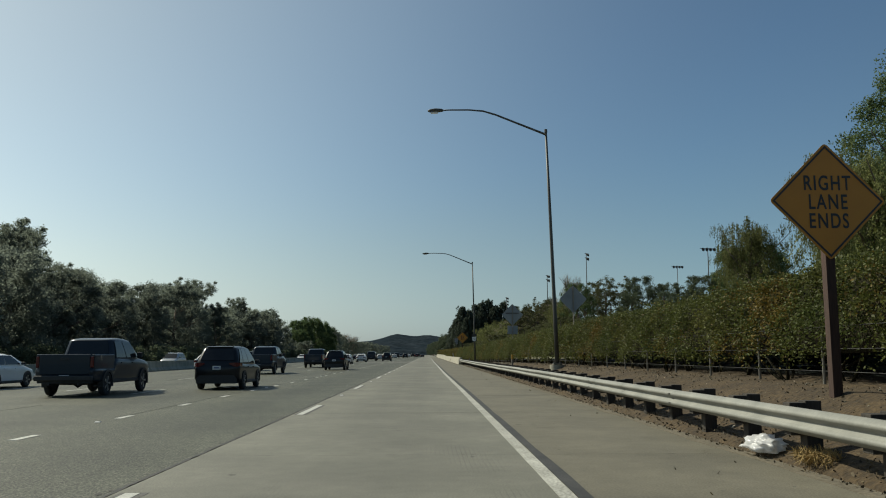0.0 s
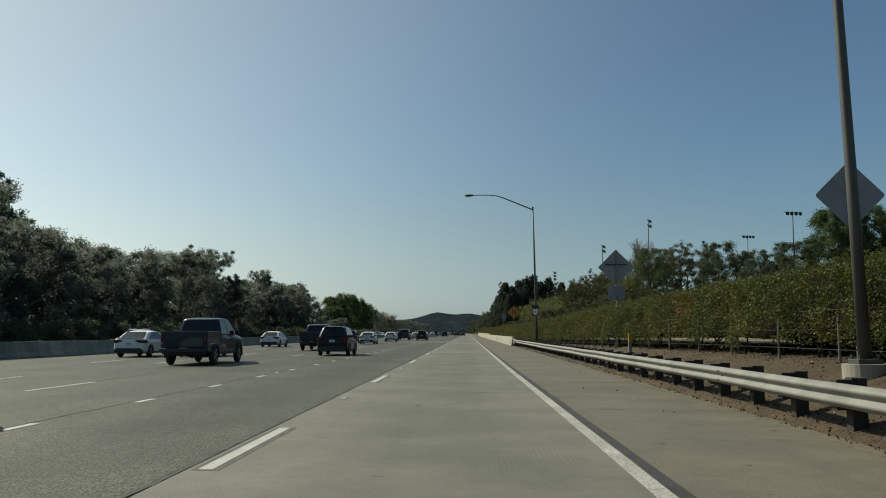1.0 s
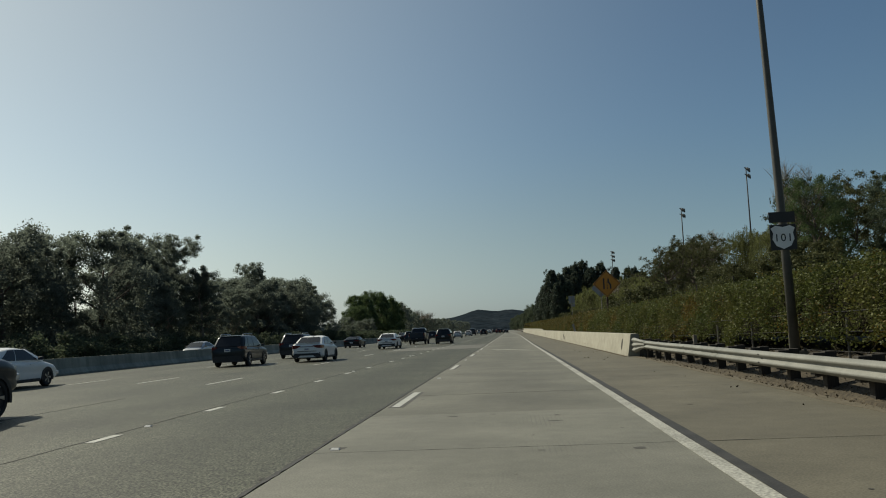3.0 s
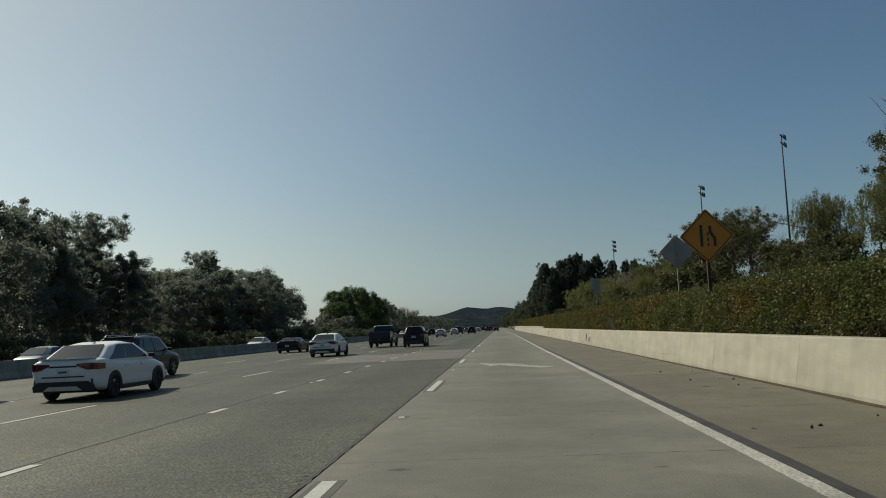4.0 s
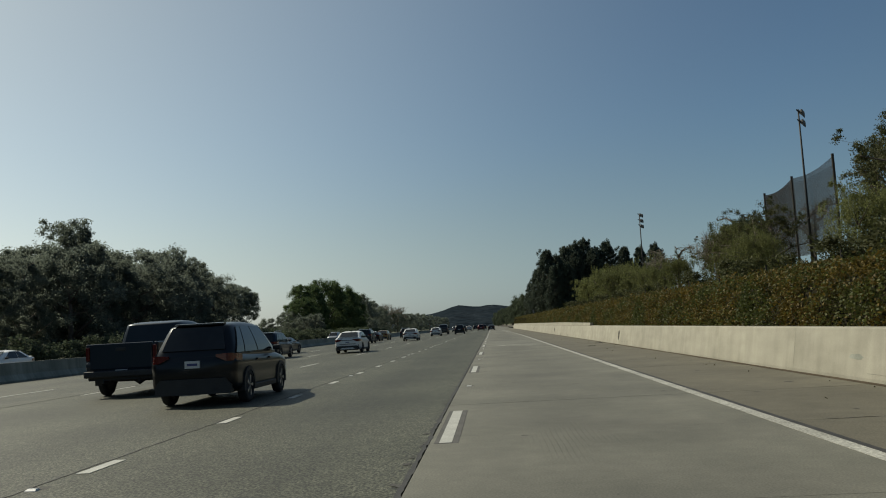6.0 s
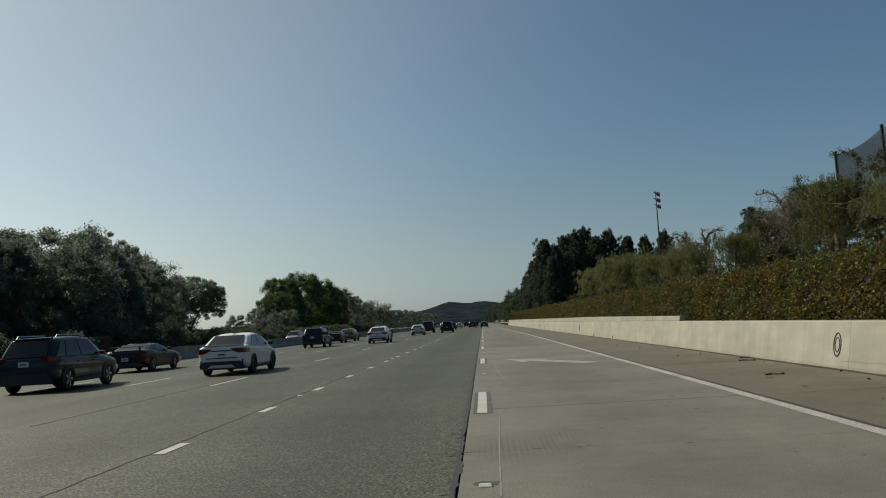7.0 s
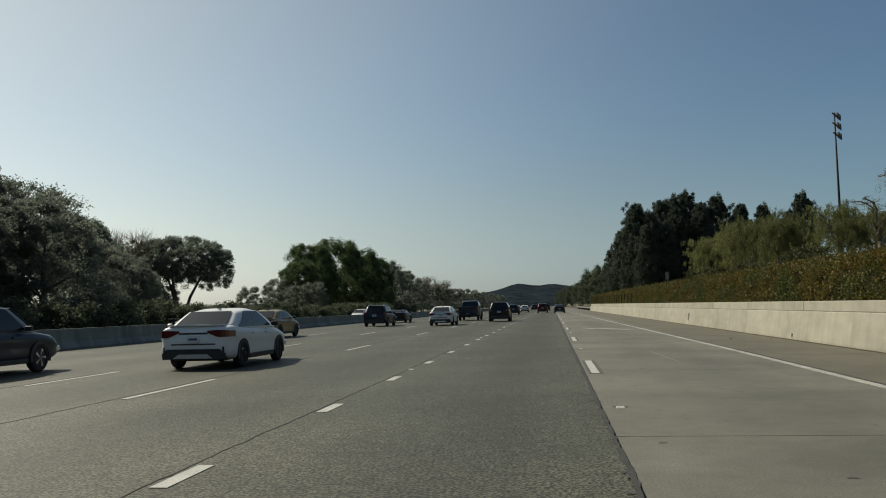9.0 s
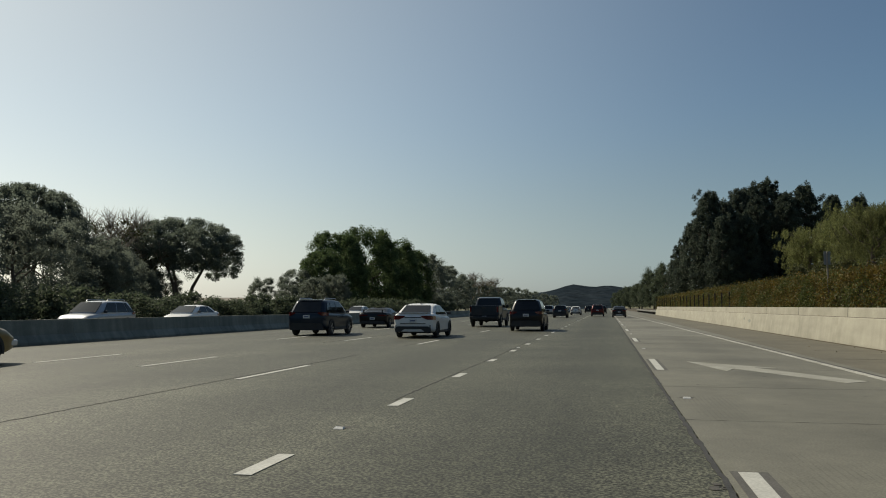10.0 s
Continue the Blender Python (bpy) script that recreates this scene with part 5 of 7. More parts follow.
def hedges():
    length = 9.0
    kinds = []
    for seed, m, dense, big in ((3, 'leaf_vine', 5200, 0.064), (8, 'leaf_vine', 5200, 0.064), (5, 'leaf_rust', 3600, 0.076), (12, 'leaf_rust', 3600, 0.076)):
        p, rng = hedge_mesh(seed, length, dense)
        p2 = p.copy()
        p2[:, 2] *= 2.35
        sizes = big * (0.6 + 0.8 * rng.random(len(p2)))
        me = cards("foliage", p2, sizes, M['leaf_vine'], rng, 0.5, 0, 0.75)
        me.materials.append(M['leaf_rust'])
        # some leaves have turned rusty, in patches
        frac = 0.05 if m == 'leaf_vine' else 0.46
        idx = np.array([1 if noise.noise((a * 0.33, b * 0.8, seed)) * 1.0 + rng.normal() * 0.24 > (0.5 - frac) else 0 for a, b in zip(p2[:, 1], p2[:, 2])], dtype=np.int32)
        me.polygons.foreach_set("material_index", idx)
        # solid core, coloured near-black to stand for the shade between the leaves
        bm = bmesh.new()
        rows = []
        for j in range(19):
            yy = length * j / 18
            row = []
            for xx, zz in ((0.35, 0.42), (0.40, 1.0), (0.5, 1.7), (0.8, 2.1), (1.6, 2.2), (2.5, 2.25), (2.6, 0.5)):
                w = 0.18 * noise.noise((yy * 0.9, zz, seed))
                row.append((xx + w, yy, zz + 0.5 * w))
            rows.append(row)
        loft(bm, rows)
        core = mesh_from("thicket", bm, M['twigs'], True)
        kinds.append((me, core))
    stems = []
    for seed in range(6):
        # one trunk that forks low into four twisting shoots
        rng = np.random.default_rng(seed)
        bm = bmesh.new()
        foot = Vector((0.55, 0, -0.75))
        fork = Vector((0.53 + rng.normal() * 0.04, rng.normal() * 0.05, -0.3))
        tube(bm, [foot, fork], [0.075, 0.06], 6)
        for s in range(4):
            b = Vector((0.5 + rng.normal() * 0.12, rng.normal() * 0.22, -0.02))
            c = Vector((0.45 + rng.normal() * 0.15, rng.normal() * 0.7, 0.4))
            d = Vector((0.45 + rng.normal() * 0.15, c.y + rng.normal() * 0.4, 1.1))
            tube(bm, [fork.lerp(foot, 0.2), b, c, d], [0.045, 0.035, 0.024, 0.012], 5)
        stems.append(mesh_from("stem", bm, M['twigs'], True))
    i = 0
    y = 2.0
    while y < 425:
        rust = y > 135
        kind = kinds[(i % 2) + (2 if rust else 0)]
        face, after = hedge_face(y), hedge_face(y + length)
        low = bank(face + 0.3, y + 4) + (0.16 if y < 32 else 0.08 if y < 58 else 0.10 if y < 118 else 0.05)
        h0, h1 = (1.35 + (hedge_top(v) - 1.35) * hedge_part(v) for v in (y, y + length))
        s = ((h0 + h1) / 2 - low) / 2.45
        lean = Matrix(((1, (after - face) / length, 0, 0), (0, 1, 0, 0), (0, (h1 - h0) / length / s, 1, -(h1 - h0) / 2 / s), (0, 0, 0, 1)))
        root = thing("vine_hedge", "dense vine hedge turning rusty above the concrete barrier" if rust else "dense green vine hedge grown over a wire fence", "hedge", "vine hedges",
                     at=pose(face, y, low) @ Matrix.Diagonal((1, 1, s, 1)) @ lean)
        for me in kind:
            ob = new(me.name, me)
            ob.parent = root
        for k in range(4):
            ob = new("stem", stems[(i + 5 * k) % 6])
            ob.parent = root
            ob.location = (0, 0.9 + 2.2 * k + 0.5 * noise.noise((i * 3.7, k * 2.3, 1)), 0)
        i += 1
        y += length


hedges()

# ---------------------------------------------------------------- roadside things
def guardrail():
    rail = thing("guardrail", "galvanised W-beam guardrail on dark weathered posts", "guardrail")
    def prof(extra=0.0):
        # cross-section of the beam, front towards the road
        d = 0.08
        wave = [(0.0, 0.0), (-0.2, 0.008), (-0.8, 0.045), (-1.0, 0.062), (-1.0, 0.088), (-0.8, 0.105), (-0.12, 0.142)]
        pts = [(d * a, b) for a, b in wave] + [(d * a, 0.31 - b) for a, b in wave[::-1]]
        if extra:
            pts = pts[:-1] + [(d * a, 0.17 + b) for a, b in [(-0.12, 0.142)] + [(a, 0.31 - b) for a, b in wave[::-1]][1:]]
        return pts
    x0 = 7.62
    def beam(y0, y1, za, zb):
        bm = bmesh.new()
        f = prof()
        ring = lambda y, z: [(x0 + a, y, z + b) for a, b in f] + [(x0 + a + 0.006, y, z + b) for a, b in f[::-1]]
        loft(bm, [ring(y0, za), ring(y1, zb)], cap=False)
        return bm
    zr = lambda y: 0.42 - 0.05 * smooth(y, 30, 80) + 0.022 * noise.noise((0, y * 0.3, 4))
    y = -22.0
    while y < 108:
        y2 = y + 3.81
        part("rail", beam(y, y2 + 0.12, zr(y), zr(y2)), M['steel'], rail, smooth=True, at=pose(-0.006 if int(y * 3) % 2 else 0, 0, 0))
        y = y2
    # widened end piece that bolts to the wall
    f2 = prof(1.0)
    bm = bmesh.new()
    rings = []
    for k, (yy, s) in enumerate(((y, 0.0), (y + 0.9, 0.15), (y + 2.0, 1.0), (114.35, 1.0))):
        z = zr(yy) - 0.19 * s
        w = 0.31 + 0.29 * s
        pr = [(a, b * w / 0.48) for a, b in f2]
        rings.append([(x0 - 0.10 * s + a, yy, z + b) for a, b in pr] + [(x0 - 0.10 * s + a + 0.006, yy, z + b) for a, b in pr[::-1]])
    loft(bm, rings)
    part("end_rail", bm, M['steel'], rail, "widened end rail bolted to the barrier")
    post = mesh_from("post", box(bmesh.new(), 0.2, 0.4, -0.1, 0.1, -1.1, 0.06, 0.008), M['post_wood'])
    block = mesh_from("block", box(bmesh.new(), 0.0, 0.198, -0.1, 0.1, -0.36, 0.038, 0.008), M['post_wood'])
    bolt = mesh_from("bolt", prism(bmesh.new(), [(0.02 * math.cos(a), 0.02 * math.sin(a)) for a in [k * math.pi / 3 for k in range(6)]], 'x', -0.014, 0.0), M['pole'])
    yy = -21.0
    while yy < 113:
        z = zr(yy) + 0.31
        for me, dx, dz in ((post, 0, 0), (block, 0, 0), (bolt, -0.0, -0.155)):
            ob = new(me.name, me)
            ob.parent = rail
            ob.location = (x0 + 0.006 + dx, yy, z + dz)
        yy += 1.905


guardrail()


def far_rail():
    rail = thing("guardrail", "short galvanised guardrail beyond the barrier's far end", "guardrail")
    f = [(0.0, 0.0), (-0.08, 0.05), (-0.08, 0.1), (0.0, 0.15), (-0.08, 0.2), (-0.08, 0.26), (0.0, 0.31)]
    ring = lambda y: [(7.6 + a, y, 0.42 + b) for a, b in f] + [(7.61 + a, y, 0.42 + b) for a, b in f[::-1]]
    part("rail", loft(bmesh.new(), [ring(415), ring(520)]), M['steel'], rail)
    me = mesh_from("post", box(bmesh.new(), 7.62, 7.8, -0.09, 0.09, -0.3, 0.72), M['post_wood'])
    for k in range(27):
        ob = new("post", me)
        ob.parent = rail
        ob.location = (0, 416 + 3.81 * k, 0)


far_rail()


def street_lamp(x, y, z, lean):
    lamp = thing("street_lamp", "tall grey steel freeway lamp with curved arm", "street lamp", "freeway lamps", at=pose(x, y, z, 0, lean, 0))
    part("footing", prism(bmesh.new(), [(0.36 * math.cos(a), 0.36 * math.sin(a)) for a in [k * math.pi / 14 for k in range(28)]], 'z', -0.6, 0.12), M['barrier'], lamp, "round concrete footing")
    part("base_plate", box(bmesh.new(), -0.2, 0.2, -0.2, 0.2, 0.12, 0.2, 0.01), M['pole'], lamp)
    bolt = mesh_from("bolt", prism(bmesh.new(), [(0.025 * math.cos(a), 0.025 * math.sin(a)) for a in [k * math.pi / 3 for k in range(6)]], 'z', 0.2, 0.27), M['pole'])
    for a in (-0.15, 0.15):
        for b in (-0.15, 0.15):
            ob = new("bolt", bolt)
            ob.parent = lamp
            ob.location = (a, b, 0)
    part("mast", tube(bmesh.new(), [(0, 0, 0.2), (-0.03, 0, 3), (-0.08, 0, 7.5), (-0.14, 0, 11.45)], [0.105, 0.092, 0.072, 0.056], 14), M['pole'], lamp, smooth=True)
    part("cap", prism(bmesh.new(), [(-0.14 + 0.075 * math.cos(a), 0.075 * math.sin(a)) for a in [k * math.pi / 6 for k in range(12)]], 'z', 11.42, 11.58), M['pole'], lamp)
    arm = [(-0.14, 0, 11.32), (-0.9, 0, 11.64), (-1.8, 0, 12.02), (-2.6, 0, 12.36), (-3.2, 0, 12.55), (-3.9, 0, 12.62), (-4.8, 0, 12.63), (-5.2, 0, 12.62)]
    part("arm", tube(bmesh.new(), arm, [0.055, 0.052, 0.048, 0.045, 0.042, 0.038, 0.034, 0.033], 10), M['pole'], lamp, smooth=True)
    bm = bmesh.new()
    rings = []
    for yy, w, h, zc in ((-5.15, 0.05, 0.05, 0.0), (-5.25, 0.11, 0.08, 0.01), (-5.55, 0.16, 0.11, 0.0), (-5.80, 0.15, 0.08, -0.01), (-5.92, 0.08, 0.03, -0.01)):
        rings.append([(yy, w * math.cos(a), 12.61 + zc + h * math.sin(a)) for a in [k * math.pi / 6 for k in range(12)]])
    loft(bm, rings)
    part("lamp_head", bm, M['pole'], lamp, "cobra-head luminaire", smooth=True)
    part("lens", box(bmesh.new(), -5.78, -5.42, -0.1, 0.1, 12.48, 12.53, 0.01), M['head'], lamp, "clear lens")
    return lamp


lamp = street_lamp(9.3, 40.7, 0.75, -1.0)
copy_thing(lamp, pose(8.55, 96.9, 0.42, 0, -0.5, 0))


def diamond(bm, side, thick, r=0.06):
    """A square plate with rounded corners standing on its point, front towards -y."""
    pts = []
    h = side / 2
    for cx, cz, a0 in ((h - r, h - r, 0), (-h + r, h - r, 90), (-h + r, -h + r, 180), (h - r, -h + r, 270)):
        for k in range(5):
            a = radians(a0 + 22.5 * k)
            px, pz = cx + r * math.cos(a), cz + r * math.sin(a)
            pts.append(((px - pz) * 0.70711, (px + pz) * 0.70711))
    return prism(bm, pts, 'y', 0.0, thick)


def lettering(text, size, material, parent, x, y, z, name="lettering", narrow=1.0, bold=0.006):
    cu = bpy.data.curves.new(name, 'FONT')
    cu.body, cu.size, cu.align_x, cu.align_y = text, size, 'CENTER', 'CENTER'
    cu.extrude, cu.offset, cu.space_character = 0.002, bold * size, 1.2
    tmp = new("lettering_source", cu)
    me = bpy.data.meshes.new_from_object(tmp.evaluated_get(bpy.context.evaluated_depsgraph_get()))
    bpy.data.objects.remove(tmp)
    me.materials.clear()
    me.materials.append(material)
    ob = new(name, me)
    ob.parent = parent
    ob.matrix_basis = pose(x, y, z, 90, 0, 0) @ Matrix.Diagonal((narrow, 1, 1, 1))
    return ob


def sign_right_lane_ends():
    s = thing("warning_sign", "orange diamond warning sign with three black words, brown wooden post", "road sign", at=pose(9.42, 13.65, 0.6, 0, 0, 2))
    part("post", box(bmesh.new(), -0.075, 0.075, 0.02, 0.17, -0.7, 3.9, 0.008), M['sign_wood'], s, "brown wooden post")
    part("plate", diamond(bmesh.new(), 1.32, 0.004), M['sign_orange'], s, "orange sign face", at=pose(0, -0.004, 3.14))
    bm = bmesh.new()
    for k in range(4):
        a = math.pi / 2 * k + math.pi / 4 + math.pi / 4
        c, sn = math.cos(a), math.sin(a)
        c2, s2 = math.cos(a + math.pi / 2), math.sin(a + math.pi / 2)
        R1, R0 = 0.885, 0.845
        loft(bm, [[(R1 * c, -0.006, R1 * sn), (R1 * c2, -0.006, R1 * s2), (R0 * c2, -0.006, R0 * s2), (R0 * c, -0.006, R0 * sn)],
                  [(R1 * c, -0.003, R1 * sn), (R1 * c2, -0.003, R1 * s2), (R0 * c2, -0.003, R0 * s2), (R0 * c, -0.003, R0 * sn)]])
    part("border", bm, M['sign_black'], s, "black border", at=pose(0, -0.004, 3.14))
    for k, t in enumerate(("RIGHT", "LANE", "ENDS")):
        lettering(t, 0.33, M['sign_black'], s, 0.0, -0.008, 3.14 + 0.275 - 0.30 * k, narrow=0.70, bold=0.014)


sign_right_lane_ends()


def sign_merge():
    s = thing("warning_sign", "orange diamond lane-merge sign on a post above the hedge", "road sign", at=pose(8.5, 130.7, 1.17, 0, 0, 2))
    part("post", box(bmesh.new(), -0.05, 0.05, 0.02, 0.12, -1.6, 3.3, 0.006), M['sign_wood'], s)
    part("plate", diamond(bmesh.new(), 1.22, 0.004), M['sign_orange'], s, "orange sign face", at=pose(0, -0.004, 2.75))
    bm = bmesh.new()
    for a in range(4):
        p = radians(90 * a)
        q = radians(90 * a + 90)
        loft(bm, [[(0.81 * math.cos(p), y, 0.81 * math.sin(p)), (0.81 * math.cos(q), y, 0.81 * math.sin(q)), (0.77 * math.cos(q), y, 0.77 * math.sin(q)), (0.77 * math.cos(p), y, 0.77 * math.sin(p))] for y in (-0.006, -0.003)])
    part("border", bm, M['sign_black'], s, at=pose(0, -0.004, 2.75))
    part("left_line", box(bmesh.new(), -0.22, -0.13, -0.010, -0.004, 2.42, 3.10), M['sign_black'], s)
    bm = prism(bmesh.new(), [(0.06, 0.32), (0.15, 0.32), (0.15, 0.14), (0.28, -0.06), (0.28, -0.33), (0.19, -0.33), (0.19, -0.10), (0.06, 0.10)], 'y', -0.010, -0.004)
    part("right_line", bm, M['sign_black'], s, at=pose(0, 0, 2.75))
    for k in range(3):
        part("lane_mark", box(bmesh.new(), 0.0, 0.05, -0.010, -0.004, 2.42 + 0.17 * k, 2.52 + 0.17 * k), M['sign_black'], s)


sign_merge()


def sign_from_behind(x, y, z, base, side, label, lower=None, brace=True):
    """A diamond plate seen from its bare metal back, with its stiffener and post."""
    s = thing("road_sign", label, "road sign", "signs facing the other way", at=pose(x, y, base))
    part("post", box(bmesh.new(), -0.028, 0.028, -0.04, 0.03, -1.0, z - base + side * 0.62, 0.004), M['grey_wood'], s)
    part("plate", diamond(bmesh.new(), side, 0.004), M['sign_back'], s, "bare aluminium back", at=pose(0, 0.03, z - base))
    if brace:
        part("brace", box(bmesh.new(), -side * 0.42, side * 0.42, 0.0, 0.028, z - base + 0.10, z - base + 0.15), M['sign_wood'], s)
    if lower:
        part("lower_plate", box(bmesh.new(), -lower / 2, lower / 2, 0.03, 0.035, z - base - 0.85 - lower * 0.8, z - base - 0.85, 0.0), M['sign_back'], s)
    return s


sign_from_behind(10.7, 44.0, 4.2, 1.1, 1.02, "bare aluminium back of a diamond sign above the hedge", None, False)
sign_from_behind(9.75, 65.9, 4.42, 1.0, 1.2, "bare aluminium back of a diamond sign with lower plate", 0.8)
sign_from_behind(8.75, 136.45, 3.92, 0.9, 0.93, "bare aluminium back of a tall diamond sign behind the barrier", None, False)


def plate_sign(x, y, z, w, h, label, small=None, base=0.9):
    s = thing("road_sign", label, "road sign", at=pose(x, y, base))
    part("post", box(bmesh.new(), -0.028, 0.028, -0.04, 0.02, -0.6, z - base + h / 2, 0.004), M['grey_wood'], s)
    part("plate", box(bmesh.new(), -w / 2, w / 2, 0.02, 0.026, z - base - h / 2, z - base + h / 2), M['sign_back'], s)
    if small:
        part("lower_plate", box(bmesh.new(), -small / 2 + 0.1, small / 2 + 0.1, 0.02, 0.026, z - base - h / 2 - small * 0.75, z - base - h / 2 - 0.04), M['sign_back'], s)


plate_sign(8.6, 162.2, 4.02, 0.61, 0.76, "bare back of a rectangular sign with smaller plate below", 0.42)
plate_sign(8.15, 303.1, 3.35, 0.26, 0.55, "small rectangular marker on a post in the hedge")


def route_sign():
    s = thing("route_sign", "white route shield reading 101 fixed to the lamp mast", "road sign", at=pose(8.45, 96.78, 3.1) @ Matrix.Scale(0.78, 4))
    shield = [(0.0, -0.33), (0.2, -0.24), (0.3, -0.05), (0.27, 0.12), (0.33, 0.26), (0.2, 0.33), (0.0, 0.29), (-0.2, 0.33), (-0.33, 0.26), (-0.27, 0.12), (-0.3, -0.05), (-0.2, -0.24)]
    part("backing", prism(bmesh.new(), [(-0.36, -0.36), (0.36, -0.36), (0.36, 0.36), (-0.36, 0.36)], 'y', 0.0, 0.006), M['sign_black'], s, "black backing plate")
    part("shield", prism(bmesh.new(), shield, 'y', -0.004, 0.0), M['sign_white'], s, "white shield")
    lettering("101", 0.30, M['sign_black'], s, 0.0, -0.007, -0.02)
    part("upper_plate", box(bmesh.new(), -0.36, 0.36, 0.0, 0.006, 0.42, 0.72), M['sign_black'], s, "dark plate above the shield")


route_sign()


def field_light(x, y, ztop, cols, rows, turn):
    zb = bank(x, y)
    h = ztop - zb
    s = thing("field_light", "tall sports-field light mast with lamp cluster", "light mast", "sports field lights", at=pose(x, y, zb, 0, 0, turn))
    part("mast", tube(bmesh.new(), [(0, 0, -0.5), (0, 0, h * 0.5), (0, 0, h)], [0.20, 0.14, 0.09], 10), M['dark_steel'], s, smooth=True)
    for r in range(rows):
        z = h - 0.25 - 1.25 * r
        part("crossarm", box(bmesh.new(), -0.55 * cols, 0.55 * cols, -0.06, 0.06, z - 0.06, z + 0.06), M['dark_steel'], s)
        for c in range(cols):
            cx = (c - (cols - 1) / 2) * 1.05
            bm = bmesh.new()
            rings = []
            for d, rr in ((0.0, 0.14), (0.25, 0.22), (0.5, 0.42), (0.62, 0.46)):
                rings.append([(cx + rr * math.cos(a), -0.05 - d * 0.85, z - 0.1 - 0.45 * d + rr * math.sin(a)) for a in [k * math.pi / 5 for k in range(10)]])
            loft(bm, rings)
            part("floodlight", bm, M['dark_steel'], s, "round metal floodlight")


field_light(49.3, 241.5, 30.6, 2, 2, 60)
field_light(40.7, 261.8, 26.1, 2, 2, 60)
field_light(36.0, 348.9, 25.0, 2, 3, 60)
field_light(88.8, 284.2, 31.4, 4, 1, 10)
field_light(76.9, 217.6, 29.1, 4, 1, 10)


def netting():
    """Dark backstop net between tall posts behind the trees."""
    s = thing("backstop", "dark netting backstop between tall posts", "sports fence")
    pts = [(41.0, 278), (41.0, 267), (41.5, 255)]
    for k, (x, y) in enumerate(pts):
        part("post", tube(bmesh.new(), [(x, y, 4), (x, y, 18.0 + 0.5 * k)], [0.2, 0.17], 8), M['post_wood'], s)
    for (x0, y0), (x1, y1), k in zip(pts, pts[1:], (0, 1)):
        bm = bmesh.new()
        n = 72
        for i in range(n + 1):
            t = i / n
            x, y = x0 + (x1 - x0) * t, y0 + (y1 - y0) * t
            zt = 17.7 + 0.5 * (k + t) - 0.5 * math.sin(math.pi * t)
            tube(bm, [(x, y, 8), (x, y, zt)], [0.028, 0.028], 3, cap=False)
        for i in range(62):
            z0 = 8 + i * 0.155
            tube(bm, [(x0, y0, z0), ((x0 + x1) / 2, (y0 + y1) / 2, z0 - 0.1), (x1, y1, z0 + 0.2)], [0.026] * 3, 3, cap=False)
        part("net", bm, M['trim'], s, "dark net")


netting()


def fence():
    """The wire fence that carries the vines: posts show below the leaves."""
    s = thing("wire_fence", "grey posts and wires of the vine-covered fence", "fence")
    me = mesh_from("post", tube(bmesh.new(), [(0, 0, -0.4), (0, 0, 0.9)], [0.032, 0.028], 7), M['grey_post'])
    y = 4.0
    while y < 128:
        ob = new("post", me)
        ob.parent = s
        x = hedge_face(y) + 0.12 + 0.05 * math.sin(y)
        ob.location = (x, y, bank(x, y))
        y += 3.05
    for k in range(3):
        bm = tube(bmesh.new(), [(hedge_face(yy) + 0.1, yy, bank(hedge_face(yy), yy) + 0.25 + 0.4 * k) for yy in range(2, 130, 6)], [0.006] * len(range(2, 130, 6)), 4)
        part("wire", bm, M['trim'], s)
    # thin posts and a wire above the leaves
    me3 = mesh_from("post", tube(bmesh.new(), [(0, 0, -1.2), (0, 0, 0.24)], [0.03, 0.026], 6), M['post_wood'])
    y = 30.0
    while y < 205:
        ob = new("post", me3)
        ob.parent = s
        x = hedge_face(y) + 1.2
        z = 1.40 + (hedge_top(y) - 1.35) * hedge_part(y) * 1.1
        ob.location = (x, y, z)
        y += 5.0 + 0.5 * math.sin(y)
    me2 = mesh_from("stake", box(bmesh.new(), -0.05, 0.05, -0.03, 0.03, -0.3, 1.7), M['post_wood'])
    y = 330.0
    while y < 424:
        ob = new("stake", me2)
        ob.parent = s
        ob.location = (7.9, y, 0.72 + (y - 330) * 0.005)
        y += 4.2


fence()


def gutter():
    bm = box(bmesh.new(), 11.5, 11.8, -6, 52, 0.70, 0.98, 0.02)
    tagged(part("retaining_kerb", bm, M['shoulder']), "low pale concrete kerb behind the hedge", "kerb", kind="structure")


gutter()


def marker_post(x, y, z, h, label, m, top=False):
    s = thing("marker_post", label, "marker post", at=pose(x, y, z))
    part("shaft", box(bmesh.new(), -0.06, 0.06, -0.05, 0.05, -0.3, h * 0.6 if top else h, 0.01), m, s)
    if top:
        part("top", box(bmesh.new(), -0.065, 0.065, -0.055, 0.055, h * 0.6 + 0.002, h, 0.01), M['sign_yellow'], s, "yellow painted top")


marker_post(9.0, 59.0, bank(9.0, 59), 0.82, "wooden marker post with yellow top in the dirt verge", M['grey_wood'], True)
marker_post(8.35, 105.9, bank(8.35, 105.9), 0.75, "square pale wooden post beside the guardrail", M['grey_wood'])


def leaning_marker():
    s = thing("marker_post", "pale flat plastic marker leaning on top of the barrier", "marker post", at=pose(7.62, 146.9, 0.94, 0, -14, 0))
    part("paddle", box(bmesh.new(), -0.08, 0.08, -0.008, 0.008, 0.0, 0.62, 0.006), M['sign_back'], s)


leaning_marker()


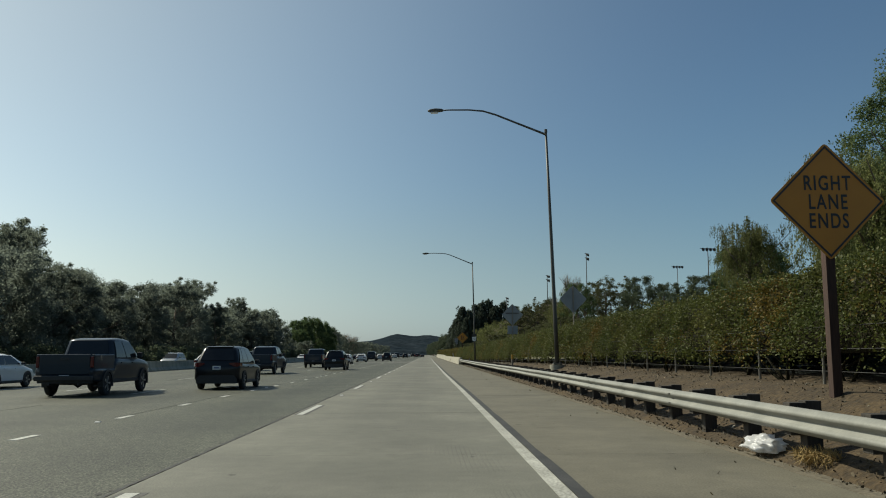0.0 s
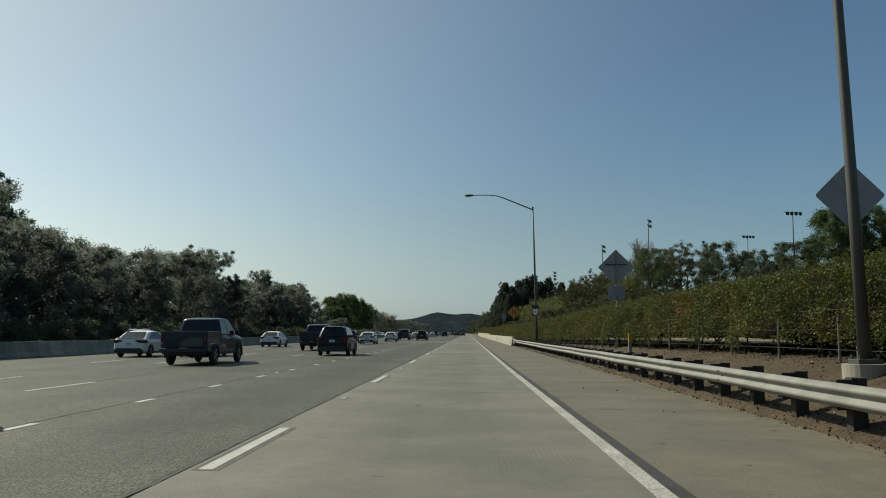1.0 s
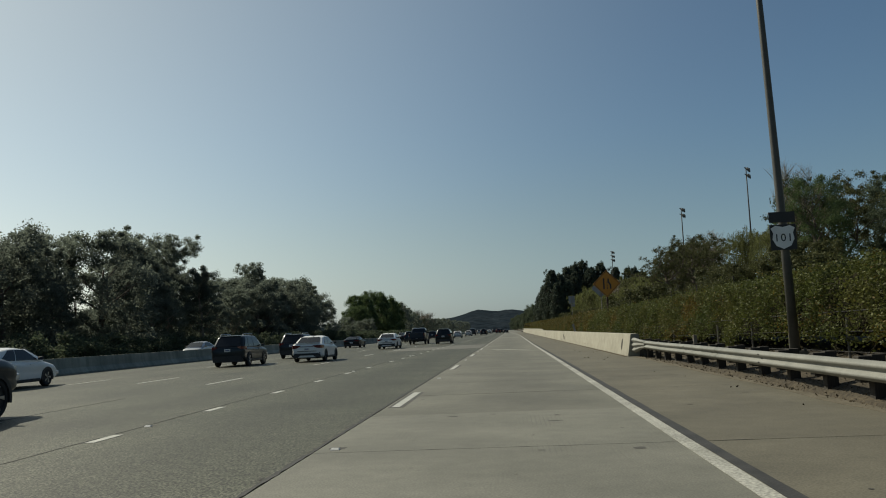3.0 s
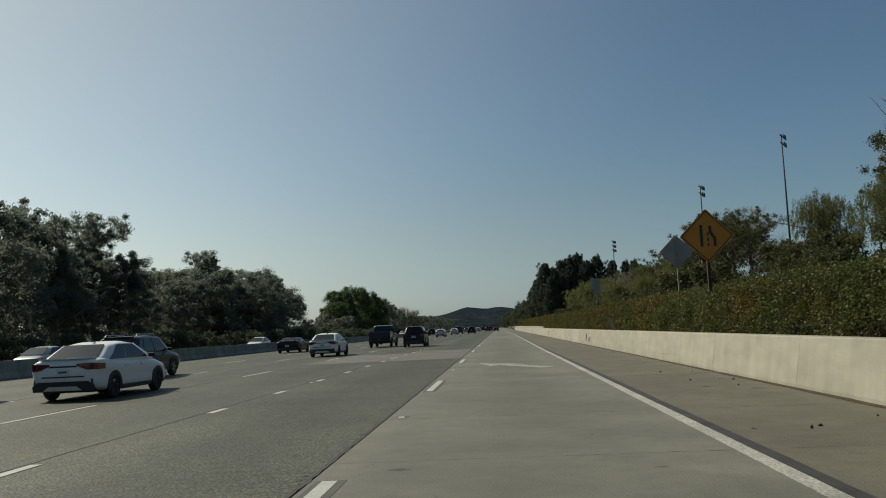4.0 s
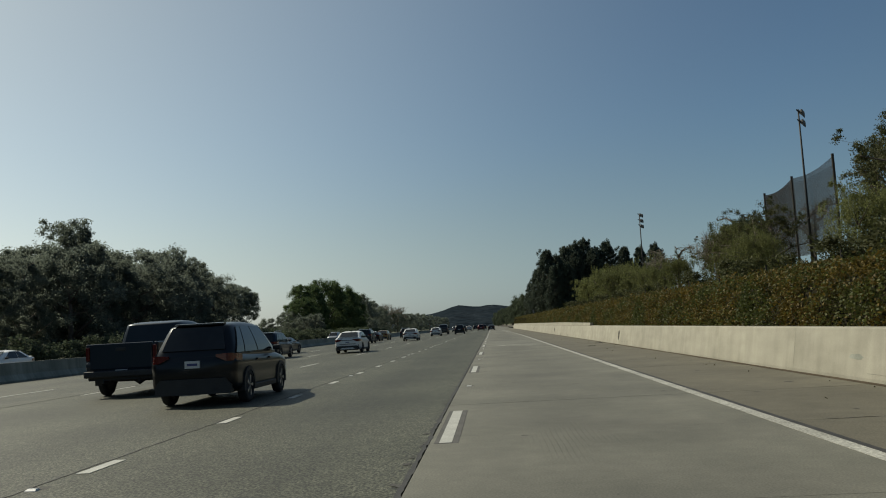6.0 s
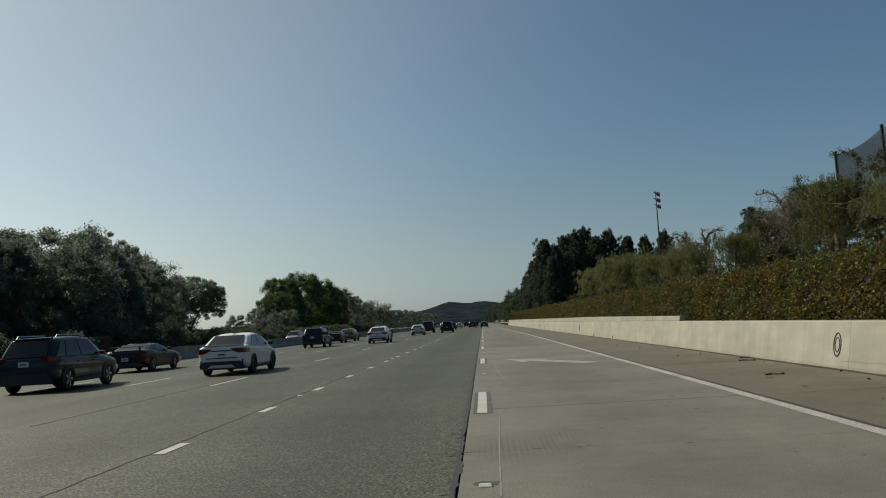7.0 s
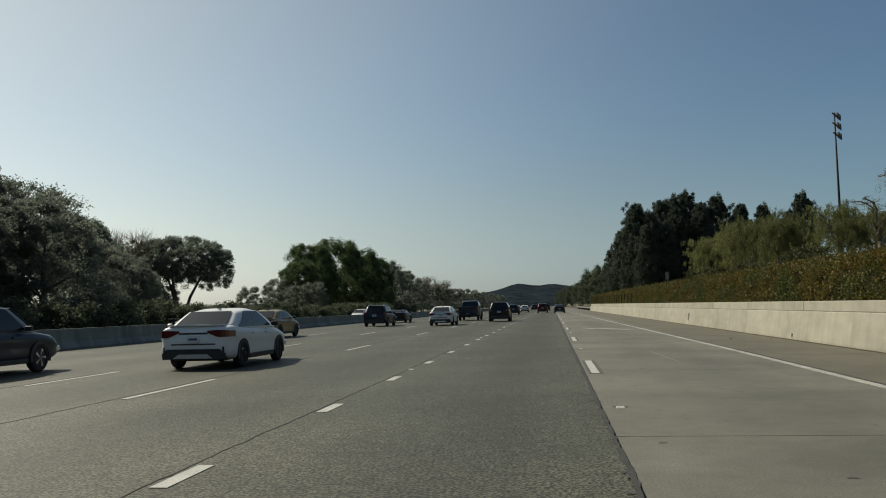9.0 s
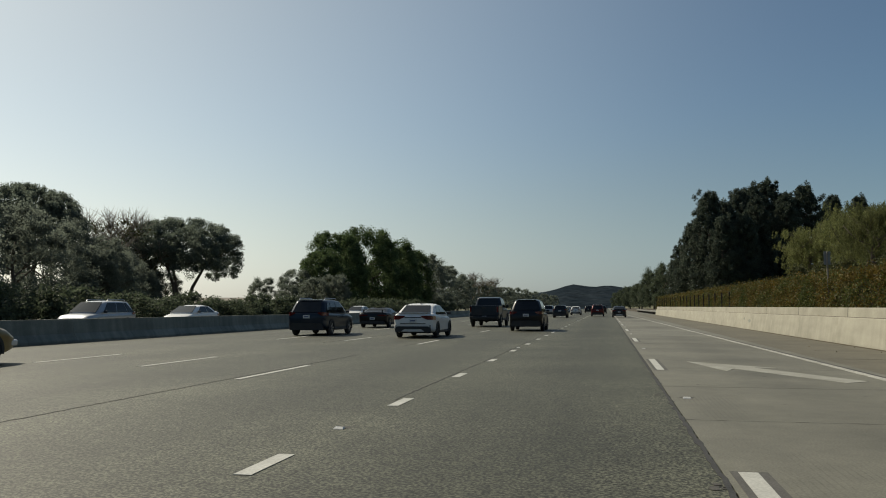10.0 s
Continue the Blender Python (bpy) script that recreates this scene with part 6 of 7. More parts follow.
def litter_bag():
    bm = bmesh.new()
    bmesh.ops.create_icosphere(bm, subdivisions=4, radius=1.0)
    for v in bm.verts:
        n = noise.noise(v.co * 2.2) * 0.45 + noise.noise(v.co * 5.5) * 0.22
        v.co = v.co * (1 + n)
        v.co.x *= 0.22
        v.co.y *= 0.38
        v.co.z = max(-0.02, v.co.z * 0.12 + 0.07)
    ob = part("plastic_bag", bm, M['plastic'], smooth=True, at=pose(7.72, 12.35, 0.09))
    tagged(ob, "crumpled white plastic bag lying under the guardrail", "litter")


litter_bag()


def tyre_scrap(x, y, ln, turn, seed):
    rng = random.Random(seed)
    bm = bmesh.new()
    rings = []
    for k in range(9):
        u = ln * (k / 8 - 0.5)
        w, h = 0.035 + rng.uniform(0, 0.03), 0.012 + rng.uniform(0, 0.018)
        c = 0.06 * math.sin(k * 0.6)
        rings.append([(u, c - w, 0.002), (u, c + w, 0.002), (u, c + w * 0.6, h), (u, c - w * 0.5, h * 1.2)])
    tagged(part("tyre_scrap", loft(bm, rings), M['tyre'], at=pose(x, y, 0.0, 0, 0, turn)), "torn black strip of tyre rubber lying on the shoulder", "litter", "tyre scraps")


tyre_scrap(5.84, 200.2, 0.34, 8, 1)
tyre_scrap(6.80, 204.9, 0.40, -20, 2)
tyre_scrap(7.05, 206.0, 0.22, 35, 3)


def dry_grass():
    rng = np.random.default_rng(9)
    n = 420
    a = rng.random(n) * 6.283
    r = 0.24 * np.sqrt(rng.random(n))
    c = np.stack([r * np.cos(a), 1.6 * r * np.sin(a), 0.04 + 0.10 * rng.random(n)], 1)
    me = cards("dry_grass", c, 0.17 * (0.6 + rng.random(n)), M['straw'], rng, 1.2, 0, 0.07)
    ob = new("dry_grass", me)
    ob.location = (7.78, 10.95, 0.08)
    tagged(ob, "tuft of straw-coloured dry grass by the guardrail", "grass", kind="stuff")


dry_grass()


def leaf_litter():
    rng = np.random.default_rng(21)
    n = 5000
    y = 114 * rng.random(n) ** 1.4
    x = 7.55 + np.abs(rng.normal(size=n)) * 0.35
    z = np.array([max(0.0, bank(a, b)) for a, b in zip(x, y)]) + 0.015
    n2 = 160
    y2 = rng.uniform(0, 300, n2)
    x2 = 5.0 + 2.2 * rng.random(n2) ** 0.5
    n3 = 7000
    y3 = rng.uniform(2, 118, n3)
    x3 = 7.9 + 2.4 * rng.random(n3)
    z3 = np.array([bank(a, b) for a, b in zip(x3, y3)]) + 0.03
    c = np.concatenate([np.stack([x, y, z], 1), np.stack([x2, y2, np.full(n2, 0.008)], 1), np.stack([x3, y3, z3], 1)])
    s = np.concatenate([0.05 * (0.5 + rng.random(n)), 0.06 * (0.5 + rng.random(n2)), 0.045 * (0.4 + rng.random(n3))])
    me = cards("leaf_litter", c, s, M['litter'], rng, 0.0)
    tagged(new("leaf_litter", me), "dry brown leaf litter along the shoulder's edge", "leaf litter", kind="stuff")
    n4 = 1500
    y4 = rng.uniform(2, 60, n4)
    x4 = 8.1 + 3.2 * rng.random(n4)
    c4 = np.stack([x4, y4, np.array([bank(a, b) for a, b in zip(x4, y4)]) + 0.025], 1)
    me = cards("pale_scraps", c4, 0.05 * (0.3 + 1.2 * rng.random(n4) ** 2), M['scraps'], rng, 0.0)
    tagged(new("pale_scraps", me), "pale dry leaves and scraps strewn over the dirt bank", "litter", kind="stuff")
    # stones in the dirt
    bm = bmesh.new()
    for k in range(420):
        xx, yy = rng.uniform(8.1, 10.6), rng.uniform(3, 110) if k > 200 else rng.uniform(6, 40)
        r = rng.uniform(0.008, 0.03)
        m = bmesh.ops.create_icosphere(bm, subdivisions=1, radius=r)
        q = Vector((xx, yy, bank(xx, yy) + r * 0.4))
        for v in m["verts"]:
            v.co = Vector((v.co.x * rng.uniform(0.8, 1.3), v.co.y, v.co.z * 0.7)) + q
    tagged(part("stones", bm, M['shoulder']), "pale pebbles scattered in the dirt verge", "stones", kind="stuff")


leaf_litter()


def far_house():
    """A low pale building that shows under the stone pine's crown."""
    h = thing("house", "low pale stucco building beyond the trees", "house", at=pose(-107, 484, -0.46))
    part("wall", box(bmesh.new(), -9.5, 9.5, -5, 5, -0.3, 3.0, 0.02), M['stucco'], h)
    part("roof", prism(bmesh.new(), [(-5.6, 2.9), (5.6, 2.9), (0.0, 4.5)], 'x', -10.2, 10.2), M['grey_wood'], h, "low grey gabled roof")
    for x in (-7.0, -3.5, 0.5, 4.5, 7.2):
        w = part("window", box(bmesh.new(), x - 0.6, x + 0.6, -5.04, -4.9, 0.9, 2.1), M['sign_white'], h, "white-framed window")
        part("pane", box(bmesh.new(), x - 0.5, x + 0.5, -5.06, -5.0, 1.0, 2.0), M['glass'], w)


far_house()

# ---------------------------------------------------------------- vehicles
def rounded(ring, times=1):
    """Cuts the corners of a closed ring of points."""
    for _ in range(times):
        out = []
        for p, q in zip(ring, ring[1:] + ring[:1]):
            p, q = Vector(p), Vector(q)
            out += [tuple(p.lerp(q, 0.25)), tuple(p.lerp(q, 0.75))]
        ring = out
    return ring


def flowing(rows, per=3):
    """More rows between the given ones, on a smooth curve through them."""
    out = []
    for i in range(len(rows) - 1):
        p0, p1, p2, p3 = (np.array(rows[min(max(j, 0), len(rows) - 1)], dtype=float) for j in (i - 1, i, i + 1, i + 2))
        for k in range(per):
            t = k / per
            v = p1 + 0.5 * t * (p2 - p0 + t * (2 * p0 - 5 * p1 + 4 * p2 - p3 + t * (3 * (p1 - p2) + p3 - p0)))
            v[0] = p1[0] + (p2[0] - p1[0]) * t
            out.append(tuple(v))
    return out + [tuple(rows[-1])]


def section(w, z0, z1, crown=0.03, tuck=0.05):
    """One half-rounded cross-section of a car body, as a closed ring of (x, z)."""
    h = z1 - z0
    half = [(0.0, z0), (0.80 * w, z0), (0.95 * w, z0 + 0.05), (w - 0.015, z0 + 0.25 * h), (w - 0.03, z0 + 0.50 * h), (w, z0 + 0.70 * h), (w - tuck * 0.5, z0 + 0.88 * h), (w - tuck - 0.02, z1 - 0.03),
            (w - tuck - 0.09, z1), (0.5 * w, z1 + crown * 0.8), (0.0, z1 + crown)]
    return half + [(-x, z) for x, z in half[-2:0:-1]]


def pane(point, nt, nu, off):
    """A thick sheet over point(t, u), t and u from 0 to 1, pushed out by off."""
    bm = bmesh.new()
    layers = []
    for k in (-2.0, 0.6):
        layers.append([[bm.verts.new(Vector(point(i / nt, j / nu)) + Vector(off) * k) for j in range(nu + 1)] for i in range(nt + 1)])
    lo, hi = layers
    for i in range(nt):
        for j in range(nu):
            bm.faces.new((hi[i][j], hi[i][j + 1], hi[i + 1][j + 1], hi[i + 1][j]))
    edge = lambda g: g[0][:] + [r[-1] for r in g[1:]] + g[-1][-2::-1] + [r[0] for r in g[-2:0:-1]]
    el, eh = edge(lo), edge(hi)
    for k in range(len(el)):
        m = (k + 1) % len(el)
        bm.faces.new((el[k], el[m], eh[m], eh[k]))
    bmesh.ops.recalc_face_normals(bm, faces=bm.faces)
    return bm


def car(name, label, paint_m, spec, at, group="cars on the freeway"):
    """spec: length, width, stations (y, half-width factor, bottom, top), cabin, wheels, and what shows at the back. The nose points to +y, y = 0 is the tail."""
    root = thing(name, label, "car" if name != "pickup_truck" else "pickup truck", group, at=at)
    W = spec['width'] / 2
    st = flowing(spec['stations'])
    bm = bmesh.new()
    loft(bm, [[(x, y, z) for x, z, _ in rounded([(x, z, 0.0) for x, z in section(W * k, z0, z1)])] for y, k, z0, z1 in st])
    part("body", bm, paint_m, root, smooth=True)
    # cabin: from the belt up to the roof, drawn in and rounded
    yb0, yr0, yr1, yb1, belt, roof = spec['cabin']
    wb, wr = W - 0.07, W - spec.get('tumble', 0.26)
    bulge = spec.get('bulge', 1.35)
    def mid(a, b, t):
        return a + (b - a) * t
    def wide(t):
        return wb - (wb - wr) * t ** bulge
    def outline(y0, y1, w, z, bow):
        return rounded([(-w + 0.10, y0, z), (-w * 0.5, y0 - bow * 0.6, z), (w * 0.5, y0 - bow * 0.6, z), (w - 0.10, y0, z), (w, y0 + 0.14, z), (w + 0.01, (y0 + y1) / 2, z), (w, y1 - 0.2, z),
                        (w - 0.14, y1, z), (w * 0.5, y1 + bow, z), (-w * 0.5, y1 + bow, z), (-w + 0.14, y1, z), (-w, y1 - 0.2, z), (-w - 0.01, (y0 + y1) / 2, z), (-w, y0 + 0.14, z)])
    def arched(ring, drop):
        c, h = (yr0 + yr1) / 2, (yr1 - yr0) / 2
        return [(x, y, z - drop * ((y - c) / h) ** 2) for x, y, z in ring]
    drop = spec.get('arch', 0.05)
    rings = [outline(yb0, yb1, wb, belt - 0.12, 0.06)] + [outline(mid(yb0, yr0, t), mid(yb1, yr1, t), wide(t), mid(belt, roof, t), 0.06) for t in (0.0, 0.25, 0.5, 0.7, 0.86)]
    rings += [arched(outline(mid(yb0, yr0, 0.97), mid(yb1, yr1, 0.97), wr - 0.015, roof - 0.035, 0.05), drop * 0.6),
              arched(outline(yr0 + 0.04, yr1 - 0.04, wr - 0.07, roof - 0.008, 0.04), drop), arched(outline(yr0 + 0.16, yr1 - 0.16, wr - 0.2, roof + 0.008, 0.02), drop), arched(outline(yr0 + 0.45, yr1 - 0.45, wr - 0.45, roof + 0.014, 0.0), drop)]
    part("cabin", loft(bmesh.new(), rings), paint_m, root, smooth=True)
    top_t = spec.get('glass_top', 0.84)
    for side in (-1, 1):
        for a, b in spec['side_windows']:
            def over(t, u):
                tt = mid(0.06, top_t, t)
                v = mid(mid(a[0], a[1], t), mid(b[0], b[1], t), u)
                return (side * (wide(tt) + 0.010), mid(mid(yb0, yr0, tt), mid(yb1, yr1, tt), v), mid(belt, roof, tt))
            part("side_window", pane(over, 4, 2, (side * 0.012, 0, 0.004)), M['glass'], root, smooth=False)
    def end_glass(y_b, y_r, sgn, t0, t1, fw):
        def over(t, u):
            tt = mid(t0, t1, t)
            x = (2 * u - 1) * wide(tt) * fw
            return (x, mid(y_b, y_r, tt) + sgn * (0.062 - 0.02 * (2 * u - 1) ** 2), mid(belt, roof, tt))
        return over
    part("rear_window", pane(end_glass(yb0, yr0, -1, spec.get('rear_low', 0.10), 0.86, 0.80), 3, 6, (0, -0.011, 0.005)), M['glass'], root, smooth=False)
    part("windscreen", pane(end_glass(yb1, yr1, 1, 0.06, 0.90, 0.88), 3, 6, (0, 0.011, 0.006)), M['glass'], root, smooth=False)
    # wheels
    R, tw = spec.get('wheel', 0.33), 0.22
    for y in spec['axles']:
        for side in (-1, 1):
            wheel = new("wheel")
            wheel.parent = root
            wheel.matrix_basis = pose(side * (W - 0.095), y, R)
            bm = bmesh.new()
            prof = [(0.0, R * 0.66), (0.02, R * 0.94), (0.05, R), (tw - 0.05, R), (tw - 0.02, R * 0.94), (tw, R * 0.66)]
            ring = [[(d - tw / 2, r * math.cos(a), r * math.sin(a)) for d, r in prof] for a in [2 * math.pi * k / 24 for k in range(24)]]
            loft(bm, ring + [ring[0]], cap=False)
            part("tyre", bm, M['tyre'], wheel, smooth=True)
            part("disc", prism(bmesh.new(), [(R * 0.66 * math.cos(a), R * 0.66 * math.sin(a)) for a in [2 * math.pi * k / 16 for k in range(16)]], 'x', -0.08, 0.078), M['trim'], wheel)
            bm = bmesh.new()
            x0, x1 = (0.080, 0.100) if side > 0 else (-0.100, -0.080)
            for k in range(5):
                a = 2 * math.pi * k / 5
                c, s = math.cos(a), math.sin(a)
                loft(bm, [[(x, R * 0.05 * -s, R * 0.05 * c), (x, R * 0.62 * c - R * 0.10 * s, R * 0.62 * s + R * 0.10 * c), (x, R * 0.62 * c + R * 0.10 * s, R * 0.62 * s - R * 0.10 * c)] for x in (x0, x1)])
            part("rim", bm, spec.get('rim', M['rim']), wheel, "alloy spokes")
            # dark wheel arch
            arc = [math.pi * (k / 14) * 1.16 - 0.25 for k in range(15)]
            ring = [(y + (R + 0.065) * math.cos(a), R + (R + 0.065) * math.sin(a)) for a in arc] + [(y + (R - 0.02) * math.cos(a), R + (R - 0.02) * math.sin(a)) for a in arc[::-1]]
            part("wheel_arch", prism(bmesh.new(), ring, 'x', *sorted((side * (W - 0.16), side * (W + spec.get('flare', 0.006))))), M['trim'], root)
    # dark floor and axle that show under the tail
    part("floor_pan", box(bmesh.new(), -W * 0.72, W * 0.72, 0.35, st[-1][0] - 0.5, spec.get('belly', 0.20), spec.get('belly', 0.20) + 0.14, 0.03), M['trim'], root, "dark underside")
    # tail lamps, plate, bumper, mirrors, lower trim
    yb = st[0][0]
    zt0, zt1 = spec['tail_z']
    ti = spec.get('tail_in', 0.45)
    for side in (-1, 1):
        if spec.get('wedge'):
            # lamp that wraps round the corner, thin towards the middle
            def over(t, u):
                x = mid(ti, W * 1.004, u)
                y = yb + float(np.interp(x / W, [0.80, 0.90, 0.97, 1.0], [-0.022, 0.02, 0.16, 0.40]))
                k = min(1.0, 0.25 + 1.6 * u)
                return (side * x, y, mid(mid(zt1 - 0.03, zt0, k), mid(zt1 - 0.02, zt1, k) - 0.05 * max(0.0, u - 0.75) * 4 * 0.6, t))
            part("tail_lamp", pane(over, 2, 10, (side * 0.004, -0.010, 0.0)), M['tail'], root, "red tail lamp")
        else:
            part("tail_lamp", box(bmesh.new(), *sorted((side * ti, side * (W - 0.055))), yb - 0.015 + spec.get('tail_y', 0.02), yb + 0.22, zt0, zt1, 0.02), M['tail'], root, "red tail lamp")
        part("mirror", box(bmesh.new(), *sorted((side * (W - 0.04), side * (W + 0.15))), yb1 - 0.62, yb1 - 0.50, belt + 0.01, belt + spec.get('mirror', 0.13), 0.035), M['trim'], root)
        ye, _, _, ze = st[-1]
        part("head_lamp", box(bmesh.new(), *sorted((side * (W - 0.5), side * (W - 0.12))), ye - 0.22, ye + 0.02, ze - 0.16, ze - 0.02, 0.03), M['head'], root, "clear head lamp")
        part("sill", box(bmesh.new(), *sorted((side * (W - 0.10), side * (W - 0.01))), spec['axles'][0] + 0.45, spec['axles'][1] - 0.45, spec.get('belly', 0.20), spec.get('belly', 0.20) + 0.12, 0.02), M['trim'], root)
        for yd in spec.get('doors', ()):
            part("door_handle", box(bmesh.new(), *sorted((side * (W - 0.02), side * (W + 0.02))), yd, yd + 0.2, belt - 0.16, belt - 0.12, 0.008), paint_m, root)
    zp = spec.get('plate_z', 0.78)
    if spec.get('strip'):
        part("tail_strip", box(bmesh.new(), -ti, ti, yb - 0.012, yb + 0.15, zt0 + 0.07, zt0 + 0.11, 0.008), M['trim'], root, "dark strip between the tail lamps")
        part("lower_strip", box(bmesh.new(), -W + 0.35, W - 0.35, yb - 0.02, yb + 0.15, 0.60, 0.63, 0.006), M['trim'], root)
        for side in (-1, 1):
            part("bumper_vent", box(bmesh.new(), *sorted((side * (W - 0.19), side * (W - 0.14))), yb - 0.006, yb + 0.25, 0.40, 0.56, 0.02), M['trim'], root, "black corner vent")
        part("diffuser", prism(bmesh.new(), [(-0.50, 0.28), (0.50, 0.28), (0.36, 0.38), (-0.36, 0.38)], 'y', yb - 0.045, yb + 0.1), M['rim'], root, "silver diffuser")
        part("antenna", loft(bmesh.new(), [[(-0.025, yr0 + 0.25, roof), (0.025, yr0 + 0.25, roof), (0.025, yr0 + 0.42, roof), (-0.025, yr0 + 0.42, roof)], [(-0.008, yr0 + 0.24, roof + 0.07), (0.008, yr0 + 0.24, roof + 0.07), (0.008, yr0 + 0.30, roof + 0.07), (-0.008, yr0 + 0.30, roof + 0.07)]]), M['trim'], root)
    lo, hi = spec.get('bumper_low', 0.26), spec.get('bumper_top', 0.50)
    part("bumper", prism(bmesh.new(), [(-W + 0.14, lo), (W - 0.14, lo), (W - 0.12, mid(lo, hi, 0.55)), (W - 0.24, hi), (-W + 0.24, hi), (-W + 0.12, mid(lo, hi, 0.55))],
                         'y', yb - 0.03, yb + 0.2), M['trim'], root, "dark lower rear bumper")
    plate = part("plate", box(bmesh.new(), -0.16, 0.16, yb - 0.03, yb + 0.1, zp, zp + 0.15, 0.004), M['plate'], root, "pale number plate with blank bars")
    part("bar", box(bmesh.new(), -0.11, 0.11, yb - 0.033, yb - 0.029, zp + 0.05, zp + 0.10), M['bar'], plate)
    if spec.get('rails'):
        for side in (-1, 1):
            xx = side * (wr - 0.06)
            part("roof_rail", tube(bmesh.new(), [(xx, yr0 + 0.2, roof - 0.03), (xx, yr0 + 0.3, roof + 0.06), (xx, yr1 - 0.4, roof + 0.06), (xx, yr1 - 0.3, roof - 0.03)], [0.022] * 4, 6), M['rim'], root)
    if spec.get('spoiler'):
        z = spec['spoiler']
        part("spoiler", loft(bmesh.new(), [[(x, yb + 0.02 + c, z), (x, yb + 0.26 + c, z - 0.01), (x, yb + 0.26 + c, z + 0.015), (x, yb + 0.02 + c, z + 0.03)] for x, c in ((-W + 0.2, 0.10), (-W + 0.45, 0.0), (W - 0.45, 0.0), (W - 0.2, 0.10))]),
             paint_m if spec.get('spoiler_paint', True) else M['trim'], root)
    if spec.get('wing'):
        z = spec['wing']
        part("wing", box(bmesh.new(), -W + 0.16, W - 0.16, yb + 0.05, yb + 0.27, z, z + 0.035, 0.012), M['trim'], root, "raised rear wing")
        for side in (-1, 1):
            part("wing_stay", box(bmesh.new(), *sorted((side * (W - 0.36), side * (W - 0.31))), yb + 0.10, yb + 0.24, z - 0.2, z + 0.01, 0.008), M['trim'], root)
    if spec.get('visor'):
        part("visor", loft(bmesh.new(), [[(x, yr0 - 0.15 + c, roof - 0.05), (x, yr0 + 0.15, roof - 0.05), (x, yr0 + 0.15, roof - 0.005), (x, yr0 - 0.15 + c, roof - 0.022)] for x, c in ((-wr + 0.10, 0.09), (-wr + 0.3, 0.0), (wr - 0.3, 0.0), (wr - 0.10, 0.09))]), paint_m, root, "roof-edge spoiler")
    if spec.get('bed'):
        y0, y1, floor_z, top_z = spec['bed']
        for side in (-1, 1):
            part("bed_side", box(bmesh.new(), *sorted((side * (W - 0.14), side * (W - 0.03))), y0 + 0.05, y1, floor_z - 0.2, top_z, 0.035), paint_m, root)
            part("tow_hook", box(bmesh.new(), *sorted((side * 0.45, side * 0.53)), y0 - 0.05, y0 + 0.25, 0.38, 0.50, 0.02), M['trim'], root)
        part("tailgate", box(bmesh.new(), -W + 0.17, W - 0.17, y0 - 0.02, y0 + 0.09, 0.74, top_z, 0.03), paint_m, root, "closed tailgate")
        part("gate_handle", box(bmesh.new(), -0.14, 0.14, y0 - 0.032, y0, top_z - 0.20, top_z - 0.11, 0.012), M['trim'], root)
        part("bed_liner", box(bmesh.new(), -W + 0.145, W - 0.145, y0 + 0.1, y1 - 0.01, floor_z, floor_z + 0.02), M['trim'], root)
        part("step_bumper", box(bmesh.new(), -W + 0.06, W - 0.06, y0 - 0.17, y0 + 0.06, 0.54, 0.71, 0.035), M['trim'], root, "dark step bumper")
        part("rear_axle", tube(bmesh.new(), [(-W + 0.2, spec['axles'][0], R), (-0.16, spec['axles'][0], R), (0, spec['axles'][0], R), (0.16, spec['axles'][0], R), (W - 0.2, spec['axles'][0], R)], [0.05, 0.06, 0.16, 0.06, 0.05], 8), M['trim'], root)
    return root


SEDAN = dict(width=1.80, stations=[(0.0, 0.84, 0.42, 0.88), (0.08, 0.94, 0.30, 1.01), (0.50, 1.0, 0.22, 1.05), (1.3, 1.0, 0.20, 1.0), (2.6, 1.0, 0.20, 0.96), (3.5, 1.0, 0.20, 0.93), (4.2, 0.96, 0.22, 0.80), (4.5, 0.86, 0.28, 0.66), (4.62, 0.70, 0.34, 0.56)],
             cabin=(0.30, 1.25, 2.60, 3.65, 0.97, 1.46), side_windows=[((0.12, 0.22), (0.41, 0.44)), ((0.43, 0.46), (0.84, 0.80))], axles=(0.95, 3.65), wheel=0.325, tail_z=(0.78, 0.95), tail_in=0.36, wedge=True,
             doors=(1.55, 2.5), plate_z=0.66, bumper_top=0.50, spoiler=1.05, strip=True, arch=0.10, rim=M['trim'], tumble=0.28)
COUPE = dict(width=1.90, stations=[(0.0, 0.88, 0.42, 0.86), (0.10, 0.96, 0.30, 0.96), (0.5, 1.0, 0.20, 1.0), (1.0, 1.03, 0.18, 0.99), (1.6, 1.0, 0.18, 0.95), (2.6, 0.98, 0.18, 0.90), (3.6, 1.01, 0.18, 0.86), (4.3, 0.96, 0.20, 0.74), (4.55, 0.84, 0.28, 0.60), (4.65, 0.66, 0.34, 0.53)],
             arch=0.10, cabin=(0.40, 1.40, 2.20, 3.20, 0.92, 1.28), side_windows=[((0.30, 0.36), (0.80, 0.78))], axles=(0.90, 3.55), wheel=0.34, tail_z=(0.74, 0.84), tail_in=0.30, wedge=True, doors=(2.2,), plate_z=0.52, bumper_top=0.45, wing=1.13, spoiler_paint=False, tumble=0.32)
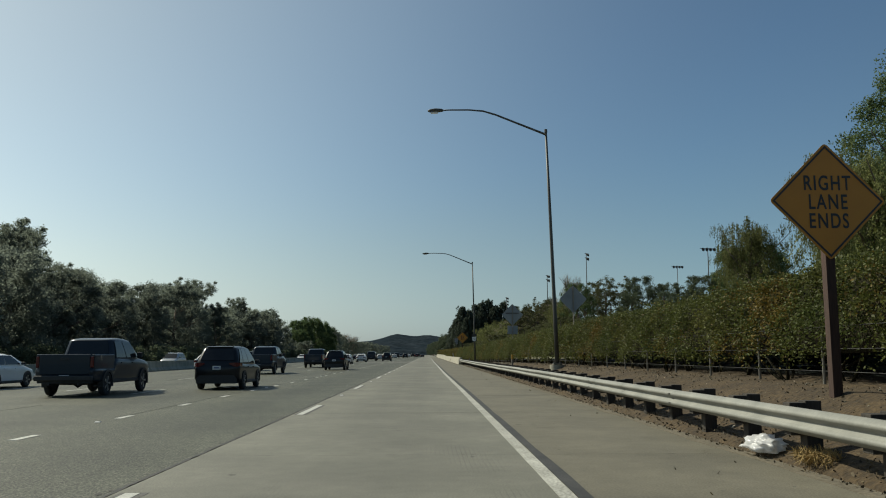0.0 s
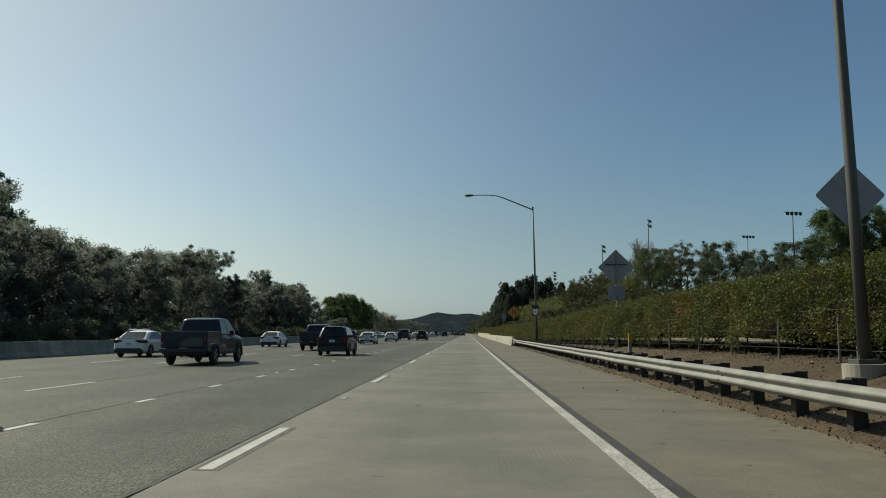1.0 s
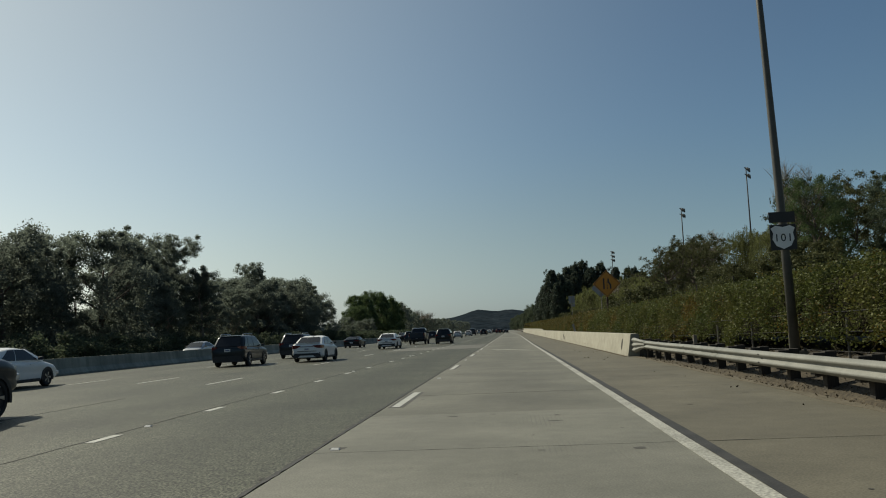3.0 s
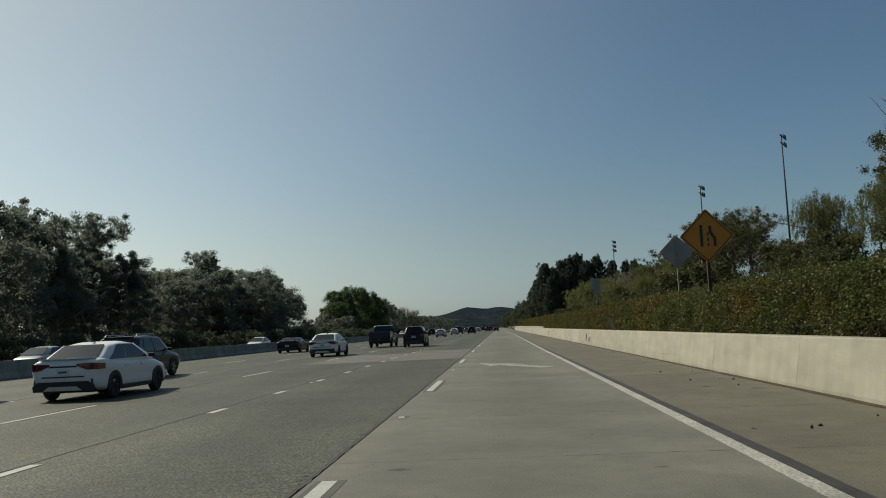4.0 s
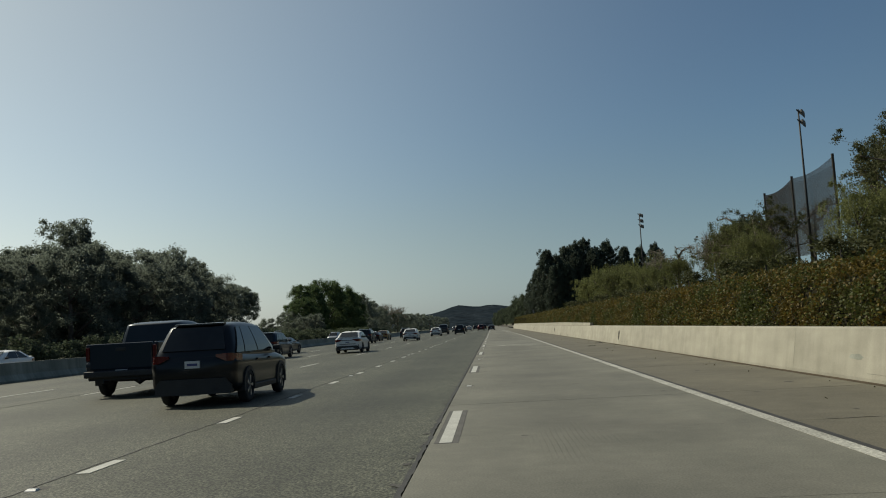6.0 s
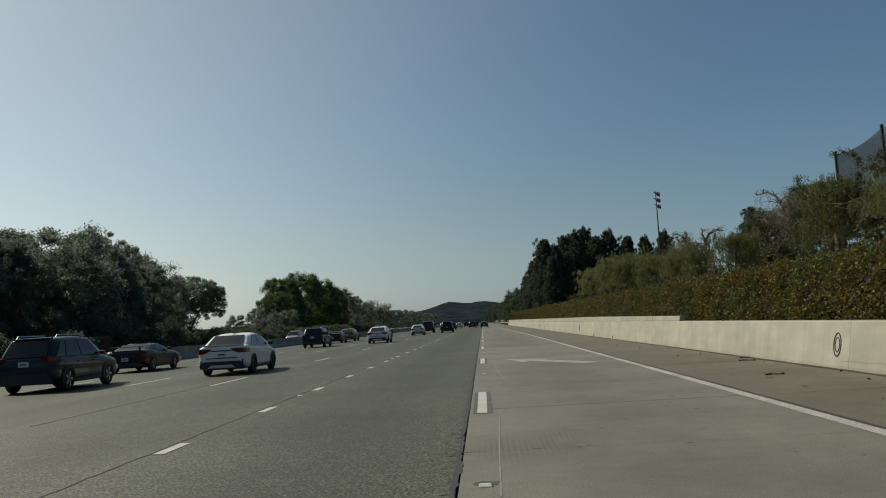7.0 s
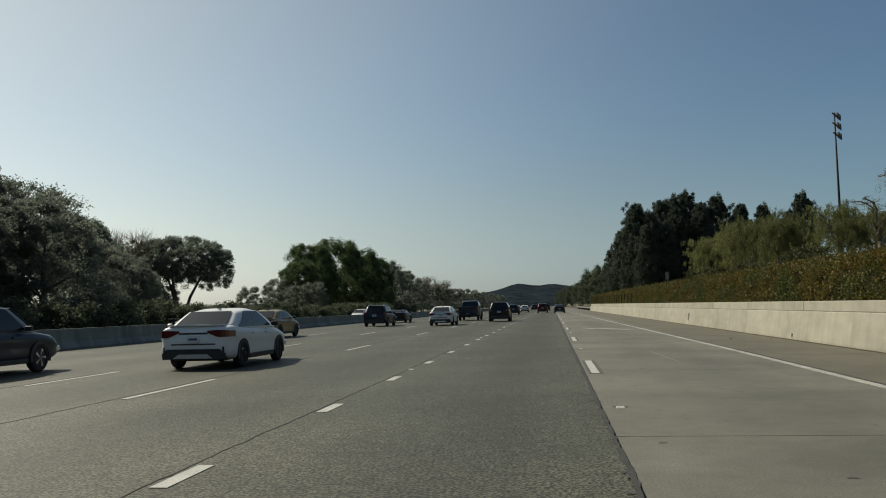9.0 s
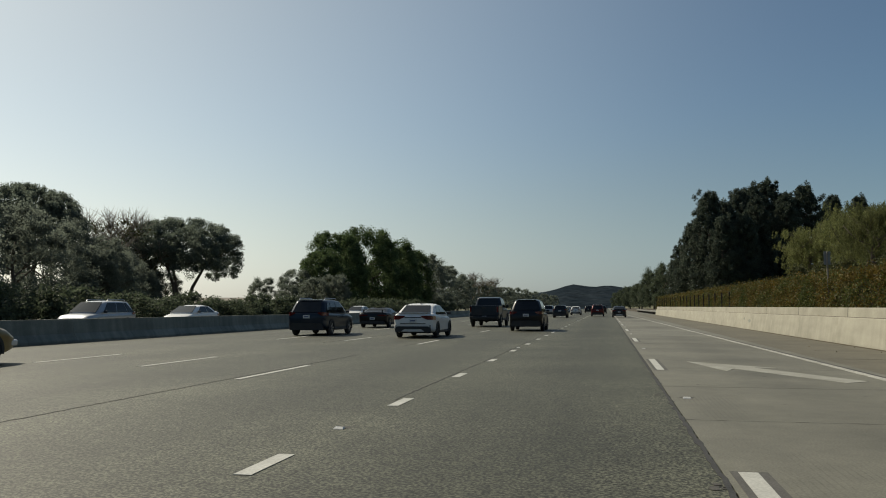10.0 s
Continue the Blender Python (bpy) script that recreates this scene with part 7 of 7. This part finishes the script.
SUV = dict(width=1.86, stations=[(0.0, 0.88, 0.45, 0.98), (0.08, 0.97, 0.34, 1.06), (0.4, 1.0, 0.28, 1.08), (1.3, 1.0, 0.26, 1.05), (2.6, 1.0, 0.26, 1.02), (3.4, 1.0, 0.26, 1.0), (4.2, 0.97, 0.28, 0.90), (4.5, 0.88, 0.34, 0.76), (4.6, 0.72, 0.40, 0.64)],
           cabin=(0.06, 0.50, 2.70, 3.60, 1.02, 1.66), side_windows=[((0.04, 0.14), (0.20, 0.24)), ((0.22, 0.26), (0.49, 0.53)), ((0.51, 0.55), (0.86, 0.86))], axles=(0.9, 3.6), wheel=0.355, tail_z=(0.92, 1.08), tail_in=0.55, wedge=True,
           doors=(1.5, 2.5), plate_z=0.80, bumper_top=0.58, rails=True, visor=True, belly=0.24, flare=0.012)
CROSS = dict(SUV, cabin=(0.05, 0.48, 2.65, 3.60, 1.04, 1.74), tumble=0.30, rails=False, rear_low=0.18, tail_in=0.50)
HATCH = dict(SUV, width=1.78, cabin=(0.05, 0.40, 2.6, 3.4, 1.0, 1.58), rails=False)
PICKUP = dict(width=2.02, stations=[(0.0, 0.95, 0.58, 0.98), (0.06, 0.985, 0.50, 1.0), (0.5, 1.0, 0.46, 1.0), (1.78, 1.0, 0.44, 1.0), (1.90, 1.0, 0.44, 1.28), (3.0, 1.0, 0.44, 1.28), (4.4, 1.0, 0.44, 1.27), (5.2, 0.98, 0.46, 1.20), (5.6, 0.93, 0.50, 1.10), (5.78, 0.84, 0.54, 0.90)],
              cabin=(1.90, 2.06, 3.75, 4.70, 1.26, 2.0), side_windows=[((0.06, 0.07), (0.40, 0.42)), ((0.43, 0.45), (0.84, 0.86))], axles=(1.15, 4.80), wheel=0.42, tail_z=(0.98, 1.34), tail_in=0.85, doors=(2.4, 3.5), plate_z=0.58,
              bumper_top=0.62, bed=(0.0, 1.84, 1.0, 1.42), tail_y=0.0, bumper_low=0.46, belly=0.42, flare=0.03, mirror=0.24, tumble=0.25)

# kind, label, paint, shape, turn, then the spots where copies fit the camera's view
TRAFFIC = (
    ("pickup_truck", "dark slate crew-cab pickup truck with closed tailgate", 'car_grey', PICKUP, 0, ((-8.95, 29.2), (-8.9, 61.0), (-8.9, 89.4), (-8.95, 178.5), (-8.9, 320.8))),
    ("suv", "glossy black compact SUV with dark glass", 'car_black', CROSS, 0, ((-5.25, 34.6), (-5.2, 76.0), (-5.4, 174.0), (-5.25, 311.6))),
    ("sedan", "white saloon car with black lower bumper and dark wheels", 'car_white', SEDAN, 0, ((-9.05, 124.4), (-9.2, 155.5), (-8.9, 212.6), (-9.1, 257.2), (-8.95, 300.4))),
    ("suv", "dark blue SUV with roof rails", 'car_blue', SUV, 0, ((-13.4, 208.0), (-14.2, 254.0), (-14.4, 302.3))),
    ("coupe", "black sports coupe with a raised rear wing", 'car_black', COUPE, 0, ((-15.8, 172.6), (-15.7, 220.3), (-15.6, 271.0), (-15.6, 317.4))),
    ("suv", "black SUV with roof rails near the median lane", 'car_slate', SUV, 0, ((-12.6, 73.0), (-12.6, 121.5), (-12.6, 134.5))),
    ("sedan", "plain white saloon car in the lane by the median", 'car_white', dict(SEDAN, strip=False, rim=M['rim']), 0, ((-15.6, 35.2), (-15.7, 72.0), (-15.8, 104.6))),
    ("sedan", "gold saloon car in the lane by the median", 'car_gold', SEDAN, 0, ((-15.4, 278.9),)),
    ("hatchback", "silver hatchback with dark rear glass", 'car_silver', HATCH, 0, ((-9.6, 392.0),)),
    ("hatchback", "dark grey hatchback in the middle lane", 'car_grey', HATCH, 0, ((-6.7, 370.5),)),
    ("suv", "dark red SUV ahead in traffic", 'car_red', SUV, 0, ((-2.3, 388.0),)),
    ("sedan", "black saloon car far ahead on the concrete lane", 'car_black', SEDAN, 0, ((0.6, 376.0),)),
    ("sedan", "white saloon car far ahead in traffic", 'car_white', SEDAN, 0, ((-6.3, 412.0), (-9.4, 452.0))),
    ("suv", "black SUV far ahead in traffic", 'car_black', SUV, 0, ((-5.4, 470.0), (-2.0, 440.0))),
    ("sedan", "white saloon car driving the other way", 'car_white', SEDAN, 180, ((-27.0, 205.0), (-27.0, 317.6), (-27.0, 354.0))),
    ("suv", "silver SUV driving the other way", 'car_silver', SUV, 180, ((-27.5, 308.3), (-27.2, 104.0))),
    ("sedan", "silver saloon car driving the other way", 'car_silver', SEDAN, 180, ((-27.2, 158.0),)),
)
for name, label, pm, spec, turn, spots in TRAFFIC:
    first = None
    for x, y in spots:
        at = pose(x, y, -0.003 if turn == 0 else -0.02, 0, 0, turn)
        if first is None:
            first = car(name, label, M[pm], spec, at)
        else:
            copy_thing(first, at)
